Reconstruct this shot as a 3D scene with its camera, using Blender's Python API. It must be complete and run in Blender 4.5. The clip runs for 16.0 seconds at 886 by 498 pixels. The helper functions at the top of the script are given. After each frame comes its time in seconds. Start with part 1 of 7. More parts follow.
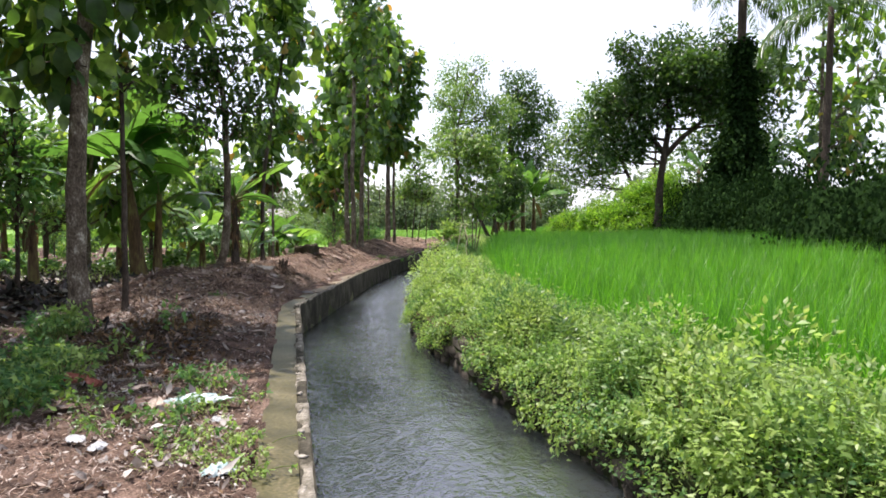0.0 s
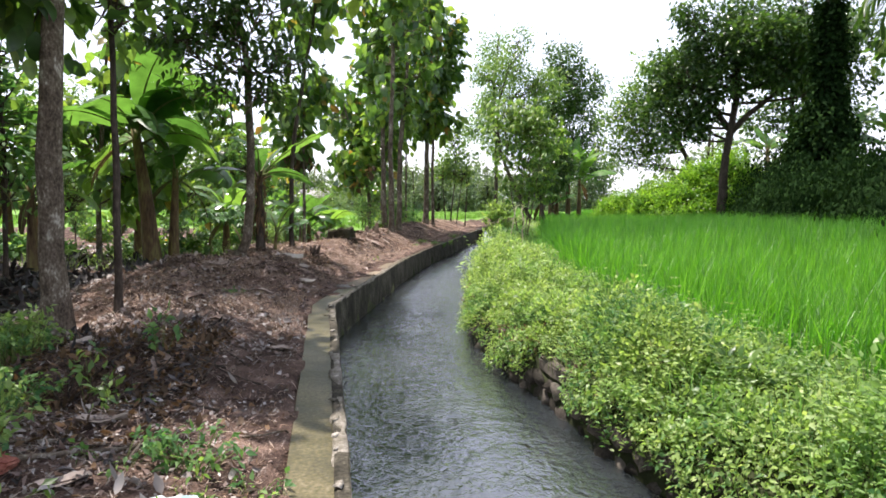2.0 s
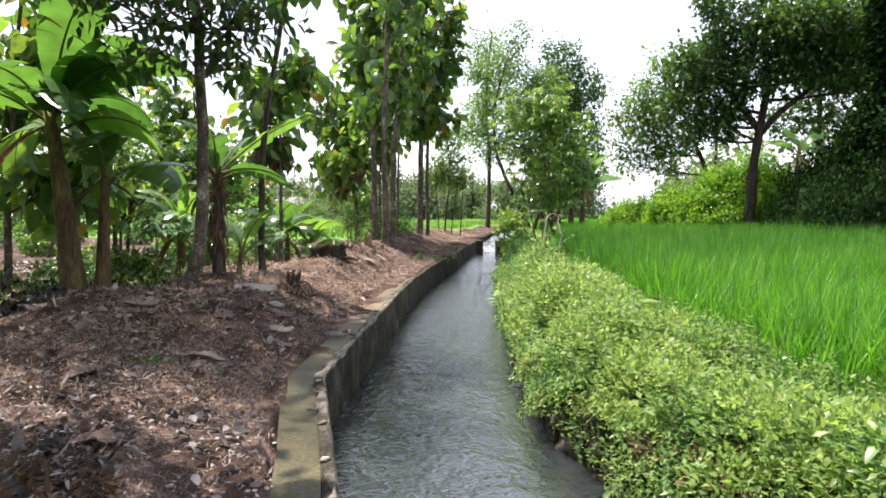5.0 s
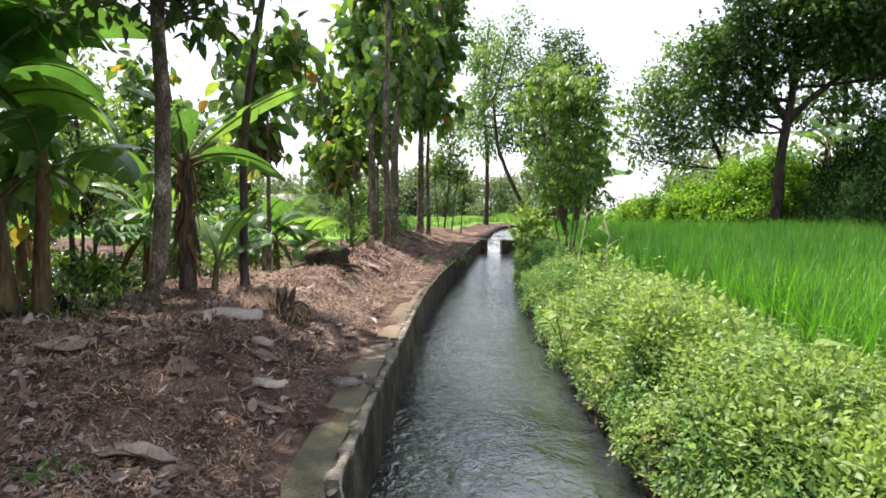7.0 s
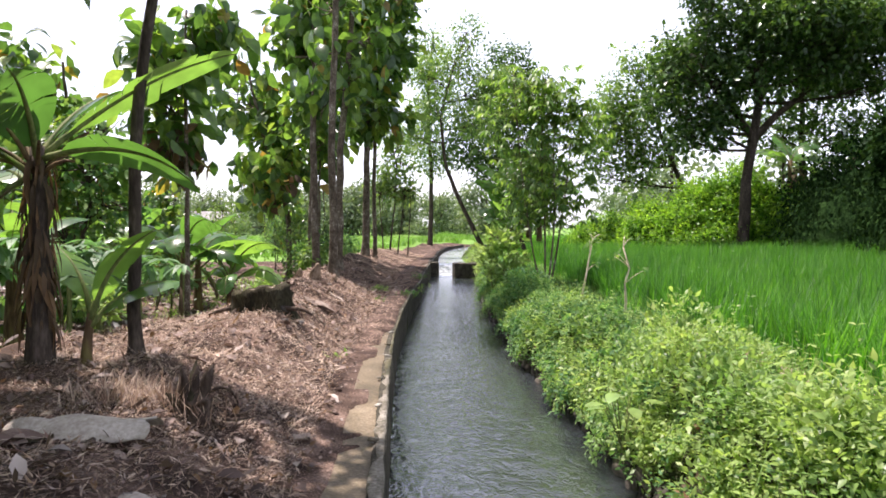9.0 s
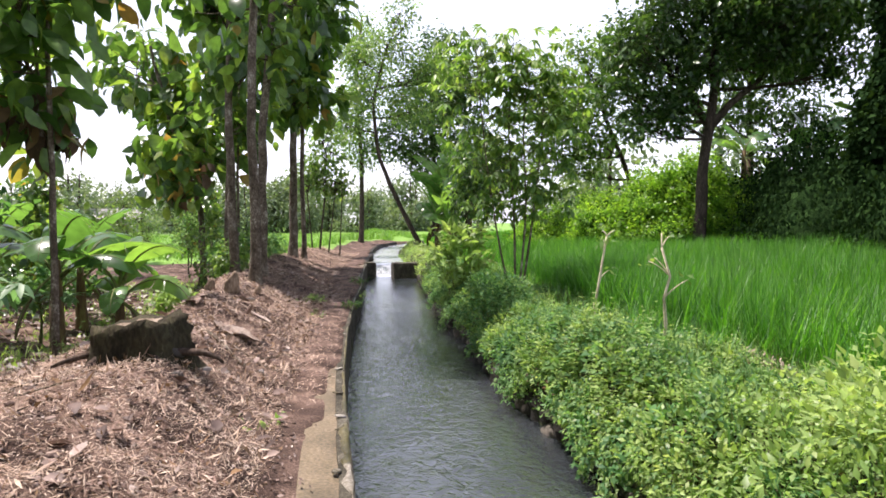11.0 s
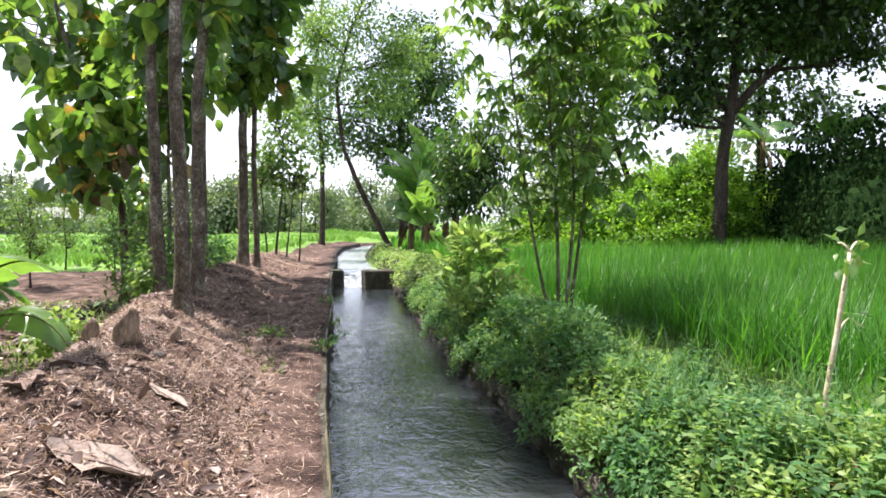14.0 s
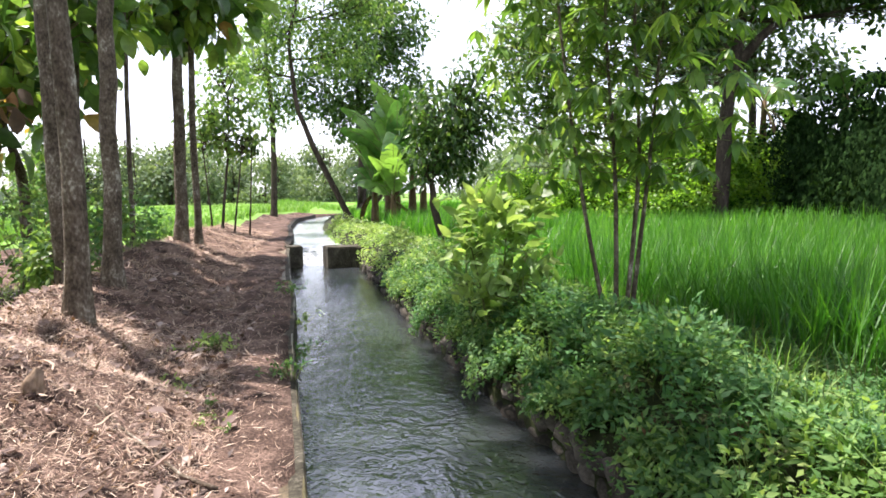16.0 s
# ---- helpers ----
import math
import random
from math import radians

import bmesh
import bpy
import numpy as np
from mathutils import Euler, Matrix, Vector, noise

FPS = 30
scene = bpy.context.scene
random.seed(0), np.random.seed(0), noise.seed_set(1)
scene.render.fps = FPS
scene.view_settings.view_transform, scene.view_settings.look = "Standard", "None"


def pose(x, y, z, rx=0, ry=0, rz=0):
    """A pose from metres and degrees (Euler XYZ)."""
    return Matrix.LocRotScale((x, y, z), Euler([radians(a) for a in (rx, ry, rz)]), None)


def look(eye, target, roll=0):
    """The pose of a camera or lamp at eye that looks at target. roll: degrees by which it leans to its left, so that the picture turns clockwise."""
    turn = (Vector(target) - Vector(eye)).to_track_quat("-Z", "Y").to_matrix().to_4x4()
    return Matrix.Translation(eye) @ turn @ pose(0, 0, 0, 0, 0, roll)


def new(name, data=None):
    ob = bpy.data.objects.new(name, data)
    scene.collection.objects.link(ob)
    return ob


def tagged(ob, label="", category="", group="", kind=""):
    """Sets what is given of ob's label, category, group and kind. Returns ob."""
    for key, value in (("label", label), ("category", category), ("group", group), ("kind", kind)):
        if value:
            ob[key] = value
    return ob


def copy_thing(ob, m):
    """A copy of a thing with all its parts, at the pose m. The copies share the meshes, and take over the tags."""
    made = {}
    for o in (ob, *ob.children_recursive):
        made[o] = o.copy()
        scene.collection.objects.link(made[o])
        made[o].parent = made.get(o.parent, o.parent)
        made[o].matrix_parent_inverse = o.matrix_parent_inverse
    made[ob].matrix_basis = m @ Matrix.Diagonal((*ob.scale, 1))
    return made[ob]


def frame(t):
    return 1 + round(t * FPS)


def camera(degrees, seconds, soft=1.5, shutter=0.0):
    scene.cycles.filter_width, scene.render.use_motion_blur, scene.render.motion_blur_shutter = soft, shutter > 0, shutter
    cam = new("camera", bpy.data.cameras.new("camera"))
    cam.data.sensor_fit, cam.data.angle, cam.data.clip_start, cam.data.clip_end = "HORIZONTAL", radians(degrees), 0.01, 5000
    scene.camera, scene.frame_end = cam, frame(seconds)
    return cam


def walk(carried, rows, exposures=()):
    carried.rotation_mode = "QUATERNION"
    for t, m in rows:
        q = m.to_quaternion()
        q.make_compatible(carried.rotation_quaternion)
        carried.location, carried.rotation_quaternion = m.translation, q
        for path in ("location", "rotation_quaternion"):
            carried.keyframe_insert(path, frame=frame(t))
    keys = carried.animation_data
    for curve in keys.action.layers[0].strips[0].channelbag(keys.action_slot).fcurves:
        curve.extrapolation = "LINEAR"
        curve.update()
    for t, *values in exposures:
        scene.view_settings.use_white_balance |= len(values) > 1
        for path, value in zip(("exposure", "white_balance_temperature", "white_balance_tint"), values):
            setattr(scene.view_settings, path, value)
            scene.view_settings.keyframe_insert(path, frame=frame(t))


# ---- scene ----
cam = camera(68.7, 16.0, 1.7)
METRES, EYE, TILT, LEAN, TURN = 19.5, 1.5, -2.5, 0.0, 0.0
ROWS = [
    (0.0, 0.0, 0.0, 0.0, 0.0, 0.0, -0.0),
    (0.5, -0.0055, 0.028, -0.0, 2.68, -0.66, -0.67),
    (1.0, -0.0121, 0.058, 0.0003, 0.29, -1.83, -0.49),
    (1.5, -0.02, 0.0872, 0.0025, 2.08, -2.12, -0.75),
    (2.0, -0.0279, 0.1162, 0.0041, 2.74, -1.61, -0.5),
    (2.5, -0.0345, 0.1464, 0.0055, 3.19, -0.38, -0.45),
    (3.0, -0.0448, 0.1745, 0.0069, 4.36, 0.13, -1.11),
    (3.5, -0.0516, 0.2, 0.0073, 2.26, -0.04, -0.28),
    (4.0, -0.0581, 0.2328, 0.0095, 0.88, -0.63, -0.46),
    (6.5, -0.0933, 0.3793, 0.0158, 1.41, -1.1, -0.36),
    (7.0, -0.1014, 0.409, 0.017, 0.08, -1.21, -0.21),
    (7.5, -0.1063, 0.4426, 0.0182, -2.13, -0.99, -0.13),
    (8.0, -0.1152, 0.4746, 0.0198, -3.49, -0.12, -0.68),
    (8.5, -0.1202, 0.5045, 0.0209, -6.6, -0.2, 0.23),
    (9.0, -0.1274, 0.5381, 0.0254, -5.68, 0.45, -0.17),
    (9.5, -0.1322, 0.5661, 0.0273, -7.47, 0.5, 0.47),
    (10.0, -0.1344, 0.6019, 0.0279, -11.72, 0.09, 0.6),
    (12.5, -0.1365, 0.7579, 0.0341, -12.31, 0.11, 0.65),
    (13.0, -0.1366, 0.7907, 0.0343, -11.88, 0.94, 0.34),
    (13.5, -0.1343, 0.8187, 0.0363, -15.2, 0.41, 0.95),
    (14.0, -0.1325, 0.8544, 0.0394, -15.93, 0.02, 0.71),
    (14.5, -0.1321, 0.8838, 0.0402, -15.51, -0.63, 0.74),
    (15.0, -0.129, 0.9189, 0.0395, -17.64, -0.57, 0.77),
    (15.5, -0.1282, 0.9504, 0.0411, -17.86, -1.8, 0.43),
    (16.0, -0.1259, 0.9821, 0.0422, -20.09, -2.69, 1.13),
]
walk(cam, [(t, pose(0, 0, EYE, TILT, LEAN, TURN) @ pose(METRES * x, METRES * y, METRES * z, 90 + pitch, roll, yaw)) for t, x, y, z, yaw, pitch, roll in ROWS],
     exposures=[(0.0, 0.8, 6400, 20), (0.7, 0.84, 6400, 20), (1.5, 0.95, 6400, 19.5), (3.5, 1.0, 6380, 21), (7.0, 0.97, 6550, 19.5), (9.0, 0.98, 6450, 24), (10.5, 0.96, 6450, 24), (12.5, 0.93, 6300, 25), (13.5, 1.0, 6270, 23), (14.0, 1.16, 6250, 21), (16.0, 1.36, 6400, 21)])

# ---- light ----
SUN_AZ = radians(-48.0)      # from +y towards -x
SUN_EL = radians(68.0)
world = bpy.data.worlds.new("sky")
scene.world = world
world.use_nodes = True
wn = world.node_tree.nodes
wl = world.node_tree.links
sky = wn.new("ShaderNodeTexSky")
sky.sky_type = 'NISHITA'
sky.sun_disc = False
sky.sun_elevation = SUN_EL
sky.sun_rotation = SUN_AZ
sky.air_density = 1.0
sky.dust_density = 2.0
sky.ozone_density = 1.0
# thin bright haze over the blue, thickest towards the horizon
wn["Background"].inputs["Strength"].default_value = 0.088
tcw = wn.new("ShaderNodeTexCoord")
sep = wn.new("ShaderNodeSeparateXYZ")
wl.new(tcw.outputs["Generated"], sep.inputs[0])
hz = wn.new("ShaderNodeMapRange")
hz.interpolation_type = 'SMOOTHSTEP'
hz.inputs["From Min"].default_value, hz.inputs["From Max"].default_value = 0.22, 1.0
hz.inputs["To Min"].default_value, hz.inputs["To Max"].default_value = 6.8, 1.8
wl.new(sep.outputs["Z"], hz.inputs["Value"])
haze = wn.new("ShaderNodeVectorMath")
haze.operation = 'MULTIPLY_ADD'
haze.inputs[1].default_value = (0.93, 0.98, 1.06)
wl.new(hz.outputs["Result"], haze.inputs[0])
soft_sky = wn.new("ShaderNodeVectorMath")
soft_sky.operation = 'SCALE'
soft_sky.inputs["Scale"].default_value = 0.7
wl.new(sky.outputs[0], soft_sky.inputs[0])
wl.new(soft_sky.outputs[0], haze.inputs[2])
wl.new(haze.outputs[0], wn["Background"].inputs["Color"])

sun = new("sun", bpy.data.lights.new("sun", 'SUN'))
sun.data.energy = 5.0
sun.data.angle = radians(0.8)
sun.data.color = (1.0, 0.95, 0.86)
sdir = Vector((math.sin(SUN_AZ) * math.cos(SUN_EL), math.cos(SUN_AZ) * math.cos(SUN_EL), math.sin(SUN_EL)))
sun.matrix_world = look(sdir * 50, (0, 0, 0))

# ---- materials ----


def mat_base(name):
    m = bpy.data.materials.new(name)
    m.use_nodes = True
    nt = m.node_tree
    return m, nt.nodes, nt.links, nt.nodes["Principled BSDF"]


def ramp(nodes, stops):
    r = nodes.new("ShaderNodeValToRGB")
    e = r.color_ramp.elements
    while len(e) < len(stops):
        e.new(0.5)
    for el, (p, c) in zip(e, stops):
        el.position = p
        el.color = (*c, 1)
    return r


def leaf_mat(name, stops, thin=0.4, rough=0.42, glow=(1.28, 1.25, 0.58), mottle=9.0, spec=0.4, patch=None, whole=False):
    """Leaves: each leaf takes its colour from the ramp; part of the light passes through."""
    m, nodes, links, bsdf = mat_base(name)
    geo = nodes.new("ShaderNodeNewGeometry")
    r = ramp(nodes, stops)
    links.new(nodes.new("ShaderNodeObjectInfo").outputs["Random"] if whole else geo.outputs["Random Per Island"], r.inputs["Fac"])
    tc = nodes.new("ShaderNodeTexCoord")
    n = nodes.new("ShaderNodeTexNoise")
    n.inputs["Scale"].default_value = mottle
    n.inputs["Detail"].default_value = 3
    links.new(tc.outputs["Object"], n.inputs["Vector"])
    mr = nodes.new("ShaderNodeMapRange")
    mr.inputs["From Min"].default_value, mr.inputs["From Max"].default_value = 0.3, 0.7
    mr.inputs["To Min"].default_value, mr.inputs["To Max"].default_value = 0.72, 1.2
    links.new(n.outputs["Fac"], mr.inputs["Value"])
    mul = nodes.new("ShaderNodeMix")
    mul.data_type, mul.blend_type = 'RGBA', 'MULTIPLY'
    mul.inputs["Factor"].default_value = 1
    links.new(r.outputs["Color"], mul.inputs[6])
    links.new(mr.outputs["Result"], mul.inputs[7])
    colour = mul.outputs[2]
    if patch:
        big = nodes.new("ShaderNodeTexNoise")
        big.inputs["Scale"].default_value, big.inputs["Detail"].default_value = 1.5, 2.5
        links.new(tc.outputs["Object"], big.inputs["Vector"])
        tone = ramp(nodes, [(0.36, patch[0]), (0.5, (1, 1, 1)), (0.66, patch[1])])
        links.new(big.outputs["Fac"], tone.inputs["Fac"])
        kind_mix = nodes.new("ShaderNodeMix")
        kind_mix.data_type, kind_mix.blend_type = 'RGBA', 'MULTIPLY'
        kind_mix.inputs["Factor"].default_value = 1
        links.new(colour, kind_mix.inputs[6])
        links.new(tone.outputs["Color"], kind_mix.inputs[7])
        colour = kind_mix.outputs[2]
    links.new(colour, bsdf.inputs["Base Color"])
    bsdf.inputs["Roughness"].default_value = rough
    bsdf.inputs["Specular IOR Level"].default_value = spec
    tr = nodes.new("ShaderNodeBsdfTranslucent")
    tint = nodes.new("ShaderNodeMix")
    tint.data_type, tint.blend_type = 'RGBA', 'MULTIPLY'
    tint.inputs["Factor"].default_value = 1
    links.new(colour, tint.inputs[6])
    tint.inputs[7].default_value = (*[g * 1.5 for g in glow], 1)
    links.new(tint.outputs[2], tr.inputs["Color"])
    mix = nodes.new("ShaderNodeMixShader")
    mix.inputs["Fac"].default_value = thin
    links.new(bsdf.outputs[0], mix.inputs[1])
    links.new(tr.outputs[0], mix.inputs[2])
    links.new(mix.outputs[0], nodes["Material Output"].inputs["Surface"])
    return m


def rough_mat(name, stops, scale=6.0, fine=60.0, bump=0.5, rough=0.85, island=0.0, stretch=(1, 1, 1), dist=0.02, spec=0.12, rand=0.0):
    """Earth, bark, concrete: colour by broad noise, broken by a fine one, with relief."""
    m, nodes, links, bsdf = mat_base(name)
    tc = nodes.new("ShaderNodeTexCoord")
    mp = nodes.new("ShaderNodeMapping")
    mp.inputs["Scale"].default_value = stretch
    links.new(tc.outputs["Object"], mp.inputs["Vector"])
    a = nodes.new("ShaderNodeTexNoise")
    a.inputs["Scale"].default_value, a.inputs["Detail"].default_value = scale, 6
    b = nodes.new("ShaderNodeTexNoise")
    b.inputs["Scale"].default_value, b.inputs["Detail"].default_value = fine, 5
    links.new(mp.outputs[0], a.inputs["Vector"])
    links.new(mp.outputs[0], b.inputs["Vector"])
    mix = nodes.new("ShaderNodeMath")
    mix.operation = 'MULTIPLY_ADD'
    mix.inputs[1].default_value = 0.45
    links.new(b.outputs["Fac"], mix.inputs[0])
    sc = nodes.new("ShaderNodeMath")
    sc.operation = 'MULTIPLY'
    sc.inputs[1].default_value = 0.55
    links.new(a.outputs["Fac"], sc.inputs[0])
    links.new(sc.outputs[0], mix.inputs[2])
    fac = mix.outputs[0]
    if island or rand:
        src = nodes.new("ShaderNodeNewGeometry").outputs["Random Per Island"] if island else nodes.new("ShaderNodeObjectInfo").outputs["Random"]
        w = island or rand
        k = nodes.new("ShaderNodeMath")
        k.operation = 'MULTIPLY_ADD'
        k.inputs[1].default_value = w
        links.new(src, k.inputs[0])
        s2 = nodes.new("ShaderNodeMath")
        s2.operation = 'MULTIPLY_ADD'
        s2.inputs[1].default_value = 1 - w * 0.6
        s2.inputs[2].default_value = -w * 0.2
        links.new(fac, s2.inputs[0])
        links.new(s2.outputs[0], k.inputs[2])
        fac = k.outputs[0]
    r = ramp(nodes, [(0.5 + (p - 0.5) * 0.62, c) for p, c in stops])
    links.new(fac, r.inputs["Fac"])
    links.new(r.outputs["Color"], bsdf.inputs["Base Color"])
    bsdf.inputs["Roughness"].default_value = rough
    bsdf.inputs["Specular IOR Level"].default_value = spec
    bp = nodes.new("ShaderNodeBump")
    bp.inputs["Strength"].default_value = bump
    bp.inputs["Distance"].default_value = dist
    links.new(mix.outputs[0], bp.inputs["Height"])
    links.new(bp.outputs[0], bsdf.inputs["Normal"])
    return m


M_TEAK = leaf_mat("teak_leaf", [(0.0, (0.035, 0.085, 0.026)), (0.45, (0.078, 0.16, 0.042)), (0.8, (0.14, 0.24, 0.055)), (0.97, (0.20, 0.28, 0.06)), (1.0, (0.28, 0.16, 0.05))], 0.5, 0.3, (1.25, 1.25, 0.55), spec=0.55)
M_DARKLEAF = leaf_mat("dark_leaf", [(0.0, (0.026, 0.064, 0.018)), (0.6, (0.05, 0.112, 0.028)), (1.0, (0.105, 0.185, 0.045))], 0.34, 0.28)
# near-black greens: the shade on hedge and palm ivy is painted in here
M_SHADEIVY = leaf_mat("shade_dark_ivy_leaf", [(0.0, (0.008, 0.021, 0.006)), (0.6, (0.014, 0.035, 0.010)), (1.0, (0.03, 0.065, 0.016))], 0.12, 0.8, spec=0.02)
M_LIGHTLEAF = leaf_mat("light_leaf", [(0.0, (0.055, 0.12, 0.034)), (0.6, (0.12, 0.22, 0.055)), (1.0, (0.21, 0.31, 0.09))], 0.42, 0.38, spec=0.5)
M_KAPOK = leaf_mat("palmate_leaf", [(0.0, (0.065, 0.14, 0.034)), (0.6, (0.125, 0.235, 0.05)), (1.0, (0.23, 0.34, 0.08))], 0.46, 0.4)
# distant foliage, paled and greyed in its base colour to stand for haze
M_HAZELEAF = leaf_mat("haze_pale_far_leaf", [(0.0, (0.08, 0.125, 0.075)), (0.6, (0.125, 0.18, 0.10)), (1.0, (0.17, 0.235, 0.13))], 0.35, 0.7)
M_HEDGE = leaf_mat("hedge_leaf", [(0.0, (0.09, 0.20, 0.024)), (0.5, (0.155, 0.305, 0.036)), (1.0, (0.25, 0.42, 0.058))], 0.53, 0.42, patch=((0.6, 0.72, 0.75), (1.2, 1.12, 0.9)))
M_WEED = leaf_mat("weed_leaf", [(0.0, (0.11, 0.19, 0.05)), (0.35, (0.215, 0.325, 0.088)), (0.85, (0.285, 0.40, 0.12)), (1.0, (0.34, 0.42, 0.16))], 0.42, 0.44, (1.2, 1.22, 0.7), spec=0.36, patch=((0.72, 0.84, 0.82), (1.08, 1.03, 1.0)))
M_DEEPWEED = leaf_mat("deep_weed_leaf", [(0.0, (0.052, 0.13, 0.048)), (0.5, (0.096, 0.205, 0.074)), (1.0, (0.185, 0.31, 0.115))], 0.42, 0.55, spec=0.22, patch=((0.65, 0.82, 0.8), (1.3, 1.12, 0.85)))
M_RICE = leaf_mat("rice_blade", [(0.0, (0.052, 0.182, 0.016)), (0.5, (0.085, 0.255, 0.022)), (1.0, (0.155, 0.35, 0.04))], 0.42, 0.42, (1.12, 1.22, 0.5), 3.0)
M_DEEPRICE = leaf_mat("deep_green_rice_blade", [(0.0, (0.03, 0.115, 0.014)), (0.5, (0.052, 0.175, 0.02)), (1.0, (0.105, 0.26, 0.032))], 0.38, 0.45, (1.05, 1.22, 0.5), 3.0)
M_BANANA = leaf_mat("banana_leaf", [(0.0, (0.05, 0.125, 0.038)), (0.5, (0.09, 0.195, 0.055)), (1.0, (0.15, 0.27, 0.07))], 0.42, 0.26, (1.3, 1.34, 0.55), 4.0, spec=0.6, whole=True)
M_PAPAYA = leaf_mat("blue_green_leaf", [(0.0, (0.07, 0.15, 0.06)), (1.0, (0.14, 0.25, 0.11))], 0.35, 0.5, (1.1, 1.3, 0.7))
M_YELLOWLEAF = leaf_mat("yellow_leaf", [(0.0, (0.30, 0.23, 0.05)), (0.6, (0.36, 0.26, 0.07)), (1.0, (0.32, 0.15, 0.06))], 0.3, 0.5)
M_BROWNLEAF = leaf_mat("dead_hanging_leaf", [(0.0, (0.06, 0.04, 0.022)), (0.6, (0.12, 0.075, 0.04)), (1.0, (0.22, 0.13, 0.06))], 0.2, 0.75, (1.0, 0.9, 0.7))
M_DRYLEAF = leaf_mat("dry_litter_leaf", [(0.0, (0.06, 0.04, 0.032)), (0.5, (0.14, 0.095, 0.075)), (0.85, (0.26, 0.19, 0.155)), (1.0, (0.50, 0.43, 0.37))], 0.1, 0.7, (1.0, 0.9, 0.8))
M_GREYLEAF = leaf_mat("grey_litter_leaf", [(0.0, (0.14, 0.115, 0.10)), (0.5, (0.28, 0.25, 0.22)), (1.0, (0.50, 0.47, 0.43))], 0.08, 0.6, (1.0, 0.9, 0.8))
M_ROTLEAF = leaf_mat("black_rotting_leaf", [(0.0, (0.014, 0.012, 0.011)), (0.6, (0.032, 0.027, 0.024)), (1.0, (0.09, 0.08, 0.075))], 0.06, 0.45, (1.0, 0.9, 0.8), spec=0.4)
M_STRAW = leaf_mat("dry_straw", [(0.0, (0.18, 0.105, 0.079)), (0.55, (0.375, 0.27, 0.19)), (1.0, (0.61, 0.485, 0.365))], 0.1, 0.7, (1.0, 0.9, 0.8))
M_GREYSTRAW = leaf_mat("grey_matted_grass", [(0.0, (0.07, 0.052, 0.042)), (0.55, (0.20, 0.152, 0.122)), (1.0, (0.52, 0.43, 0.36))], 0.1, 0.75, (1.0, 0.9, 0.8))
M_PALESTRAW = leaf_mat("pale_dry_straw", [(0.0, (0.26, 0.18, 0.145)), (0.55, (0.44, 0.35, 0.265)), (1.0, (0.66, 0.56, 0.44))], 0.1, 0.7, (1.0, 0.9, 0.8))
M_BARK = rough_mat("grey_bark", [(0.3, (0.05, 0.038, 0.027)), (0.47, (0.11, 0.086, 0.062)), (0.6, (0.175, 0.145, 0.108)), (0.74, (0.40, 0.37, 0.30))], 7, 42, 0.9, 0.9, stretch=(1, 1, 0.6), dist=0.03)
M_DARKBARK = rough_mat("dark_bark", [(0.25, (0.025, 0.02, 0.016)), (0.55, (0.07, 0.055, 0.042)), (0.8, (0.14, 0.11, 0.09))], 7, 40, 0.9, 0.9, stretch=(1, 1, 0.3), dist=0.03)
M_GREENSTEM = rough_mat("green_stem", [(0.3, (0.07, 0.10, 0.03)), (0.6, (0.16, 0.19, 0.06)), (0.8, (0.24, 0.22, 0.11))], 9, 40, 0.3, 0.6, stretch=(1, 1, 0.4))
M_PSTEM = rough_mat("banana_stem_skin", [(0.25, (0.05, 0.03, 0.018)), (0.5, (0.13, 0.085, 0.045)), (0.7, (0.19, 0.17, 0.06)), (0.85, (0.28, 0.25, 0.10))], 5, 26, 0.6, 0.6, stretch=(1, 1, 0.22))
M_SOIL = rough_mat("litter_soil", [(0.25, (0.022, 0.015, 0.012)), (0.45, (0.07, 0.046, 0.035)), (0.6, (0.155, 0.105, 0.08)), (0.8, (0.34, 0.245, 0.19))], 2.6, 70, 0.9, 0.95, dist=0.04)
M_MUD = rough_mat("paddy_mud", [(0.3, (0.035, 0.045, 0.018)), (0.6, (0.07, 0.10, 0.03)), (0.8, (0.10, 0.15, 0.04))], 3, 40, 0.6, 0.8)
M_FIELD = rough_mat("young_rice_sward", [(0.3, (0.10, 0.21, 0.03)), (0.55, (0.14, 0.27, 0.042)), (0.8, (0.19, 0.33, 0.06))], 0.5, 12, 0.5, 0.7)
M_FARRICE = leaf_mat("far_rice_blade", [(0.0, (0.09, 0.19, 0.03)), (0.5, (0.13, 0.25, 0.045)), (1.0, (0.18, 0.31, 0.065))], 0.36, 0.5, (1.1, 1.2, 0.6), 0.6)
# dark green-brown ground below the right bank's weeds and in the canal bed
M_BANKSOIL = rough_mat("dark_green_bank_soil", [(0.3, (0.018, 0.022, 0.009)), (0.6, (0.035, 0.042, 0.017)), (0.85, (0.075, 0.075, 0.035))], 6, 50, 0.8, 0.9)
# core of the ivy hedge, its shade painted in too; the creeper core is plain green
M_SHADETHICKET = rough_mat("shade_dark_thicket", [(0.3, (0.008, 0.018, 0.006)), (0.6, (0.018, 0.04, 0.012)), (0.8, (0.035, 0.07, 0.02))], 4, 30, 1.0, 1.0, dist=0.1, spec=0.0)
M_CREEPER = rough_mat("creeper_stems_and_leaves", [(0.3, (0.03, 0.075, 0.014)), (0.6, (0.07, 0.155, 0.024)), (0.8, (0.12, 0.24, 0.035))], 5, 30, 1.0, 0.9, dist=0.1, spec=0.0)
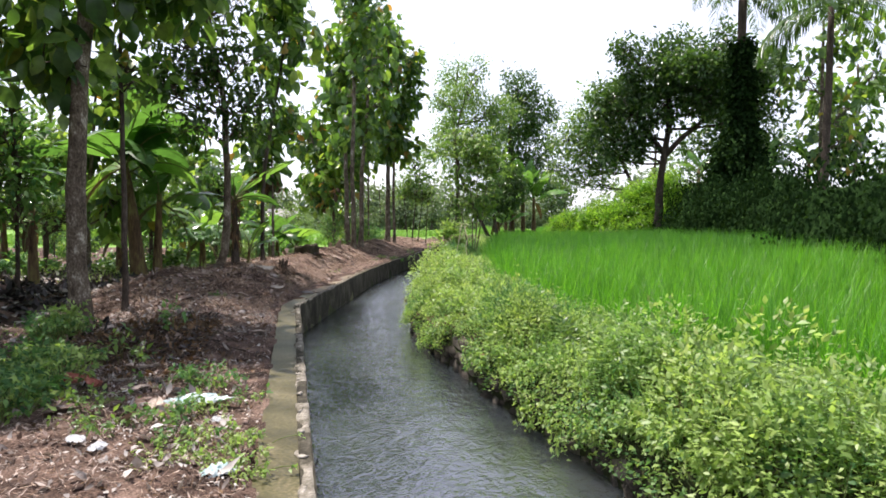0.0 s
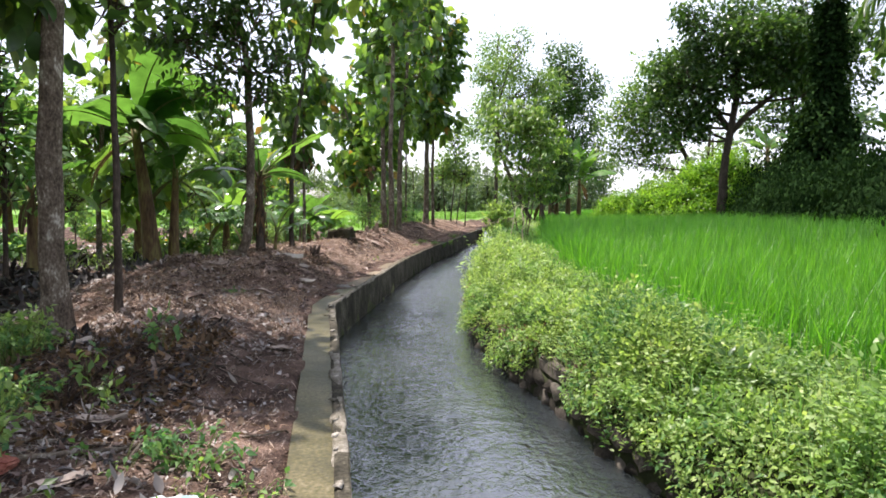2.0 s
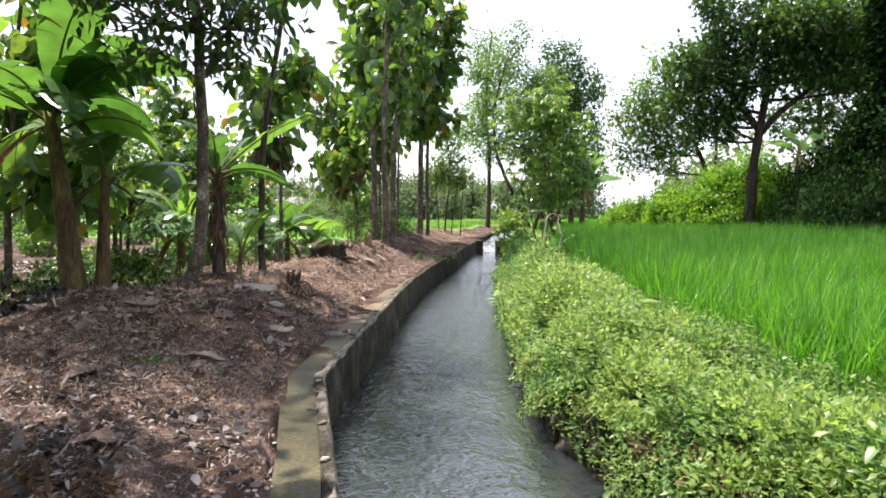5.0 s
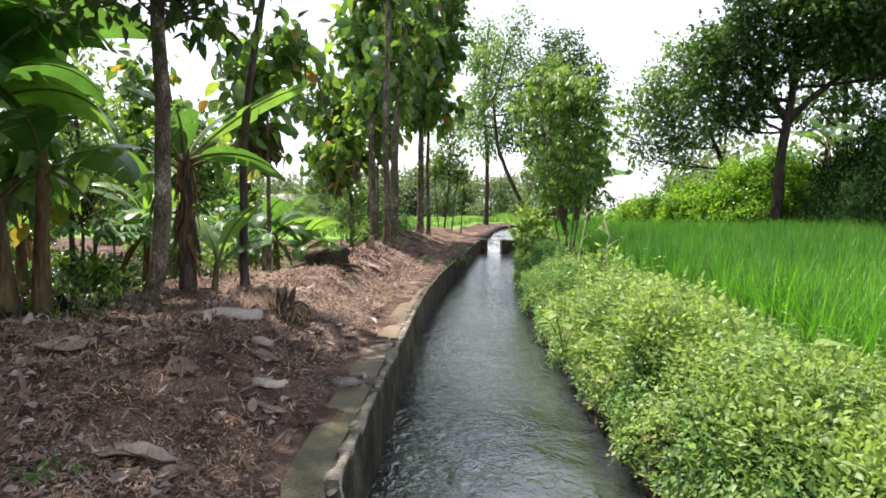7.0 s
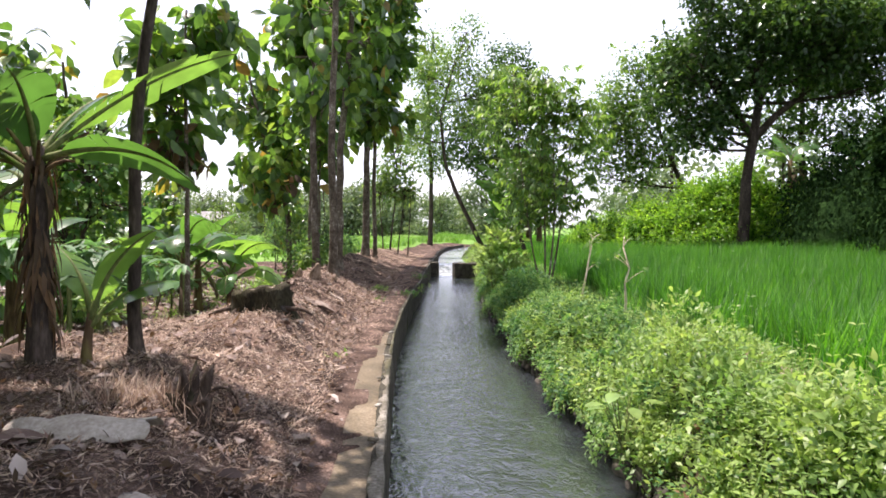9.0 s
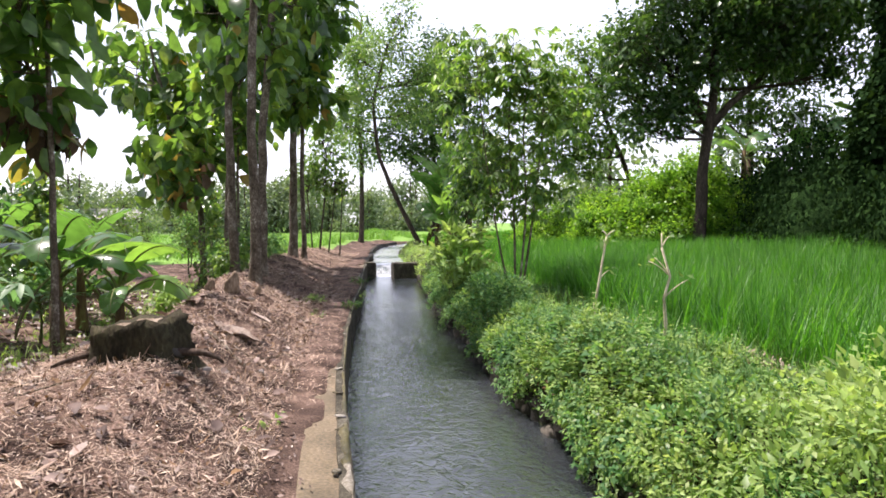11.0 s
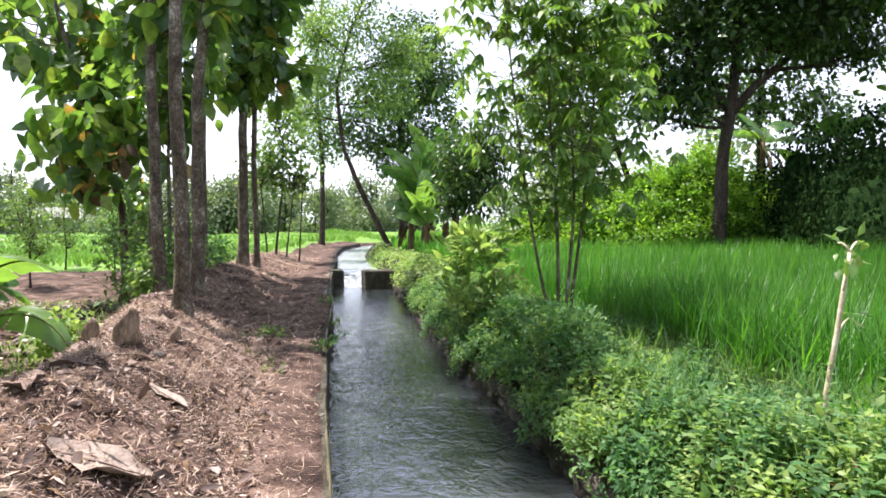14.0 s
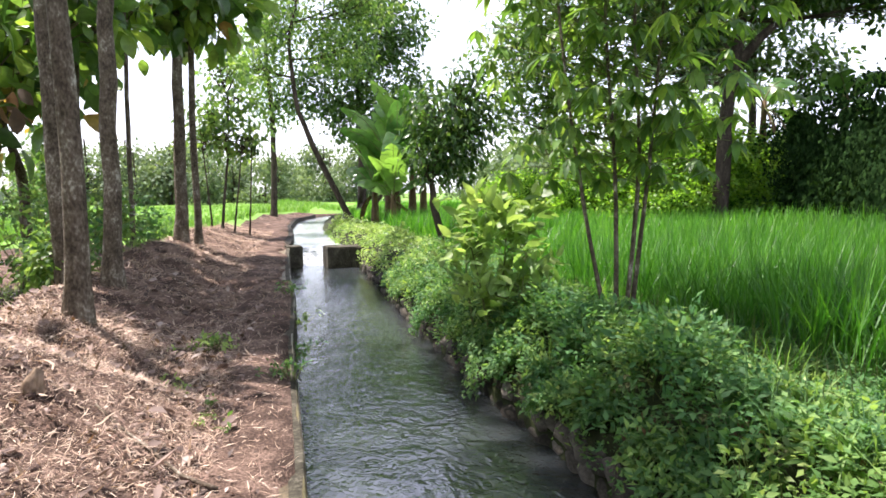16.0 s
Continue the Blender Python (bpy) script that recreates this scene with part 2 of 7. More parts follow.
M_LEDGE = rough_mat("mossy_wet_concrete", [(0.25, (0.026, 0.024, 0.009)), (0.45, (0.062, 0.055, 0.021)), (0.6, (0.11, 0.095, 0.042)), (0.8, (0.22, 0.185, 0.11))], 1.6, 40, 0.35, 0.42, dist=0.01, spec=0.45)
M_SANDLEDGE = rough_mat("silted_wet_concrete", [(0.25, (0.055, 0.043, 0.023)), (0.45, (0.112, 0.086, 0.048)), (0.6, (0.18, 0.138, 0.083)), (0.8, (0.29, 0.235, 0.16))], 1.8, 45, 0.4, 0.55, dist=0.01, spec=0.4)
M_WALL = rough_mat("stained_canal_concrete", [(0.28, (0.02, 0.019, 0.014)), (0.52, (0.055, 0.05, 0.036)), (0.76, (0.14, 0.13, 0.10)), (0.9, (0.30, 0.28, 0.24))], 4.5, 45, 0.6, 0.85, stretch=(1, 1, 0.6), dist=0.015)
M_RIM = rough_mat("pale_worn_concrete", [(0.3, (0.09, 0.08, 0.055)), (0.5, (0.19, 0.175, 0.14)), (0.75, (0.40, 0.37, 0.315))], 6, 50, 0.6, 0.85, rand=0.3, dist=0.012)
M_STONE = rough_mat("dark_river_stone", [(0.3, (0.022, 0.02, 0.015)), (0.55, (0.06, 0.052, 0.042)), (0.8, (0.14, 0.125, 0.10))], 5, 45, 0.7, 0.8, rand=0.35)
M_BRICK = rough_mat("old_red_brick", [(0.3, (0.20, 0.065, 0.045)), (0.6, (0.36, 0.14, 0.10)), (0.8, (0.48, 0.26, 0.20))], 8, 60, 0.6, 0.9)
M_PLASTIC = rough_mat("crumpled_white_plastic", [(0.3, (0.30, 0.32, 0.33)), (0.6, (0.46, 0.48, 0.49)), (0.8, (0.60, 0.62, 0.62))], 6, 30, 0.5, 0.35)
M_BLUEPLASTIC = rough_mat("teal_white_plastic", [(0.3, (0.22, 0.36, 0.36)), (0.55, (0.42, 0.49, 0.49)), (0.8, (0.58, 0.61, 0.60))], 7, 30, 0.5, 0.35)
M_STUMP = rough_mat("weathered_stump_wood", [(0.25, (0.025, 0.019, 0.015)), (0.55, (0.075, 0.055, 0.042)), (0.8, (0.17, 0.13, 0.10))], 6, 35, 1.0, 0.95, stretch=(1, 1, 0.4), dist=0.04)
M_PALESTEM = rough_mat("pale_cut_stem", [(0.3, (0.36, 0.31, 0.20)), (0.6, (0.56, 0.50, 0.35)), (0.8, (0.70, 0.64, 0.48))], 12, 60, 0.4, 0.8)
M_ROOF = rough_mat("grey_tile_roof", [(0.3, (0.22, 0.21, 0.20)), (0.7, (0.42, 0.40, 0.38))], 2, 20, 0.3, 0.8)
M_PLASTER = rough_mat("pale_house_plaster", [(0.3, (0.26, 0.26, 0.25)), (0.7, (0.40, 0.40, 0.39))], 2, 20, 0.2, 0.85)


def water_mat():
    m, nodes, links, bsdf = mat_base("murky_flowing_water")
    tc = nodes.new("ShaderNodeTexCoord")
    mp = nodes.new("ShaderNodeMapping")
    mp.inputs["Scale"].default_value = (1.0, 0.7, 1.0)
    mp.inputs["Rotation"].default_value = (0, 0, radians(3))
    links.new(tc.outputs["Object"], mp.inputs["Vector"])
    a = nodes.new("ShaderNodeTexNoise")
    a.inputs["Scale"].default_value, a.inputs["Detail"].default_value, a.inputs["Distortion"].default_value = 6.5, 1.5, 0.8
    b = nodes.new("ShaderNodeTexNoise")
    b.inputs["Scale"].default_value, b.inputs["Detail"].default_value, b.inputs["Distortion"].default_value = 18.0, 2.0, 1.2
    c = nodes.new("ShaderNodeTexNoise")
    c.inputs["Scale"].default_value, c.inputs["Detail"].default_value = 0.9, 3
    for k in (a, b, c):
        links.new(mp.outputs[0], k.inputs["Vector"])
    b1 = nodes.new("ShaderNodeBump")
    b1.inputs["Strength"].default_value, b1.inputs["Distance"].default_value = 0.4, 0.04
    b2 = nodes.new("ShaderNodeBump")
    b2.inputs["Strength"].default_value, b2.inputs["Distance"].default_value = 0.75, 0.012
    links.new(a.outputs["Fac"], b1.inputs["Height"])
    links.new(b.outputs["Fac"], b2.inputs["Height"])
    links.new(b1.outputs[0], b2.inputs["Normal"])
    links.new(b2.outputs[0], bsdf.inputs["Normal"])
    r = ramp(nodes, [(0.35, (0.024, 0.03, 0.031)), (0.65, (0.038, 0.045, 0.045))])
    links.new(c.outputs["Fac"], r.inputs["Fac"])
    links.new(r.outputs[0], bsdf.inputs["Base Color"])
    bsdf.subsurface_method = 'BURLEY'
    bsdf.inputs["Subsurface Weight"].default_value = 1.0
    bsdf.inputs["Subsurface Radius"].default_value = (1.0, 1.0, 0.8)
    bsdf.inputs["Subsurface Scale"].default_value = 0.4
    bsdf.inputs["Roughness"].default_value = 0.03
    bsdf.inputs["IOR"].default_value = 1.85
    bsdf.inputs["Specular IOR Level"].default_value = 0.95
    return m


M_WATER = water_mat()
M_FOAM = rough_mat("white_water", [(0.3, (0.12, 0.14, 0.14)), (0.5, (0.34, 0.37, 0.38)), (0.7, (0.6, 0.63, 0.64))], 5, 30, 0.5, 0.12, stretch=(1, 0.4, 1), spec=0.9)

# ---- mesh helpers ----
RNG = np.random.default_rng(7)


def link_mesh(name, V, F, mats, parent=None, label="", smooth=False, midx=None):
    """V: n x 3; F: an array of triangles or quads, or a list of faces."""
    me = bpy.data.meshes.new(name)
    if isinstance(F, np.ndarray):
        k = F.shape[1]
        V = np.ascontiguousarray(V, dtype=np.float32)
        me.vertices.add(len(V))
        me.vertices.foreach_set("co", V.ravel())
        me.loops.add(F.size)
        me.loops.foreach_set("vertex_index", np.ascontiguousarray(F, dtype=np.int32).ravel())
        me.polygons.add(len(F))
        me.polygons.foreach_set("loop_start", np.arange(0, F.size, k, dtype=np.int32))
        me.update(calc_edges=True)
    else:
        me.from_pydata([tuple(map(float, v)) for v in V], [], F)
        me.update()
    for m in (mats if isinstance(mats, (list, tuple)) else [mats]):
        me.materials.append(m)
    if midx is not None:
        me.polygons.foreach_set("material_index", np.ascontiguousarray(midx, dtype=np.int32))
    if smooth:
        me.polygons.foreach_set("use_smooth", np.ones(len(me.polygons), dtype=bool))
    ob = new(name, me)
    if parent:
        ob.parent = parent
    if label:
        ob["label"] = label
    if name in ("twig_spray", "stalk_spray", "stalk_spray", "foliage", "crown", "foliage", "ivy", "withered_foliage"):
        ob["kind"] = "stuff"
    return ob


def empty(name, at, label, category, group=""):
    e = new(name)
    e.location = at
    return tagged(e, label, category, group)


def unit(a):
    return a / np.maximum(np.linalg.norm(a, axis=-1, keepdims=True), 1e-9)


ROW_SHAPES = {
    "ovate": [(0.4, 1.0)],
    "broad": [(0.25, 0.8), (0.6, 1.0)],
    "lance": [(0.3, 1.0), (0.65, 0.75)],
    "round": [(0.1, 0.34), (0.32, 0.84), (0.58, 1.0), (0.83, 0.6)],
}


def leaf_arrays(P, D, N, L, W, shape="ovate", fold=0.22, droop=0.15):
    """Bent, folded leaves as triangles: base, rows of left-rib-right, tip."""
    rows = ROW_SHAPES["ovate" if shape == "thin" else shape]
    P, D = np.asarray(P, float), unit(np.asarray(D, float))
    S = np.cross(D, N)
    bad = np.linalg.norm(S, axis=1) < 1e-4
    S[bad] = np.cross(D[bad], np.array([0.31, 0.2, 0.9]))
    S = unit(S)
    U = np.cross(S, D)
    L, W = np.broadcast_to(L, len(P))[:, None], np.broadcast_to(W, len(P))[:, None]
    droop = np.broadcast_to(droop, len(P))[:, None]
    if shape == "thin":
        mid = P + D * L * 0.45 - U * droop * L * 0.2
        V = np.stack([P, mid + S * W * 0.5, mid - S * W * 0.5, P + D * L - U * droop * L], axis=1)
        F = (np.arange(len(P))[:, None, None] * 4 + np.array([(0, 2, 1), (1, 2, 3)])[None]).reshape(-1, 3)
        return V.reshape(-1, 3), F
    vs = [P]
    for s, w in rows:
        mid = P + D * L * s - U * droop * L * s * s
        side = S * W * 0.5 * w
        up = U * fold * W * 0.5 * w
        vs += [mid + side + up, mid, mid - side + up]
    vs.append(P + D * L - U * droop * L)
    V = np.stack(vs, axis=1)
    k = V.shape[1]
    f = [(0, 2, 1), (0, 3, 2)]
    for i in range(len(rows) - 1):
        a, b = 1 + 3 * i, 4 + 3 * i
        f += [(a, a + 1, b + 1), (a, b + 1, b), (a + 1, a + 2, b + 2), (a + 1, b + 2, b + 1)]
    a = 1 + 3 * (len(rows) - 1)
    f += [(a, a + 1, k - 1), (a + 1, a + 2, k - 1)]
    f = np.array(f)
    F = (np.arange(len(P))[:, None, None] * k + f[None]).reshape(-1, 3)
    return V.reshape(-1, 3), F


def merge(parts):
    V, F, o = [], [], 0
    for v, f in parts:
        V.append(v)
        F.append(f + o)
        o += len(v)
    return np.concatenate(V), np.concatenate(F)


def tube_arrays(path, radii, sides=8, wob=0.0, rng=RNG, cap=True):
    path = np.asarray(path, float)
    radii = np.broadcast_to(radii, len(path)).astype(float)
    T = unit(np.gradient(path, axis=0))
    ref = np.array([1.0, 0, 0]) if abs(T[0][0]) < 0.8 else np.array([0, 1.0, 0])
    A = unit(np.cross(T, ref))
    B = np.cross(T, A)
    ang = np.linspace(0, 2 * math.pi, sides, endpoint=False)
    rr = radii[:, None] * (1 + wob * rng.standard_normal((len(path), sides)))
    ring = path[:, None] + rr[..., None] * (np.cos(ang)[None, :, None] * A[:, None] + np.sin(ang)[None, :, None] * B[:, None])
    V = ring.reshape(-1, 3)
    n = len(path)
    i = np.arange(n - 1)[:, None] * sides
    j = np.arange(sides)[None]
    a, b = i + j, i + (j + 1) % sides
    Q = np.stack([a, b, b + sides, a + sides], axis=-1).reshape(-1, 4)
    F = np.concatenate([Q[:, [0, 1, 2]], Q[:, [0, 2, 3]]])
    if cap:
        V = np.concatenate([V, path[:1], path[-1:]])
        k = np.arange(sides)
        F = np.concatenate([F, np.stack([np.full(sides, n * sides), (k + 1) % sides, k], 1),
                            np.stack([np.full(sides, n * sides + 1), (n - 1) * sides + k, (n - 1) * sides + (k + 1) % sides], 1)])
    return V, F


def bow(a, b, n=7, sag=0.0, side=(0, 0, 0)):
    a, b = np.asarray(a, float), np.asarray(b, float)
    t = np.linspace(0, 1, n)[:, None]
    return a + (b - a) * t + (np.array([0, 0, sag]) + np.asarray(side, float)) * (4 * t * (1 - t))


def lerp_noise(x, y, scale, seed=0):
    """Cheap smooth value noise on arrays."""
    x, y = np.asarray(x, float) / scale + 37.1 * seed, np.asarray(y, float) / scale + 11.7 * seed
    xi, yi = np.floor(x), np.floor(y)
    fx, fy = x - xi, y - yi
    fx, fy = fx * fx * (3 - 2 * fx), fy * fy * (3 - 2 * fy)

    def h(a, b):
        v = np.sin(a * 127.1 + b * 311.7 + seed * 17.3) * 43758.5453
        return v - np.floor(v)
    return (h(xi, yi) * (1 - fx) + h(xi + 1, yi) * fx) * (1 - fy) + (h(xi, yi + 1) * (1 - fx) + h(xi + 1, yi + 1) * fx) * fy - 0.5


# ---- plan: canal edges and ground heights ----
LY = [-15, -5, 0, 3.6, 5.2, 7.45, 9.4, 11.4, 12.6, 15.2, 17.5, 19.6, 22.2, 25.6, 28.4, 31, 35, 36.9, 42, 48, 56, 62, 70]
LX = [3.4, 1.25, 0.12, -0.72, -1.09, -1.61, -2.06, -2.53, -2.5, -2.42, -2.35, -2.25, -2.04, -1.68, -1.3, -1.05, -0.6, -0.35, 0.4, 1.05, 2.4, 4.4, 8.5]
RY = [-15, -5, 0, 4.8, 5.7, 7, 9.8, 11.5, 14, 17, 20.5, 23, 25.5, 29.5, 33, 36.3, 37.5, 42, 48, 56, 62, 70]
RX = [5.6, 3.4, 2.35, 1.36, 1.15, 0.65, -0.1, -0.52, -0.55, -0.33, -0.3, 0.0, 0.15, 0.6, 1.1, 1.4, 1.45, 1.75, 2.4, 3.9, 6.0, 10.5]
WATER_Z = -0.52


def left_x(y):
    return np.interp(y, LY, LX)


def right_x(y):
    return np.interp(y, RY, RX)


def smooth(a, b, v):
    t = np.clip((v - a) / (b - a), 0, 1)
    return t * t * (3 - 2 * t)


def left_ground(d, x, y):
    """Height d metres left of the canal's edge: path, spoil bank, lower grove."""
    bank = smooth(9.5, 13.5, y) * (1 - 0.55 * smooth(36, 46, y))
    low = 0.06 - 0.45 * smooth(14, 23, y)
    crest = 0.10 + 0.40 * bank
    shift = 0.2 * smooth(17, 22, y)
    far = smooth(22.5, 27, y)
    up = smooth(0.34 + shift + 0.3 * far, 1.5 + shift + 0.95 * far, d)
    narrow = 1.15 * (smooth(16.5, 20, y) - 0.6 * far)
    fall = smooth(2.9 - narrow, 4.6 - narrow * 1.2, d)
    z = crest * up * (1 - fall) + low * fall
    lump = lerp_noise(x, y, 0.9, 1) * 0.14 + lerp_noise(x, y, 0.35, 2) * 0.095 + lerp_noise(x, y, 2.5, 3) * 0.16
    spill = d + 0.33 * smooth(18, 21.5, y) * (1 - 0.6 * smooth(27, 30, y)) + (0.16 + 0.14 * smooth(8, 12, y)) * lerp_noise(x, y, 0.45, 6) + 0.08 * smooth(9, 13, y) + 0.09 * lerp_noise(x, y, 0.17, 7)
    z = z + 0.012 * (d < 0.5) - 0.14 * (1 - smooth(0.30, 0.37, np.where(d < 0.1 - 0.06 * smooth(18.5, 20.5, y), d, spill)))
    z = z + 0.04 * smooth(18.0, 21.0, y) * smooth(0.02, 0.09, d) * (1 - smooth(0.4, 0.9, d))
    hollow = 0.42 * np.exp(-((x + 3.75) / 0.55) ** 2 - ((y - 6.9) / 0.36) ** 2) - 0.16 * np.exp(-((x + 3.4) / 0.6) ** 2 - ((y - 7.7) / 0.35) ** 2)
    edge = 1.85 + 0.8 * smooth(5.0, 7.5, y)
    dip = 0.24 * smooth(edge, edge + 0.8, d) * (1 - smooth(10.0, 12.5, y)) * (1 - smooth(4.5, 7.5, d))
    return z - hollow - dip + lump * smooth(0.36, 0.9, d) * (0.65 + 0.55 * bank) * (1 - smooth(15, 40, d))


def right_ground(e, x, y):
    """Height e metres right of the canal's edge: weedy bank, then the paddy."""
    bank = 0.0 + 0.16 * smooth(8, 17, y)
    z = -0.12 + (bank + 0.12) * smooth(0.0, 0.45, e)
    paddy = 0.12 + 0.35 * smooth(2.5, 11, e)
    z = z + (paddy - z) * smooth(1.5, 2.3, e)
    return z + lerp_noise(x, y, 0.6, 4) * 0.06 * (1 - smooth(1.5, 2.3, e)) * smooth(0, 0.3, e)


def ground_z(x, y):
    x, y = np.asarray(x, float), np.asarray(y, float)
    lx, rx = left_x(y), right_x(y)
    fade = 1 - smooth(62, 68, y)
    zl = left_ground(np.maximum(lx - x, 0), x, y)
    zr = right_ground(np.maximum(x - rx, 0), x, y)
    z = np.where(x <= lx, zl, np.where(x >= rx, zr, -1.0 * fade + 0.0))
    return z


def build_ground():
    u = np.concatenate([[0.0, 0.06, 0.2, 0.335, 0.37], np.arange(0.45, 6, 0.11), np.arange(6, 12, 0.4), np.geomspace(12, 700, 26)])
    v = np.concatenate([[0.0, 0.06], np.arange(0.15, 3, 0.13), np.arange(3, 12, 0.5), np.geomspace(12, 700, 26)])
    ys = np.concatenate([-np.geomspace(600, 6, 14), np.arange(-5, 2, 0.4), np.arange(2, 44, 0.13), np.arange(44, 70, 0.6), np.geomspace(70, 900, 26)])
    rows = []
    for y in ys:
        lx, rx = left_x(y), right_x(y)
        fade = 1 - smooth(62, 68, y)
        xl = lx - u[::-1]
        zl = left_ground(u[::-1], xl, np.full_like(xl, y))
        if y > 62:
            zl = zl * fade - 0.1 * (1 - fade)
        xm = np.array([lx + 0.03, rx - 0.03])
        zm = np.array([-1.0, -1.0]) * fade - 0.1 * (1 - fade)
        xr = rx + v
        zr = right_ground(v, xr, np.full_like(xr, y))
        if y > 62:
            zr = zr * fade + 0.1 * (1 - fade)
        x = np.concatenate([xl, xm, xr])
        rows.append(np.stack([x, np.full_like(x, y), np.concatenate([zl, zm, zr])], 1))
    V = np.array(rows)
    n, k = V.shape[:2]
    a = (np.arange(n - 1)[:, None] * k + np.arange(k - 1)[None])
    F = np.stack([a, a + 1, a + k + 1, a + k], -1).reshape(-1, 4)
    C = V.reshape(-1, 3)[F].mean(axis=1)
    lx, rx = left_x(C[:, 1]), right_x(C[:, 1])
    idx = np.zeros(len(F), int)
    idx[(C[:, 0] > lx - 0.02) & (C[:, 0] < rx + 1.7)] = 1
    idx[C[:, 0] >= rx + 1.7] = 2
    far = (C[:, 1] > 46) & (C[:, 0] <= lx)
    idx[far & (lx - C[:, 0] > 2.0)] = 3
    idx[(C[:, 0] > rx + 1.7) & (C[:, 1] > 40)] = 3
    idx[(C[:, 1] > 68)] = 3
    idx[(C[:, 0] < -30) & (C[:, 1] > 15)] = 3
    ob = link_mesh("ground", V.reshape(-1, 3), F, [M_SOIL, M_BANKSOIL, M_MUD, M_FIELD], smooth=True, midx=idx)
    tagged(ob, "brown leaf-littered earth bank beside a green paddy field", "ground", kind="structure")


build_ground()


def sweep(ys, section, closed=True):
    """A section of (offset from the left edge, z) swept along the canal's left edge."""
    sec = np.asarray(section, float)
    k = len(sec)
    V = np.array([[(left_x(y) + o, y, z) for o, z in sec] for y in ys])
    n = len(ys)
    i = np.arange(n - 1)[:, None] * k
    j = np.arange(k)[None]
    F = np.stack([i + j, i + j + k, i + (j + 1) % k + k, i + (j + 1) % k], -1).reshape(-1, 4)
    ends = [list(range(k)), [(n - 1) * k + q for q in range(k)][::-1]]
    return V.reshape(-1, 3), [tuple(q) for q in F.tolist()] + [tuple(q) for q in ends]


def jitter(V, amount, scale, seed):
    V = np.array(V, float)
    V[:, 0] += lerp_noise(V[:, 1], V[:, 2] * 3, scale, seed) * amount
    V[:, 2] += lerp_noise(V[:, 1], V[:, 0] * 3, scale, seed + 5) * amount
    return V


YS = np.unique(np.concatenate([np.arange(-14, 37.0, 0.2), [13.6]]))
for part_ys, part_mat, part_label in ((YS[YS <= 13.61], M_LEDGE, "olive mossy wet concrete ledge along the canal"), (YS[YS >= 13.59], M_SANDLEDGE, "tan silt-covered concrete ledge along the canal")):
    V, F = sweep(part_ys, [(-0.36, 0.004), (-0.09, -0.004), (-0.09, -0.55), (-0.36, -0.55)])
    V = jitter(V, 0.02, 0.4, 8)
    tagged(link_mesh("ledge", V, F, part_mat), part_label, "ledge", kind="structure")
V, F = sweep(YS, [(-0.092, 0.008), (-0.075, 0.016), (-0.012, 0.016), (0.0, 0.004), (0.012, -0.3), (0.02, -1.0), (-0.092, -1.0)])
V = jitter(V, 0.018, 0.25, 9)
wall = tagged(link_mesh("canal_wall", V, F, M_WALL), "weathered grey concrete canal wall with dark waterline stains", "wall", kind="structure")
YR = np.concatenate([np.arange(2.6, 11.4, 0.06), np.arange(11.45, 36.6, 0.09)])
nr = lerp_noise(YR, YR * 0, 0.35, 15) * 0.06 + lerp_noise(YR, YR * 0, 0.12, 16) * 0.09
gap_ = (lerp_noise(YR, YR * 0, 0.5, 17) > np.where(YR < 11.4, -0.02, 0.3)) * 1.0
nr = nr * np.where(YR < 11.4, 1.1, np.where(YR < 18, 0.75, 0.25))
thin_ = 0.04 * smooth(15.0, 20.0, YR) + 0.012 * smooth(18.0, 20.0, YR)
V = np.array([[(left_x(y) + o, y, z) for o, z in ((-0.075 - w_ + t_, 0.0), (-0.07 - w_ + t_, 0.026 - 0.022 * g_), (-0.012 + w_ * 0.2, 0.03 - 0.022 * g_), (-0.003 + w_ * 0.2, -0.012))] for y, w_, g_, t_ in zip(YR, nr, gap_, thin_)])
k_ = np.arange(len(YR) - 1)[:, None] * 4 + np.arange(3)[None]
rim = link_mesh("rim", V.reshape(-1, 3), np.stack([k_, k_ + 1, k_ + 5, k_ + 4], -1).reshape(-1, 4), [M_RIM, M_LEDGE], wall, "pale broken cement capping on the wall top", midx=np.repeat((YR[:-1] > 17.0).astype(int), 3))
YU = np.arange(37.6, 62, 0.5)
V, F = sweep(YU, [(-0.3, 0.02), (-0.02, 0.05), (0.0, 0.0), (0.02, -0.9), (-0.3, -0.9)])
tagged(link_mesh("canal_wall", jitter(V, 0.06, 0.8, 10), F, M_STONE), "rough dark masonry wall of the upper canal", "wall", kind="structure")


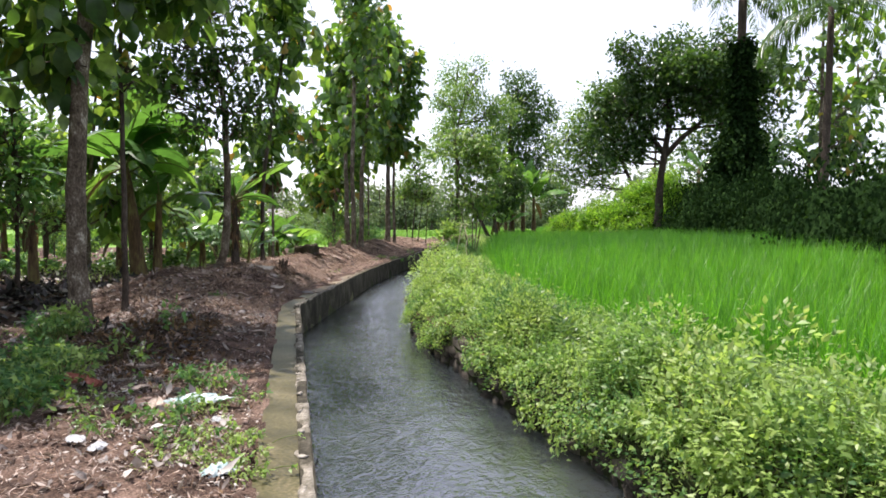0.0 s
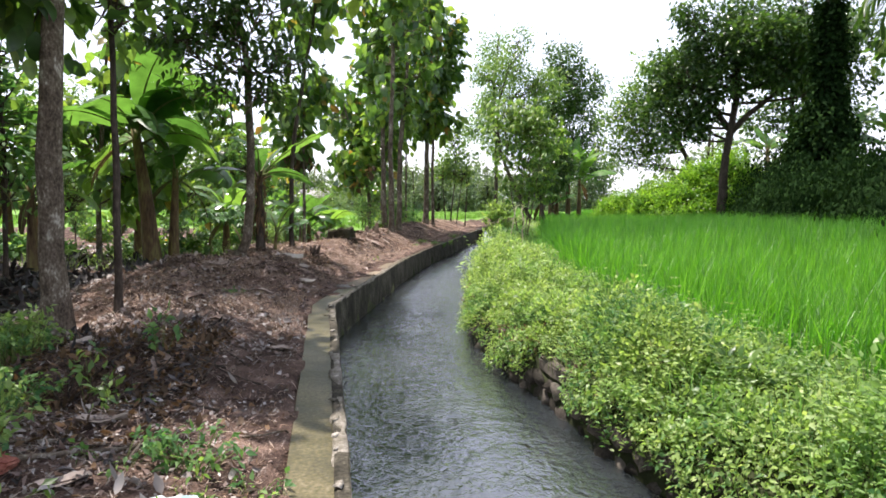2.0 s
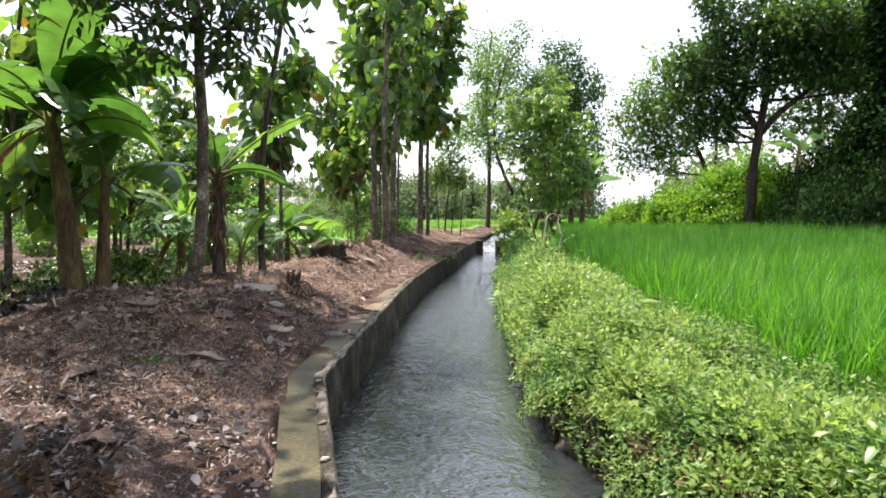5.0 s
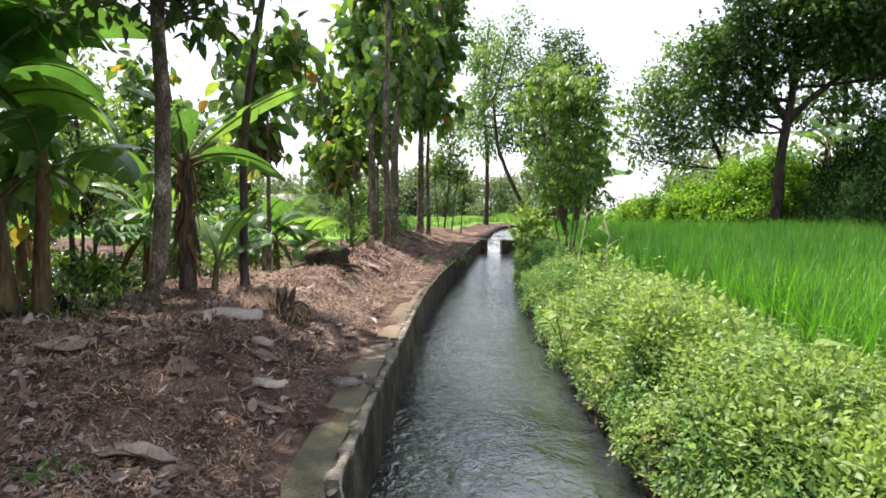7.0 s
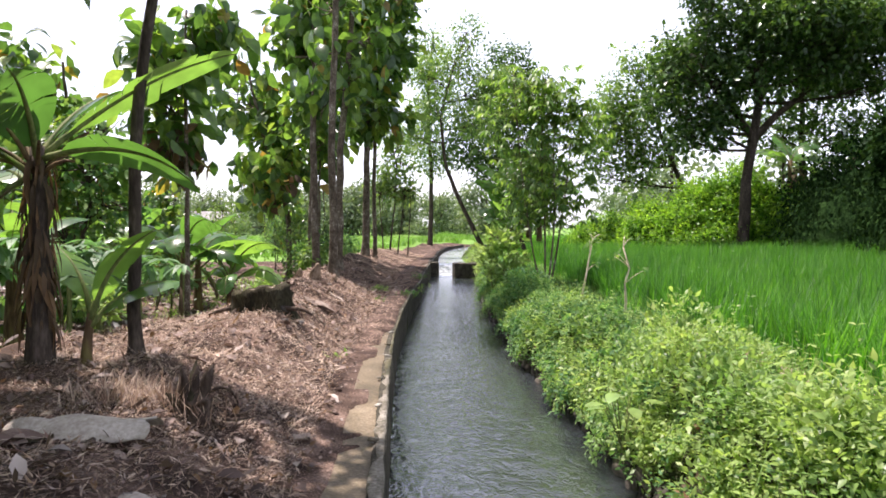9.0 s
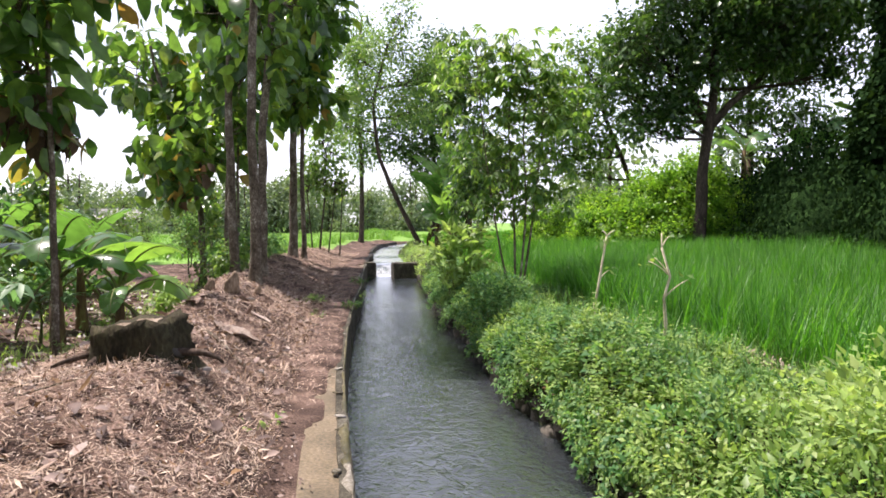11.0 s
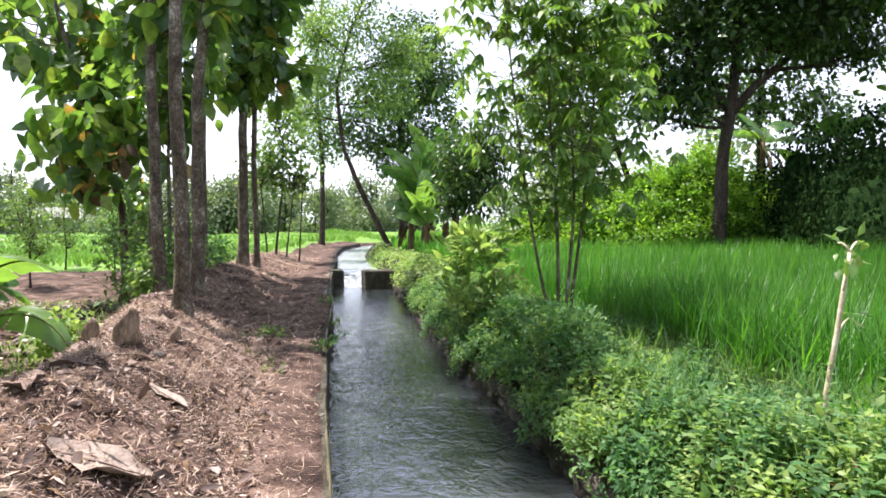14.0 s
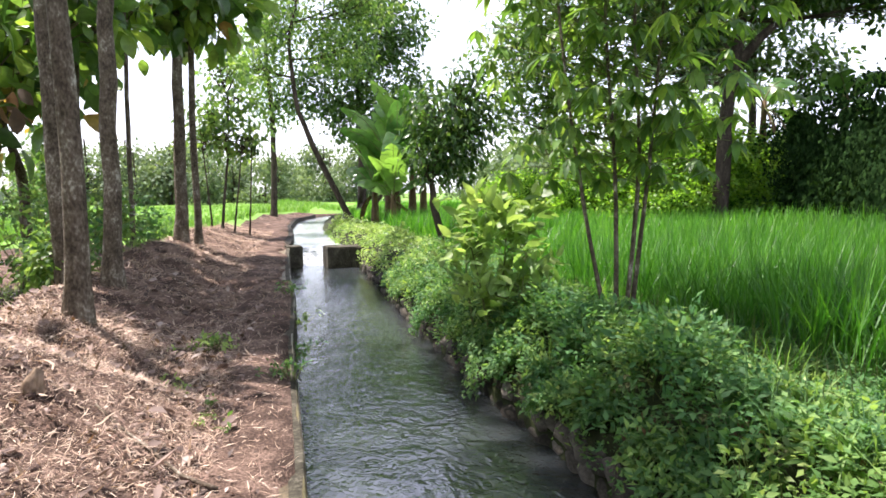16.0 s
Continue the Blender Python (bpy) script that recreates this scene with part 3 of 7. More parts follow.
def build_water():
    ys = np.concatenate([np.arange(-14, 2, 0.5), np.arange(2, 40, 0.06), np.arange(40, 64, 0.5)])
    s = np.linspace(-0.02, 1.02, 34)
    L_, R_ = left_x(ys), right_x(ys) + 0.12
    X = L_[:, None] + (R_ - L_)[:, None] * s[None]
    Y = np.repeat(ys[:, None], len(s), 1)
    rise = 0.36 * smooth(36.8, 39.5, ys)
    Z = WATER_Z + rise[:, None] + 0.008 * lerp_noise(X * 1.5, Y * 0.8, 0.35, 21) + 0.012 * lerp_noise(X, Y * 0.7, 0.8, 22) + 0.007 * lerp_noise(X * 1.3, Y, 0.16, 23)
    V = np.stack([X, Y, Z], -1).reshape(-1, 3)
    k = len(s)
    a = np.arange(len(ys) - 1)[:, None] * k + np.arange(k - 1)[None]
    F = np.stack([a, a + 1, a + k + 1, a + k], -1).reshape(-1, 4)
    upper = (V[F].mean(axis=1)[:, 1] > 37.0).astype(int)
    tagged(link_mesh("water", V, F, [M_WATER, M_FOAM], smooth=True, midx=upper), "murky grey-green canal water rippling in the light", "water", kind="structure")


build_water()


def rock_arrays(size, rng, n=2, rough=0.12):
    bm = bmesh.new()
    bmesh.ops.create_icosphere(bm, subdivisions=n, radius=0.5)
    V = np.array([v.co[:] for v in bm.verts])
    F = np.array([[v.index for v in f.verts] for f in bm.faces])
    bm.free()
    V = np.sign(V) * np.abs(V * 2) ** 0.75 / 2
    V *= 1 + rng.uniform(-rough, rough, (len(V), 1)) * 1.5
    return V * np.asarray(size), F

# ---- trees ----


def crown_points(blobs, count, rng, shell=0.55):
    """Points in ellipsoids (x, y, z, rx, ry, rz), thicker towards their skin, with gaps."""
    vol = np.array([b[3] * b[4] * b[5] for b in blobs]) ** 0.75
    pick = rng.choice(len(blobs), count, p=vol / vol.sum())
    B = np.array(blobs)[pick]
    d = unit(rng.standard_normal((count, 3)))
    r = shell + (1 - shell) * rng.random(count) ** 0.6
    r *= 1 + 0.22 * np.sin(d[:, 0] * 5 + pick) * np.cos(d[:, 1] * 4 + d[:, 2] * 5)
    return B[:, :3] + d * r[:, None] * B[:, 3:], d, pick


def leafy(points, out, per, leaf_len, leaf_w, rng, spread=0.25, shape="ovate", hang=0.3, droop=0.2):
    """Clusters of leaves round each point, pointing outwards and drooping."""
    n = len(points) * per
    P = np.repeat(points, per, 0) + rng.standard_normal((n, 3)) * spread
    D = np.repeat(out, per, 0) * 0.6 + rng.standard_normal((n, 3)) * 0.75
    D[:, 2] -= hang
    N = rng.standard_normal((n, 3)) * 0.5 + np.array([0, 0, 1.0])
    s = rng.uniform(0.6, 1.25, n)
    return leaf_arrays(P, D, N, leaf_len * s, leaf_w * s, shape, 0.25, droop)


def tree(name, label, base, trunk, r0, blobs, clusters, per, leaf_len, leaf_w, mat, bark, seed, shape="ovate", spread=0.25, hang=0.3, shell=0.5,
         category="tree", group="", extra=(), r1=0.4, twig_r=0.012, droop=0.2):
    """trunk: points relative to the base; blobs: crown ellipsoids relative to the base."""
    rng = np.random.default_rng(seed)
    root = empty(name, base, label, category, group)
    trunk = np.asarray(trunk, float)
    t = np.linspace(0, 1, 16)
    tt = np.linspace(0, 1, len(trunk))
    path = np.stack([np.interp(t, tt, trunk[:, k]) for k in range(3)], 1)
    path[1:-1] = (path[:-2] + 2 * path[1:-1] + path[2:]) / 4
    path[:, :2] += rng.standard_normal((16, 2)) * r0 * 0.12
    foot = path[0] + (path[1] - path[0]) * min(1.0, 3.2 * r0 / max(path[1][2], 0.01))
    path = np.concatenate([[path[0] - np.array([0, 0, 0.25])], path[:1], [foot], path[1:]])
    rad = r0 * (1 - (1 - r1) * np.concatenate([[0, 0, 0], t[1:]]))
    rad[:3] *= np.array([1.75, 1.4, 1.04])
    link_mesh("trunk", *tube_arrays(path, rad, 11, 0.05, rng), bark, root, smooth=True)
    pts, out, pick = crown_points(blobs, clusters, rng, shell)
    twigs = []
    for i, b in enumerate(blobs):
        c = np.array(b[:3])
        k = int(np.clip(np.searchsorted(path[:, 2], c[2] - b[5] * 0.9 - 0.3), 6, 16))
        start = path[k]
        limb = bow(start, c, 7, -0.06 * np.linalg.norm(c - start), rng.standard_normal(3) * 0.05 * b[3])
        link_mesh("limb", *tube_arrays(limb, np.linspace(rad[k] * 0.6 * min(1.0, b[3] / 1.2), max(rad[k] * 0.15, 0.012), 7), 7, 0.05, rng), bark, root, smooth=True)
        mine = pts[pick == i]
        for q in mine[:: max(1, len(mine) // 14)]:
            s = limb[rng.integers(2, 7)]
            twigs.append(tube_arrays(bow(s, q, 5, -0.08 * np.linalg.norm(q - s)), np.linspace(twig_r * 1.6, twig_r * 0.5, 5), 5, 0, rng, cap=False))
    if twigs and name != "far_tree":
        link_mesh("twig_spray", *merge(twigs), bark, root)
    link_mesh("crown", *leafy(pts, out, per, leaf_len, leaf_w, rng, spread, shape, hang, droop), mat, root, smooth=shape == "round")
    for lab, m, z0, z1, cnt, size in extra:
        sel = pts[(pts[:, 2] >= z0) & (pts[:, 2] <= z1)]
        if len(sel):
            sel = sel[rng.integers(0, len(sel), cnt)]
            link_mesh("withered_foliage", *leafy(sel, np.tile([[0, 0, -1.0]], (cnt, 1)), 2, size, size * 0.5, rng, 0.15, "round", 0.9), m, root, lab)
    return root


def gz(x, y):
    return float(ground_z(x, y))


def teak(base, h, r0, z0, width, seed, trunk_top=(0, 0), clusters=150, per=6, leaf=0.36, label="slim teak tree with a rough grey trunk and big green leaves", bend=(0, 0), extra=(), bark=None, group="teak trees of the grove", low=0.7, big=False):
    """A plantation teak: a straight bare trunk and a narrow crown of large drooping leaves from z0 up."""
    rng = np.random.default_rng(seed)
    trunk = [(0, 0, 0), (bend[0], bend[1], h * 0.3), (trunk_top[0] * 0.6, trunk_top[1] * 0.6, h * 0.65), (trunk_top[0], trunk_top[1], h * 0.97)]
    n = max(4, int((h - z0) / (0.5 * width)))
    blobs = []
    for i in range(n):
        f = (i + 0.5) / n
        z = z0 + (h - z0) * f
        w = width * 0.5 * (low + (1 - low) * math.sin(math.pi * (0.15 + 0.7 * f))) * rng.uniform(0.65, 1.05)
        a = rng.uniform(0, 6.28)
        k = trunk_top[0] * z / h, trunk_top[1] * z / h
        blobs.append((k[0] + math.cos(a) * w * 0.6, k[1] + math.sin(a) * w * 0.6, z, w * 0.75, w * 0.75, width * 0.28))
    if not big:
        leaf, per = leaf * 0.84, int(per * 1.5)
    return tree("teak_tree", label, base, trunk, r0, blobs, clusters, per, leaf, leaf * 0.62, M_TEAK, bark or M_BARK, seed, "round" if big or -6 < base[0] < -2 else "broad", 0.24, 0.75, 0.35, group=group, extra=extra, droop=0.42)


def banana_leaf(name, L, W, rise, fall, yaw, parent, at, rng, mat, label="", roll=None):
    """One arching blade on its midrib, torn into strips near the edge."""
    n = 15
    s = np.linspace(0, 1, n)
    ang = rise + (fall - rise) * s ** 1.3
    step = L / (n - 1)
    x = np.concatenate([[0], np.cumsum(np.cos(ang[:-1]) * step)])
    z = np.concatenate([[0], np.cumsum(np.sin(ang[:-1]) * step)])
    w = W * 0.5 * np.clip(np.sin(np.pi * np.clip((s - 0.14) / 0.88, 0, 1)) ** 0.55, 0.0, 1)
    w[s < 0.15] = 0.012
    V, F = [], []
    roll = rng.uniform(-0.6, 0.6) if roll is None else roll
    for side in (1, -1):
        lift = rng.uniform(-0.6, 0.45)
        for i in range(n - 1):
            torn = i > 3 and rng.random() < 0.25
            a = rng.uniform(-0.25, 0.1) if torn else 0.0
            o = len(V)
            for j, k in ((i, 0), (i + 1, 0)):
                for q in (0.0, 0.55, 1.0):
                    ww = w[j] * q
                    gap = 0.86 if (torn and j == i + 1) else 1.0
                    jj = x[i] + (x[j] - x[i]) * (gap if q > 0 else 1)
                    zz = z[i] + (z[j] - z[i]) * (gap if q > 0 else 1)
                    across = side * ww * math.cos(lift)
                    V.append((jj, across * math.cos(roll), zz + across * math.sin(roll) + ww * (math.sin(lift) * (1 - 0.8 * q) + a * q) - 0.25 * ww * q * s[j]))
            for q in (0, 1):
                f = (o + q, o + 3 + q, o + 4 + q, o + 1 + q)
                F.append(f if side > 0 else f[::-1])
    V, again = np.unique(np.round(np.array(V), 4), axis=0, return_inverse=True)
    rib, ribf = tube_arrays(np.stack([x, np.zeros(n), z - 0.006], 1), np.linspace(0.028, 0.005, n), 6, 0, rng)
    F = again.ravel()[np.array(F)]
    F = np.concatenate([F[:, [0, 1, 2]], F[:, [0, 2, 3]]])
    c, sn = math.cos(yaw), math.sin(yaw)
    rot = np.array([[c, -sn, 0], [sn, c, 0], [0, 0, 1]])
    off = np.asarray(at, float)
    leaf = link_mesh("leaf", V @ rot.T + off, F, mat, parent, label, smooth=True)
    link_mesh("midrib", rib @ rot.T + off, ribf, M_GREENSTEM, leaf, smooth=True)
    return leaf


def banana(base, h, seed, leaves=8, L=1.7, W=0.5, r=0.1, lean=(0, 0), label="banana plant with broad torn green leaves", group="banana plants", yaws=None, dead=2, up=0.0, skin=None):
    rng = np.random.default_rng(seed)
    root = empty("banana_plant", base, label, "banana plant", group)
    top = np.array([lean[0], lean[1], h])
    path = bow((0, 0, -0.15), top, 9, 0, (lean[0] * -0.12, lean[1] * -0.12, 0))
    link_mesh("stem", *tube_arrays(path, np.linspace(r * 1.35, r * 0.6, 9), 12, 0.04, rng), skin or M_PSTEM, root, smooth=True)
    for i in range(leaves):
        yaw = yaws[i] if yaws else i * 2.4 + rng.uniform(-0.4, 0.4)
        k = i / max(1, leaves - 1)
        rise = rng.uniform(0.5, 0.9) + 0.55 * k + up
        fall = rise - rng.uniform(1.2, 2.5) * (1 - 1.4 * up) + 0.5 * k
        banana_leaf("leaf", L * rng.uniform(0.7, 1.1), W * rng.uniform(1.0, 1.35), rise, fall, yaw, root, top - np.array([lean[0] * 0.15, lean[1] * 0.15, 0.38]) * (1 - k) * min(1.0, h / 1.5), rng, M_BANANA)
    for i in range(dead):
        banana_leaf("leaf", L * 0.6, W * 0.35, -0.5, -1.5, rng.uniform(0, 6.28), root, top - np.array([0, 0, 0.2]), rng, M_BROWNLEAF, "withered brown hanging leaf")
    return root


def palmate_arrays(C, size, rng, fingers=7, width=0.26, hang=0.5):
    """Leaves of several narrow fingers spread from one point."""
    n = len(C)
    yaw = rng.uniform(0, 6.28, n)
    tilt = rng.standard_normal((n, 2)) * 0.35
    out = []
    for k in range(fingers):
        a = yaw + (k - (fingers - 1) / 2) * (5.0 / fingers)
        D = np.stack([np.cos(a), np.sin(a), -hang + 0.3 * np.cos(a - yaw) + tilt[:, 0]], 1)
        L = size * rng.uniform(0.75, 1.15, n) * (1.0 - 0.1 * abs(k - (fingers - 1) / 2))
        out.append(leaf_arrays(C, D, np.tile([[0, 0, 1.0]], (n, 1)), L, L * width, "lance", 0.25, 0.25))
    return merge(out)


def palmate_tree(name, label, base, stems, r, crown, count, size, mat, bark, seed, category="tree", hang=0.5, width=0.26, z_low=1.5):
    """Several slender stems with palmate leaves on long stalks."""
    rng = np.random.default_rng(seed)
    root = empty(name, base, label, category)
    stalks, cen = [], []
    per = count // len(stems)
    for st in stems:
        st = np.asarray(st, float)
        path = np.stack([np.interp(np.linspace(0, 1, 12), np.linspace(0, 1, len(st)), st[:, k]) for k in range(3)], 1)
        path[1:-1] = (path[:-2] + 2 * path[1:-1] + path[2:]) / 4
        link_mesh("stem", *tube_arrays(path, np.linspace(r, r * 0.35, 12), 8, 0.04, rng), bark, root, smooth=True)
        for _ in range(per):
            z = rng.uniform(z_low, path[-1][2]) if rng.random() < 0.8 else rng.uniform(path[-1][2] * 0.8, path[-1][2])
            k = np.interp(z, path[:, 2], np.arange(12))
            p = np.array([np.interp(k, np.arange(12), path[:, q]) for q in range(3)])
            a = rng.uniform(0, 6.28)
            f = (z - z_low) / max(0.1, path[-1][2] - z_low)
            reach = crown * rng.uniform(0.25, 1.0) * (0.55 + 0.6 * math.sin(math.pi * (0.15 + 0.75 * f)))
            e = p + np.array([math.cos(a) * reach, math.sin(a) * reach, rng.uniform(-0.05, 0.35) * reach + 0.05])
            stalks.append(tube_arrays(bow(p, e, 4, 0.08 * reach), np.linspace(0.006, 0.003, 4), 4, 0, rng, cap=False))
            cen.append(e)
    link_mesh("stalk_spray", *merge(stalks), M_GREENSTEM, root)
    link_mesh("crown", *palmate_arrays(np.array(cen), size, rng, hang=hang, width=width), mat, root)
    return root


def palm(base, h, r, seed, label, fronds=16, L=3.2, lean=(0, 0), ivy=False):
    rng = np.random.default_rng(seed)
    root = empty("coconut_palm", base, label, "palm tree", "tall palms behind the hedge")
    top = np.array([lean[0], lean[1], h])
    path = bow((0, 0, -0.3), top, 12, 0, (lean[0] * 0.2, lean[1] * 0.2, 0))
    rad = np.linspace(r * 1.3, r * 0.8, 12)
    link_mesh("trunk", *tube_arrays(path, rad, 10, 0.05, rng), M_DARKBARK, root, smooth=True)
    for i in range(fronds):
        yaw = i * 2.4 + rng.uniform(-0.3, 0.3)
        rise = rng.uniform(-0.1, 1.2)
        n = 12
        ang = rise - np.linspace(0, 1, n) ** 1.2 * rng.uniform(1.0, 1.8)
        x = np.cumsum(np.cos(ang)) * L / n
        z = np.cumsum(np.sin(ang)) * L / n
        rib = np.stack([x * math.cos(yaw), x * math.sin(yaw), z], 1) + top
        m = 44
        k = np.linspace(1.0, n - 1, m)
        P = np.stack([np.interp(k, np.arange(n), rib[:, q]) for q in range(3)], 1)
        side = np.array([-math.sin(yaw), math.cos(yaw), 0])
        fw = np.array([math.cos(yaw), math.sin(yaw), 0])
        parts = [tube_arrays(rib, np.linspace(0.03, 0.006, n), 5, 0, rng)]
        for sg in (1, -1):
            D = side * sg + fw * 0.5 + rng.standard_normal((m, 3)) * 0.12
            D[:, 2] -= 0.55
            ln = 0.75 * np.sin(np.pi * np.linspace(0.15, 0.95, m)) ** 0.6
            parts.append(leaf_arrays(P, D, np.tile([[0, 0, 1.0]], (m, 1)), ln, 0.05, "lance", 0.3, 0.35))
        link_mesh("frond", *merge(parts), M_DARKLEAF, root)
    if ivy:
        m = 5200
        z = rng.random(m) ** 1.25 * (h * 0.8)
        f = z / h
        a = rng.uniform(0, 6.28, m)
        rr = (1.05 * (1 - smooth(0.0, 0.62, f)) + 0.38) * rng.uniform(0.55, 1.05, m) * (1 + 0.25 * np.sin(z * 2.1))
        k = np.interp(z, path[:, 2], np.arange(12))
        ax = np.stack([np.interp(k, np.arange(12), path[:, q]) for q in range(3)], 1)
        out = np.stack([np.cos(a), np.sin(a), np.zeros(m)], 1)
        link_mesh("ivy", *leafy(ax + out * rr[:, None], out, 4, 0.19, 0.14, rng, 0.14, "ovate", 0.6), M_SHADEIVY, root, "dense dark climbing ivy")
    return root


def at(x, y):
    return (x, y, gz(x, y))


M_DARKTEAK = leaf_mat("small_dark_leaf", [(0.0, (0.025, 0.06, 0.016)), (0.6, (0.05, 0.105, 0.026)), (1.0, (0.10, 0.17, 0.04))], 0.4, 0.4)

# teaks along the bank
teak(at(-5.2, 9.2), 8.4, 0.15, 3.7, 3.2, 11, (0.42, 0.1), 230, 5, 0.4, "tall teak tree with a stout grey trunk and dark hanging leaves")
tree("slender_tree", "slender dark-barked sapling with thin foliage beside a teak", at(-4.98, 10.1), [(0, 0, 0), (0.03, 0, 2), (0.0, 0, 4.0), (0.1, 0.2, 6.0)], 0.05,
     [(0.0, 0, 3.8, 0.5, 0.5, 0.5), (0.2, 0.1, 4.9, 0.8, 0.8, 0.6), (-0.2, 0.1, 5.8, 0.8, 0.8, 0.6)], 70, 6, 0.28, 0.17, M_TEAK, M_DARKBARK, 12)
# most lobes above 6.5 m are unseen, added to shade the soil below
tree("teak_tree", "grove tree with a bent trunk foot and small dark leaves", at(-5.05, 14.75), [(-0.14, 0, 0), (0.05, 0, 0.35), (0.14, 0, 1.0), (0.17, 0, 2.6), (0.05, 0.1, 4.2), (-0.4, 0.2, 5.6), (-0.5, 0.1, 7.6)], 0.105,
     [(-0.6, -0.1, 4.6, 0.7, 0.6, 0.5), (-1.0, 0.2, 5.4, 0.8, 0.8, 0.6), (0.35, 0.1, 3.4, 0.5, 0.5, 0.5), (0.5, 0, 5.0, 0.7, 0.7, 0.6), (-0.3, 0.2, 6.1, 0.8, 0.8, 0.5), (-0.55, 0, 3.35, 0.55, 0.5, 0.35), (0.6, 0, 3.3, 0.5, 0.5, 0.35), (-1.0, -0.3, 6.9, 1.1, 1.1, 0.6), (0.2, -0.6, 7.3, 1.1, 1.1, 0.6), (-0.4, 0.5, 7.9, 1.2, 1.2, 0.7), (-1.3, -0.9, 7.8, 1.0, 1.0, 0.6), (-1.5, -0.3, 4.4, 0.7, 0.7, 0.4), (-1.9, -0.2, 6.2, 0.9, 0.9, 0.5), (-2.3, 0.1, 7.4, 1.0, 1.0, 0.6), (-1.8, -1.3, 7.9, 1.2, 1.2, 0.6), (-0.6, -1.7, 7.7, 1.1, 1.1, 0.6), (-2.8, -0.7, 8.2, 1.1, 1.1, 0.6), (-0.9, -0.2, 3.9, 0.7, 0.6, 0.5), (0.1, -0.3, 3.8, 0.6, 0.6, 0.4), (0.9, 0, 3.9, 0.6, 0.6, 0.45), (-0.3, 0, 4.4, 0.8, 0.8, 0.5)], 760, 10, 0.21, 0.085, M_DARKTEAK, M_BARK, 13, "lance", 0.2, 0.5, 0.3, group="teak trees of the grove")
teak(at(-4.42, 15.9), 6.9, 0.055, 4.6, 1.5, 14, (0.75, 0.0), 50, 5, 0.42, "slim dark-trunked young teak leaning towards the canal", bark=M_DARKBARK)
teak(at(-5.95, 22.7), 6.0, 0.055, 3.0, 1.35, 24, (0.0, 0.0), 62, 5, 0.46, "young teak with a dense crown and brown hanging leaves", extra=[("brown withered hanging leaves", M_BROWNLEAF, 2.5, 3.7, 34, 0.38)], low=0.85)
teak(at(-5.46, 32.6), 6.9, 0.1, 3.1, 4.4, 15, (-1.3, 0), 195, 5, 0.5, big=True, label="teak tree with very large leaves, yellow and orange below", extra=[("yellow and orange old leaves", M_YELLOWLEAF, 1.6, 3.9, 20, 0.42), ("brown withered hanging leaves", M_BROWNLEAF, 1.6, 3.6, 12, 0.4)])
teak(at(-3.52, 25.5), 11.5, 0.1, 4.6, 2.3, 16, (0.15, 0.1), 66, 5, 0.5, "tall teak with a pale grey trunk on the bank", bend=(-0.03, 0))
teak(at(-4.2, 28.7), 11.0, 0.11, 4.3, 2.5, 17, (-0.1, 0.1), 95, 5, 0.5, bend=(-0.06, 0))
teak(at(-3.56, 28.1), 10.5, 0.115, 4.5, 2.4, 18, (0.6, 0.2), 75, 5, 0.5, "teak with a slanting crooked grey trunk on the bank", bend=(0.04, 0))
teak(at(-4.6, 30.0), 8.5, 0.055, 3.8, 1.8, 22, (0.3, 0.2), 70, 5, 0.46, bend=(0.12, 0))
teak(at(-2.97, 34.7), 11.5, 0.14, 4.3, 2.9, 19, (0.1, 0), 150, 5, 0.5, bend=(0.05, 0))
teak(at(-2.62, 34.9), 11.8, 0.085, 4.5, 2.6, 20, (0.3, 0.1), 150, 5, 0.5, bend=(-0.04, 0))

# added teak, its crown out of view, only to shade the hollow by the path
teak(at(-6.1, 7.7), 8.5, 0.1, 5.0, 2.2, 28, (0.0, 0.1), 70, 5, 0.5)
tall = teak(at(-8.6, 9.8), 8.5, 0.1, 3.9, 3.4, 23, (0.2, 0.1), 120, 5, 0.46)
for k_, (gx, gy) in enumerate([(-7.8, 5.0), (-6.6, 6.3), (-9.2, 7.4), (-10.6, 11.4), (-7.4, 2.2), (-12.0, 8.6), (-11.6, 15.2)]):
    copy_thing(tall, pose(*at(gx, gy), 0, 0, 51.0 * k_))

# the grove behind: copies of three kinds
grove = [teak(at(-9.6, 17.5), 5.6, 0.07, 1.7, 2.6, 31, (0.2, 0.3), 120, 5, 0.48),
         tree("grove_tree", "small-leaved tree of the grove with a thin trunk", at(-13.5, 22.0), [(0, 0, 0), (0.1, 0, 1.6), (-0.1, 0.1, 3.2), (0.1, 0, 4.8)], 0.06,
              [(-0.6, 0, 2.3, 0.8, 0.8, 0.6), (0.5, 0.2, 2.9, 0.9, 0.9, 0.6), (-0.2, -0.3, 3.8, 1.0, 1.0, 0.7), (0.4, 0.1, 4.7, 0.8, 0.8, 0.6), (0.1, 0.6, 2.0, 0.7, 0.7, 0.5)], 210, 7, 0.19, 0.11, M_LIGHTLEAF, M_DARKBARK, 32, group="small trees of the grove"),
         tree("grove_tree", "small-leaved tree of the grove with a thin trunk", at(-8.3, 24.0), [(0, 0, 0), (-0.1, 0, 1.2), (0.1, 0.1, 2.4), (0.1, 0, 3.6)], 0.045,
              [(-0.4, 0, 1.8, 0.6, 0.6, 0.5), (0.4, 0.2, 2.4, 0.7, 0.7, 0.5), (-0.1, -0.2, 3.2, 0.8, 0.8, 0.6), (0.2, 0.1, 3.9, 0.6, 0.6, 0.4)], 150, 7, 0.17, 0.1, M_DEEPWEED, M_DARKBARK, 33, group="small trees of the grove")]
grng = np.random.default_rng(5)
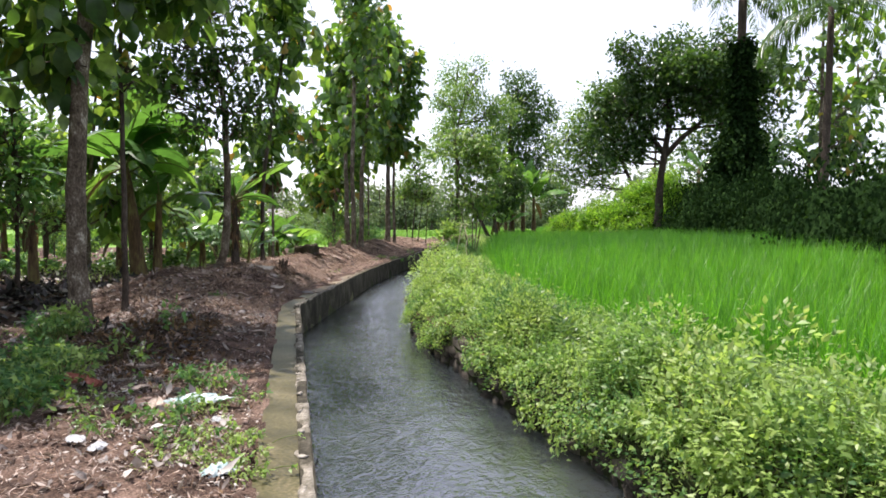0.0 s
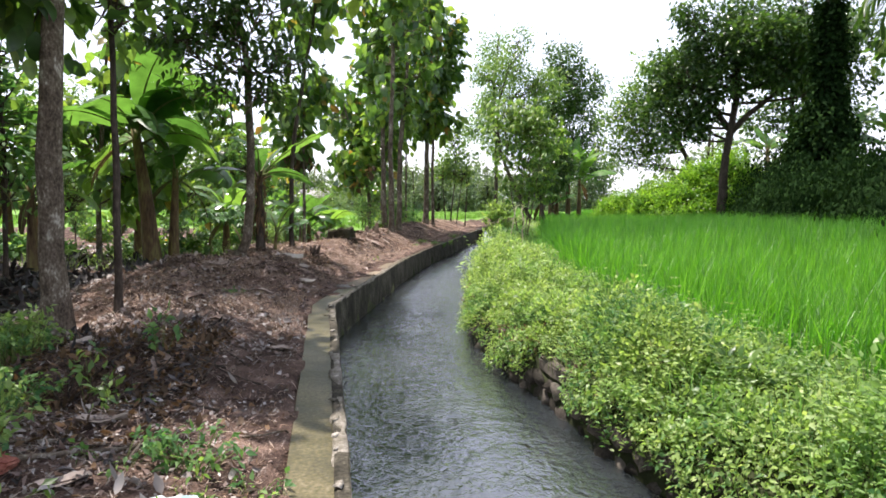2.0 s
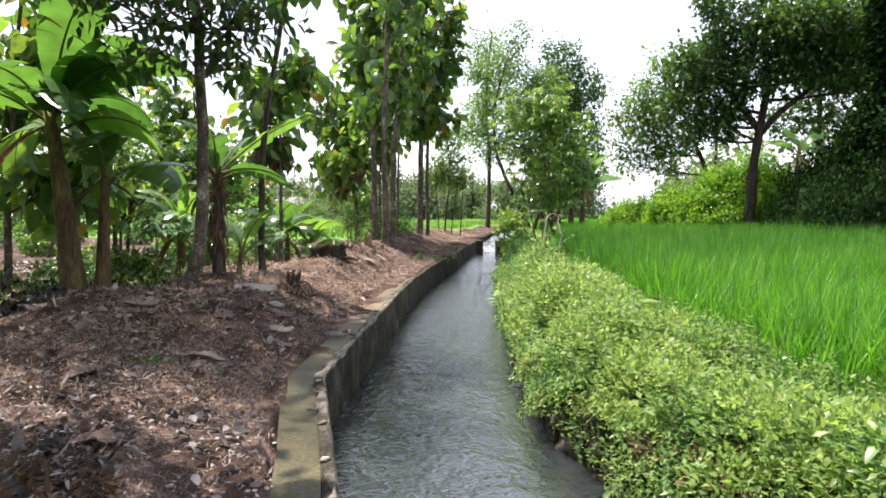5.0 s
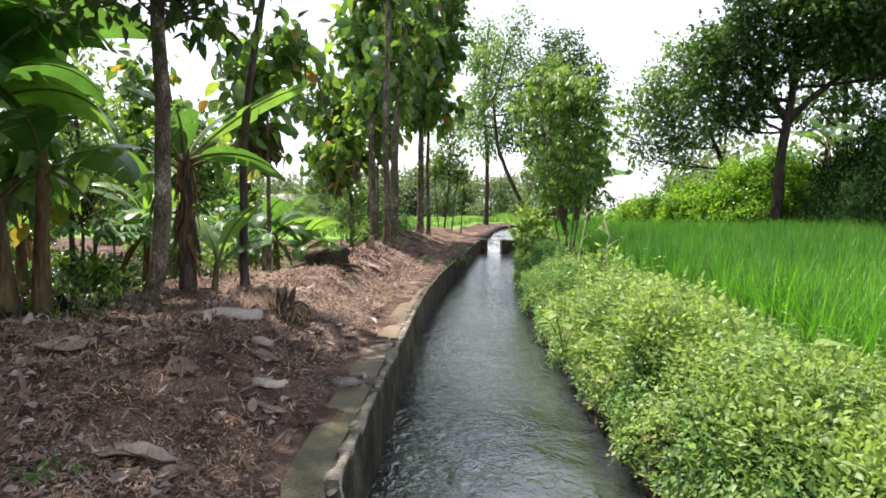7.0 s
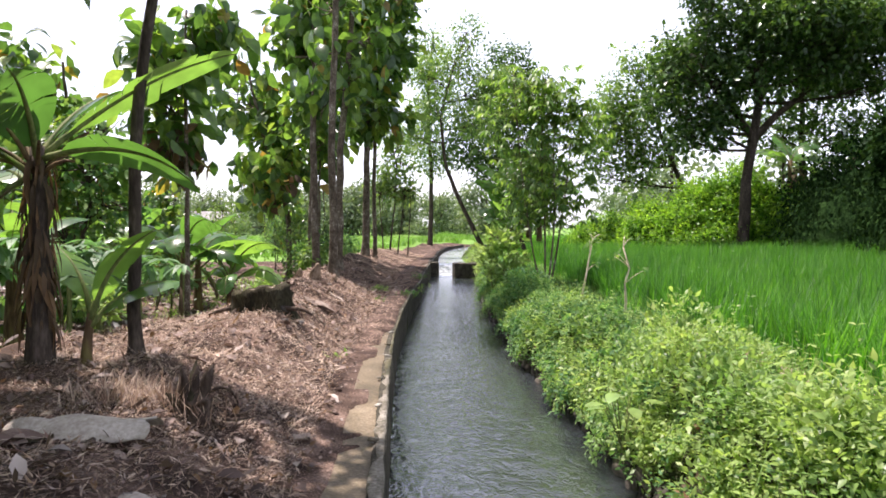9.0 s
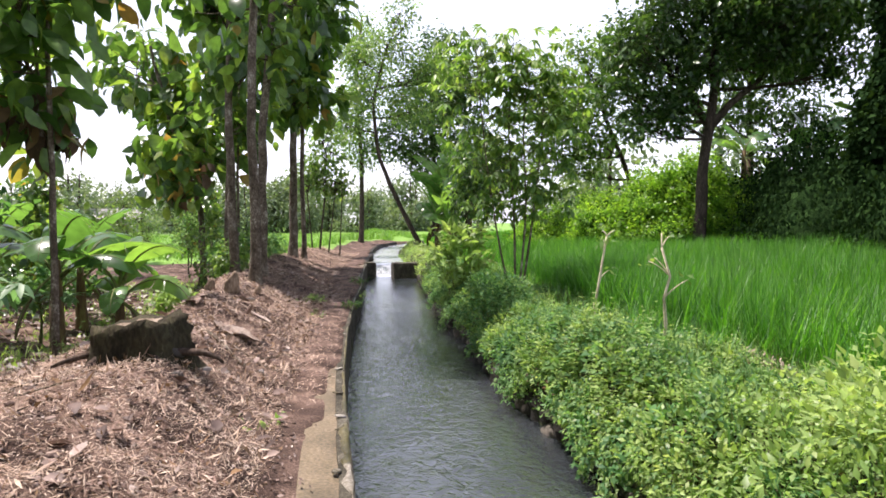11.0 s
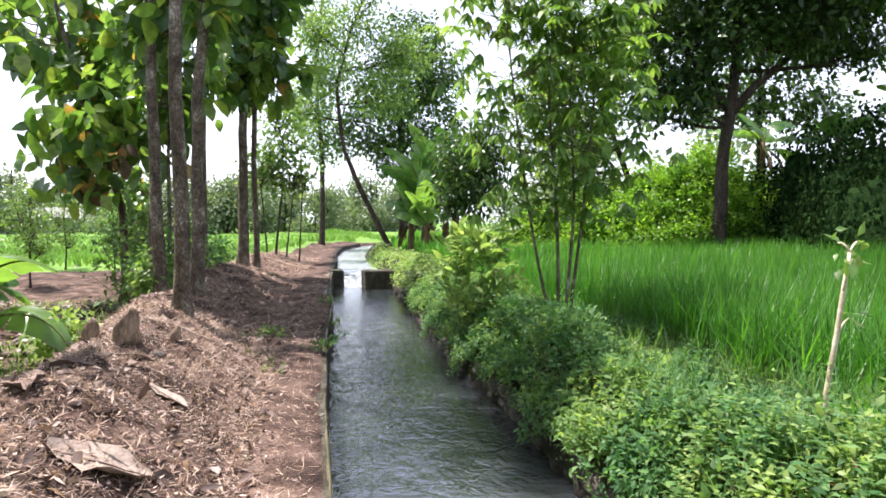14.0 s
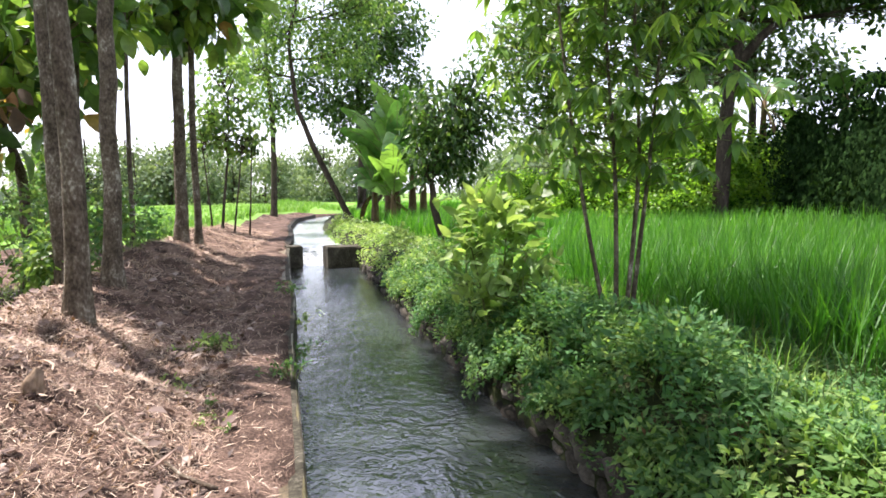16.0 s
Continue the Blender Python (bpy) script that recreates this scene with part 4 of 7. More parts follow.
for gx, gy in [(-8.3, 12.6), (-6.9, 39.0), (-8.4, 30.5), (-11.2, 37.0), (-6.6, 43.0), (-10.2, 46.5), (-11.0, 13.5), (-14.5, 16.0), (-17.5, 19.0), (-12.0, 26.5), (-16.5, 27.5), (-10.5, 31.0), (-21.0, 24.0), (-14.5, 34.0), (-19.5, 33.0), (-24.0, 30.0), (-8.8, 37.5),
               (-12.8, 40.5), (-24.0, 39.0), (-18.0, 43.0), (-29.0, 35.0), (-7.6, 44.0), (-9.0, 7.5), (-13.0, 9.0), (-17.0, 12.0), (-22.0, 15.5), (-27.0, 21.0), (-32.0, 28.0), (-7.6, 4.0), (-34.0, 40.0), (-10.5, 2.0), (-9.4, 21.0), (-10.6, 23.4), (-12.4, 20.2), (-9.0, 25.6)]:
    small = grng.uniform(0.5, 0.72) if gy > 27 else 1.0
    copy_thing(grove[int(grng.integers(0, 3))], pose(*at(gx, gy), 0, 0, float(grng.uniform(0, 360))) @ Matrix.Scale(small, 4))
for gx, gy in [(-4, -8), (-9, -9), (6, -12), (-14, -4), (12, -6)]:
    copy_thing(grove[0], pose(gx, gy, 0.0, 0, 0, float(grng.uniform(0, 360))))

# small many-stemmed tree on the bank by the sluice
tree("bank_tree", "small many-stemmed tree with dark green foliage", at(-1.95, 41.0), [(0, 0, 0), (0.1, 0, 1.2), (0.25, 0, 2.5), (0.3, 0, 4.4)], 0.05,
     [(0.2, 0, 3.0, 0.8, 0.8, 0.6), (-0.3, 0.2, 3.7, 0.8, 0.8, 0.7), (0.5, 0, 4.2, 0.9, 0.9, 0.7), (0.1, 0, 5.0, 0.7, 0.7, 0.6)], 150, 7, 0.24, 0.14, M_LIGHTLEAF, M_DARKBARK, 40, spread=0.22)
for sx, sy, tx in [(-2.25, 41.1, -0.25), (-1.6, 40.9, 0.35), (-1.1, 41.4, 0.15)]:
    tree("sapling", "thin bare-stemmed sapling on the earth bank", at(sx, sy), [(0, 0, 0), (tx * 0.4, 0, 1.2), (tx, 0, 3.0)], 0.035, [(tx, 0, 3.0, 0.5, 0.5, 0.5)], 24, 6, 0.22, 0.13, M_LIGHTLEAF, M_DARKBARK, 41 + int(sx * -10), group="saplings by the sluice")

# leaning tree beyond the sluice and the tall trees behind it
tree("leaning_tree", "tall tree leaning over the canal, with airy light green foliage", (3.3, 46.0, 0.2), [(0, 0, 0), (-1.3, 0, 2.6), (-2.2, 0, 4.8), (-2.4, 0.3, 7.5), (-1.6, 0.6, 10.5)], 0.135,
     [(-3.8, 0, 6.2, 1.2, 1.2, 0.7), (-2.4, 0, 7.8, 1.5, 1.4, 0.9), (-0.2, 0.3, 7.2, 1.4, 1.3, 0.9), (-1.6, 0.4, 10.2, 1.3, 1.3, 0.9), (0.9, 0.4, 9.2, 1.3, 1.2, 0.9), (-3.2, 0.3, 9.8, 1.0, 1.0, 0.7), (-1.0, 0.3, 12.0, 0.8, 0.8, 0.9), (-0.3, 0.2, 9.0, 1.0, 1.0, 0.7)],
     780, 10, 0.22, 0.11, M_LIGHTLEAF, M_DARKBARK, 50, spread=0.24, shell=0.62)
tree("tall_tree", "tall dark broad-crowned tree behind the bananas", (5.8, 55.0, 0.1), [(0, 0, 0), (0.1, 0, 4), (-0.2, 0, 8), (0.1, 0, 12)], 0.25,
     [(-2.0, 0, 7.0, 2.0, 2.0, 1.6), (1.6, 0, 7.5, 2.0, 2.0, 1.8), (0.2, 0, 9.8, 2.2, 2.2, 1.8), (2.2, 0, 10.6, 1.6, 1.6, 1.5), (0.6, 0, 12.6, 1.6, 1.6, 1.3), (0, 0, 5.2, 1.8, 1.8, 1.3), (2.4, 0, 5.0, 1.5, 1.5, 1.4)],
     1300, 10, 0.3, 0.17, M_DARKLEAF, M_DARKBARK, 51, spread=0.35)
tree("tall_tree", "slender tall tree with thin airy foliage against the sky", (1.2, 57.0, 0.0), [(0, 0, 0), (0.1, 0, 5), (-0.3, 0, 10), (0.1, 0, 15)], 0.18,
     [(-0.6, 0, 9.0, 1.3, 1.3, 1.6), (0.5, 0, 11.5, 1.4, 1.4, 1.6), (-0.3, 0, 14.0, 1.2, 1.2, 1.4), (0.3, 0, 6.5, 1.4, 1.4, 1.3)], 520, 9, 0.26, 0.14, M_LIGHTLEAF, M_DARKBARK, 52, spread=0.35)

# banana clump and dark shrub-tree on the right bank
for i, (bx, by, bh, n, bl) in enumerate([(5.5, 44.5, 2.9, 9, 3.1), (4.7, 44.0, 1.9, 9, 2.8), (6.4, 45.8, 2.8, 8, 2.8), (4.9, 46.0, 2.7, 8, 2.9), (4.1, 42.4, 1.1, 9, 2.4), (3.7, 43.6, 1.4, 7, 2.5)]):
    banana((bx, by, 0.3), bh, 60 + i, n, bl, 0.85, 0.14, label="banana plant with tall upright bright green leaves", group="banana clump beyond the sluice", dead=1, up=0.3)
tree("mango_tree", "small dark glossy-leaved tree with a leaning trunk", at(3.0, 34.0), [(0, 0, 0), (-0.25, 0, 0.9), (-0.35, 0, 1.8), (0.1, 0, 3.2)], 0.11,
     [(-0.35, 0, 2.2, 0.65, 0.65, 0.6), (0.3, 0, 2.5, 0.75, 0.75, 0.7), (-0.1, 0, 3.3, 0.8, 0.8, 0.6), (0.5, 0, 3.9, 0.5, 0.5, 0.45), (0.9, 0, 3.1, 0.5, 0.5, 0.5)], 340, 9, 0.22, 0.08, M_DARKLEAF, M_DARKBARK, 70, "lance", 0.2, 0.7)

# slender palmate tree and leafy shrub on the weedy bank
palmate_tree("kapok_sapling", "slender many-stemmed young tree with hanging palmate leaves", at(1.1, 24.15),
             [[(0.05, 0, 0), (0.2, 0, 1.6), (0.15, 0.1, 3.0), (0.25, 0.1, 4.3)], [(0.0, 0.05, 0), (0.0, 0.1, 1.5), (-0.1, 0.2, 3.0), (0.0, 0.2, 4.6)], [(0.1, 0, 0), (0.35, 0.1, 1.4), (0.55, 0.2, 2.8), (0.6, 0.2, 3.9)], [(-0.08, 0.05, 0), (-0.3, 0.1, 1.0), (-0.5, 0.2, 2.4), (-0.7, 0.3, 4.7)]],
             0.024, 1.0, 500, 0.26, M_KAPOK, M_BARK, 80, hang=0.7, width=0.31, z_low=1.35)
palmate_tree("leafy_shrub", "upright shrub with pale green pointed leaves", at(0.32, 25.1),
             [[(0, 0, 0), (0.05, 0, 0.7), (0.1, 0, 1.3)], [(-0.1, 0, 0), (-0.2, 0.05, 0.6), (-0.3, 0.1, 1.05)], [(0.12, 0.1, 0), (0.3, 0.1, 0.6), (0.4, 0.1, 1.15)], [(0, -0.15, 0), (0.1, -0.3, 0.5), (0.1, -0.4, 0.9)], [(-0.15, 0.3, 0), (-0.2, 0.4, 0.6), (-0.15, 0.5, 1.2)]],
             0.014, 0.22, 60, 0.12, M_WEED, M_GREENSTEM, 81, "shrub", hang=-0.1, width=0.42, z_low=0.15)

lrng = np.random.default_rng(82)
lp_ = np.stack([lrng.normal(0.05, 0.26, 150), lrng.normal(0.1, 0.26, 150), lrng.uniform(0.25, 1.45, 150)], 1)
lp_[:, :2] *= (1.25 - 0.55 * lp_[:, 2:] / 1.45)
for s_ in bpy.data.objects:
    if s_.name == "leafy_shrub":
        link_mesh("foliage", *leafy(lp_, unit(lp_ * np.array([1, 1, 0]) + np.array([0, 0, 0.5])), 4, 0.19, 0.085, lrng, 0.05, "lance", -0.35, 0.35), M_WEED, s_)
        break

# great dark tree, its pale neighbour, palms, hedge
# the last three lobes are added towards -y to cast shade on the hedge
great = tree("great_tree", "big dark glossy-leaved tree with a forked trunk behind the paddy", (11.1, 33.6, 0.4), [(0, 0, 0), (0.05, 0, 2.0), (0.25, 0, 4.4), (0.6, 0, 6.5), (0.4, 0, 8.8)], 0.24,
     [(-1.5, 0, 6.0, 1.2, 1.2, 1.1), (-2.0, 0.3, 7.6, 1.3, 1.3, 1.2), (0.1, -0.4, 7.0, 1.4, 1.4, 1.2), (-0.7, 0, 9.2, 1.3, 1.3, 1.2), (0.8, 0, 9.9, 1.1, 1.1, 1.0), (2.1, 0, 7.9, 1.4, 1.4, 1.2), (2.4, 0.4, 9.4, 1.1, 1.1, 1.0), (3.9, 0, 7.2, 1.2, 1.2, 1.0),
      (-2.9, 0.2, 5.6, 1.0, 1.0, 0.9), (-3.1, 0, 7.0, 0.8, 0.8, 0.8), (3.6, 0, 8.7, 1.0, 1.0, 0.9), (-1.8, 0, 9.9, 0.7, 0.7, 0.7), (4.6, -0.5, 8.2, 1.2, 1.2, 1.1), (5.2, -0.8, 6.7, 1.1, 1.1, 0.9), (3.0, -1.2, 10.0, 1.0, 1.0, 0.9), (5.4, 0, 9.2, 1.0, 1.0, 0.9), (0.5, -1.4, 8.5, 1.2, 1.2, 1.1), (2.2, -1.2, 6.9, 1.0, 1.0, 0.8), (-0.4, 1.0, 8.2, 1.4, 1.4, 1.1),
      (-1.3, -0.2, 4.7, 0.8, 0.8, 0.6), (-2.4, 0, 4.5, 0.7, 0.7, 0.6), (-0.9, 0.3, 5.5, 0.8, 0.8, 0.6), (1.0, -2.2, 8.4, 1.3, 1.3, 0.9), (2.6, -2.4, 8.1, 1.3, 1.3, 0.9), (4.2, -2.2, 8.5, 1.3, 1.3, 0.9)],
     2150, 11, 0.25, 0.14, M_DARKLEAF, M_DARKBARK, 90, spread=0.2, shell=0.4)
for fork in ([(0.2, 0, 4.3), (1.1, -0.1, 5.3), (2.2, -0.2, 6.2), (3.6, -0.3, 7.4)], [(0.25, 0, 4.6), (-0.3, 0.1, 5.4), (-1.1, 0.1, 6.2), (-1.8, 0.2, 7.4)]):
    link_mesh("limb", *tube_arrays(np.array(fork), [0.16, 0.125, 0.1, 0.06], 9, 0.05), M_DARKBARK, great, smooth=True)
tree("leaning_tree", "thin leaning tree with yellowish-green foliage", (12.6, 39.6, 0.4), [(0, 0, 0), (-0.5, 0, 1.8), (-1.3, 0, 3.8), (-2.1, 0, 5.4), (-2.7, 0, 7.4)], 0.15,
     [(-3.2, 0, 6.0, 1.2, 1.2, 0.8), (-4.6, 0, 5.4, 1.1, 1.1, 0.7), (-2.2, 0, 7.6, 1.3, 1.3, 0.9), (-4.2, 0.2, 7.0, 1.1, 1.1, 0.8), (-1.4, 0, 8.8, 1.1, 1.1, 0.8), (-5.6, 0.2, 4.5, 0.8, 0.8, 0.6), (-5.4, 0, 6.2, 0.8, 0.8, 0.6), (-3.4, 0, 8.6, 0.9, 0.9, 0.6), (-4.0, -0.3, 4.4, 0.8, 0.8, 0.5), (-2.6, 0, 4.6, 1.0, 1.0, 0.7), (-3.4, -0.2, 3.5, 0.9, 0.9, 0.6), (-1.2, 0, 5.4, 0.9, 0.9, 0.7), (-5.0, 0, 3.6, 0.8, 0.8, 0.6)], 900, 9, 0.22, 0.13, M_LIGHTLEAF, M_DARKBARK, 91, spread=0.28)
tree("tall_tree", "broad dark tree rising behind the hedge", (16.0, 37.5, 0.4), [(0, 0, 0), (0.1, 0, 3), (0.0, 0, 8)], 0.2,
     [(-1.2, 0, 5.6, 1.3, 1.3, 1.0), (1.0, 0, 6.2, 1.5, 1.5, 1.1), (-0.4, 0, 8.0, 1.5, 1.5, 1.1), (1.6, 0, 8.4, 1.2, 1.2, 0.9), (2.8, 0, 5.4, 1.2, 1.2, 1.0)], 520, 8, 0.28, 0.16, M_DARKLEAF, M_DARKBARK, 96, spread=0.3)
palm((12.1, 26.8, 0.4), 10.4, 0.2, 92, "tall palm with its trunk wrapped in dark ivy", 16, 3.2, (0.1, 0), True)
palm((12.8, 22.0, 0.4), 8.3, 0.12, 93, "tall slim coconut palm with drooping fronds", 15, 3.0, (0.3, 0.2))
teak((15.4, 26.6, 0.4), 9.5, 0.12, 3.5, 4.2, 94, (0, 0), 90, 5, 0.5, "broad-leaved tree with big round leaves behind the hedge", group="trees behind the hedge")
teak((19.0, 30.0, 0.4), 8.5, 0.12, 2.8, 4.5, 95, (0, 0), 120, 5, 0.5, "broad-leaved tree with big round leaves behind the hedge", group="trees behind the hedge")
for i, (bx, by) in enumerate([(15.0, 33.0), (13.6, 34.6), (17.4, 31.0), (14.4, 29.6)]):
    banana((bx, by, 0.5), 3.7, 100 + i, 7, 1.9, 0.55, 0.13, label="tall banana plant rising above the hedge", group="bananas behind the hedge")


def hedge(name, label, centre, size, yaw, count, mat, seed, per=5, leaf=0.13):
    """A vine-smothered thicket: a core of stems under a skin of leaves; ivy ones carry painted shade."""
    rng = np.random.default_rng(seed)
    root = empty(name, centre, label, "hedge", "overgrown hedge behind the paddy")
    bm = bmesh.new()
    bmesh.ops.create_icosphere(bm, subdivisions=4, radius=1.0)
    d = np.array([v.co[:] for v in bm.verts])
    F = np.array([[v.index for v in f.verts] for f in bm.faces])
    bm.free()

    def radius(q):
        return 1 + 0.5 * lerp_noise(q[:, 0] * 2 + q[:, 2], q[:, 1] * 2 + q[:, 2] * 1.5, 0.55, seed) + 0.28 * lerp_noise(q[:, 0] * 3 - q[:, 2], q[:, 1] * 3 + q[:, 2] * 2, 0.3, seed + 1)
    c, s = math.cos(yaw), math.sin(yaw)
    rot = np.array([[c, -s, 0], [s, c, 0], [0, 0, 1]])
    sz = np.array(size)
    dark = mat is M_SHADEIVY
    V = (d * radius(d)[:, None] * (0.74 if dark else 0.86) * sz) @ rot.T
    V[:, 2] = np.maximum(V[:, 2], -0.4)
    link_mesh("thicket", V, F, M_SHADETHICKET if dark else M_CREEPER, root)
    q = unit(rng.standard_normal((count, 3)))
    q[:, 2] = np.abs(q[:, 2]) * 1.0 - 0.12
    q = unit(q)
    P = (q * (radius(q) * rng.uniform(0.76 if dark else 0.86, 1.06, count))[:, None] * sz) @ rot.T
    out = unit((q / sz) @ rot.T)
    keep = (P[:, 2] > -0.3) & (rng.random(count) < np.clip((0.75 if mat is M_SHADEIVY else 1.5) + 1.1 * lerp_noise(P[:, 0] + P[:, 2] * 0.7, P[:, 1] + P[:, 2] * 0.6, 0.7, seed), 0.15, 1))
    if dark:
        m = int(keep.sum()) * per
        Q = np.repeat(P[keep], per, 0) + rng.standard_normal((m, 3)) * 0.14
        O = np.repeat(out[keep], per, 0) * np.array([1, 1, 0.2])
        D = O * 0.3 + rng.standard_normal((m, 3)) * 0.35 - np.array([0, 0, 1.0])
        s_ = leaf * rng.uniform(0.6, 1.25, m)
        arr = leaf_arrays(Q, D, O + rng.standard_normal((m, 3)) * 0.35, s_, s_ * 0.7, "thin", 0.2, 0.2)
    else:
        arr = leafy(P[keep], out[keep], per, leaf, leaf * 0.7, rng, 0.13, "thin", 0.35)
    link_mesh("foliage", *arr, mat, root)
    return root


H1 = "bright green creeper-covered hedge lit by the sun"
H2 = "deep green overgrown thicket with shade painted into its colour"
for k_, (hx, hy, hz, yaw_, n_) in enumerate([(9.6, 37.0, 2.0, 0.3, 5000), (8.4, 40.5, 1.5, 0.1, 3600), (11.4, 36.2, 3.0, 0.2, 6000), (12.5, 35.8, 3.3, 0.3, 7000), (10.4, 36.0, 1.8, 0.5, 4200), (12.3, 35.1, 2.1, 0.1, 4200)]):
    hedge("hedge", H1, (hx, hy, 0.4), (2.0, 2.2, hz), yaw_, n_, M_HEDGE, 110 + k_, 5, 0.12)
# this row is dark by its leaf and core colours, which stand in for shade
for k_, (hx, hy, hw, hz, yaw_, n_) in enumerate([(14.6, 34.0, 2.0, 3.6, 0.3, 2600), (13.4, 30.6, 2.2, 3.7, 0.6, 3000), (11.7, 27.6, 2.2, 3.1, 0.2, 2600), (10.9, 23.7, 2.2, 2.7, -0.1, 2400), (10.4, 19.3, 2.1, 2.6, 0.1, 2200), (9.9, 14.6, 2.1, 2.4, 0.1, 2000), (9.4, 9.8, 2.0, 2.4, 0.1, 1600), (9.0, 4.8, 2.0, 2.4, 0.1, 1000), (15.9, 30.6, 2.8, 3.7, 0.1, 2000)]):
    hedge("hedge", H2, (hx, hy, 0.4), (hw, hw * 1.15, hz), yaw_, n_, M_SHADEIVY, 120 + k_)

# bananas and papayas of the grove
BL = "banana plant with broad arching leaves in the teak grove"
broad = banana(at(-7.6, 16.2), 3.0, 130, 8, 2.5, 0.7, 0.15, (-0.35, 0), BL, yaws=[0.1, 2.6, -0.9, 3.9, 0.5, -1.7, 1.8, -0.35, 0.3, -0.6], up=-0.1)
for q_, (L_, W_, up_, dn_, yaw_) in enumerate([(2.7, 0.78, 0.85, -0.9, -0.35), (2.6, 0.74, 1.0, -0.6, 0.15), (2.4, 0.7, 0.6, -1.1, -0.9), (3.1, 0.95, 1.2, -0.35, -0.75), (2.9, 0.9, 1.0, -0.7, -0.2)]):
    banana_leaf("leaf", L_, W_, up_, dn_, yaw_, broad, (-0.3, 0, 2.85), np.random.default_rng(180 + q_), M_BANANA, roll=-0.5)
banana(at(-7.25, 16.4), 2.2, 131, 6, 1.9, 0.62, 0.1, (0.1, 0), "banana plant with a green stem and broad drooping leaves", yaws=[-0.3, 0.7, -1.2, 2.8, 1.6, -2.2, 0.2, -0.7], up=-0.1)
shaggy = banana(at(-5.0, 15.6), 1.6, 133, 4, 1.2, 0.4, 0.08, (0.0, 0), "banana plant with a dark shaggy stem and few long leaves", dead=1, yaws=[2.5, 3.8, -1.3, -2.2], skin=M_DARKBARK)
krng = np.random.default_rng(175)
ka, kz = krng.uniform(0, 6.28, 170), krng.uniform(0.3, 1.55, 170)
ko = np.stack([np.cos(ka), np.sin(ka), 0 * ka], 1)
link_mesh("shag", *leaf_arrays(ko * 0.085 + np.stack([0 * kz, 0 * kz, kz], 1), ko * krng.uniform(0.1, 0.5, (170, 1)) + krng.normal(0, 0.12, (170, 3)) - np.array([0, 0, 1.0]), ko, krng.uniform(0.15, 0.42, 170), krng.uniform(0.015, 0.05, 170), "lance", 0.4, 0.2), M_BROWNLEAF, shaggy, "ragged brown strips of dead sheath")
for q_ in range(9):
    aa_ = q_ * 0.7 + 0.3
    link_mesh("petiole", *tube_arrays(bow((0, 0, 1.35), (0.34 * math.cos(aa_), 0.34 * math.sin(aa_), 1.72 - 0.12 * (q_ % 3)), 5, 0.05), np.linspace(0.022, 0.01, 5), 6, 0, krng), M_PSTEM, shaggy)
banana(at(-4.75, 15.75), 0.4, 176, 3, 0.95, 0.34, 0.04, (0.05, 0), "low banana sucker with a few upright leaves", yaws=[0.4, -0.2, 2.6], dead=0, up=0.1)
for q_, (L_, W_, up_, dn_, yaw_) in enumerate([(1.8, 0.4, 0.8, 0.3, 0.5), (1.3, 0.38, 0.3, -0.9, -0.1), (1.2, 0.36, 0.9, 0.2, 1.3)]):
    banana_leaf("leaf", L_, W_, up_, dn_, yaw_, shaggy, (0, 0, 1.5), np.random.default_rng(170 + q_), M_BANANA, roll=-0.55)
banana(at(-8.5, 12.2), 2.3, 134, 7, 2.2, 0.58, 0.08, (-0.25, 0), BL)
banana(at(-6.5, 24.4), 1.5, 136, 8, 2.1, 0.5, 0.1, (0, 0), "young banana plant with long level leaves", yaws=[0.1, -0.3, 2.6, 0.9, -1.4, 3.6, 1.7, -0.8])
banana(at(-5.55, 24.3), 0.95, 137, 7, 1.5, 0.4, 0.08, (0, 0), "young banana plant with long low leaves")
banana(at(-6.7, 26.2), 1.2, 143, 7, 1.6, 0.45, 0.09, (0, 0), BL)
banana(at(-7.2, 19.4), 1.5, 138, 8, 1.6, 0.5, 0.1, (0, 0), BL)
banana(at(-9.5, 15.0), 1.8, 139, 8, 1.7, 0.5, 0.1, (0, 0), BL)
banana(at(-10.5, 21.0), 1.6, 140, 8, 1.7, 0.5, 0.1, (0, 0), BL)
banana(at(-12.2, 18.0), 1.8, 141, 8, 1.7, 0.5, 0.1, (0, 0), BL)
banana(at(-8.9, 28.0), 1.4, 142, 7, 1.6, 0.45, 0.1, (0, 0), BL)
PL = "papaya plant with grey-green lobed leaves"
for i, (px, py, ph) in enumerate([(-6.0, 18.2, 1.5), (-6.9, 17.6, 1.3), (-5.5, 19.0, 1.2), (-6.4, 21.3, 1.1), (-7.6, 21.8, 1.5), (-6.9, 24.8, 0.9)]):
    palmate_tree("papaya_plant", PL, at(px, py), [[(0, 0, 0), (0.03, 0, ph * 0.5), (0, 0, ph)]], 0.03, 0.55, 26, 0.3, M_PAPAYA, M_GREENSTEM, 150 + i, "papaya plant", 0.35, 0.34, ph * 0.72)


def bush(x, y, r, h, seed, mat, label, count=120, leaf=0.1, name="bush"):
    rng = np.random.default_rng(seed)
    root = empty(name, at(x, y), label, "bush", "bushes of the grove")
    pts, out, _ = crown_points([(0, 0, h * 0.5, r, r, h * 0.5)], count, rng, 0.4)
    pts[:, 2] = np.abs(pts[:, 2])
    st = [tube_arrays(bow((0, 0, -0.05), p, 4, 0.05), 0.006, 4, 0, rng, cap=False) for p in pts[::8]]
    link_mesh("stalk_spray", *merge(st), M_GREENSTEM, root)
    link_mesh("foliage", *leafy(pts, out, 5, leaf, leaf * 0.55, rng, 0.08), mat, root)
    return root


brng = np.random.default_rng(77)
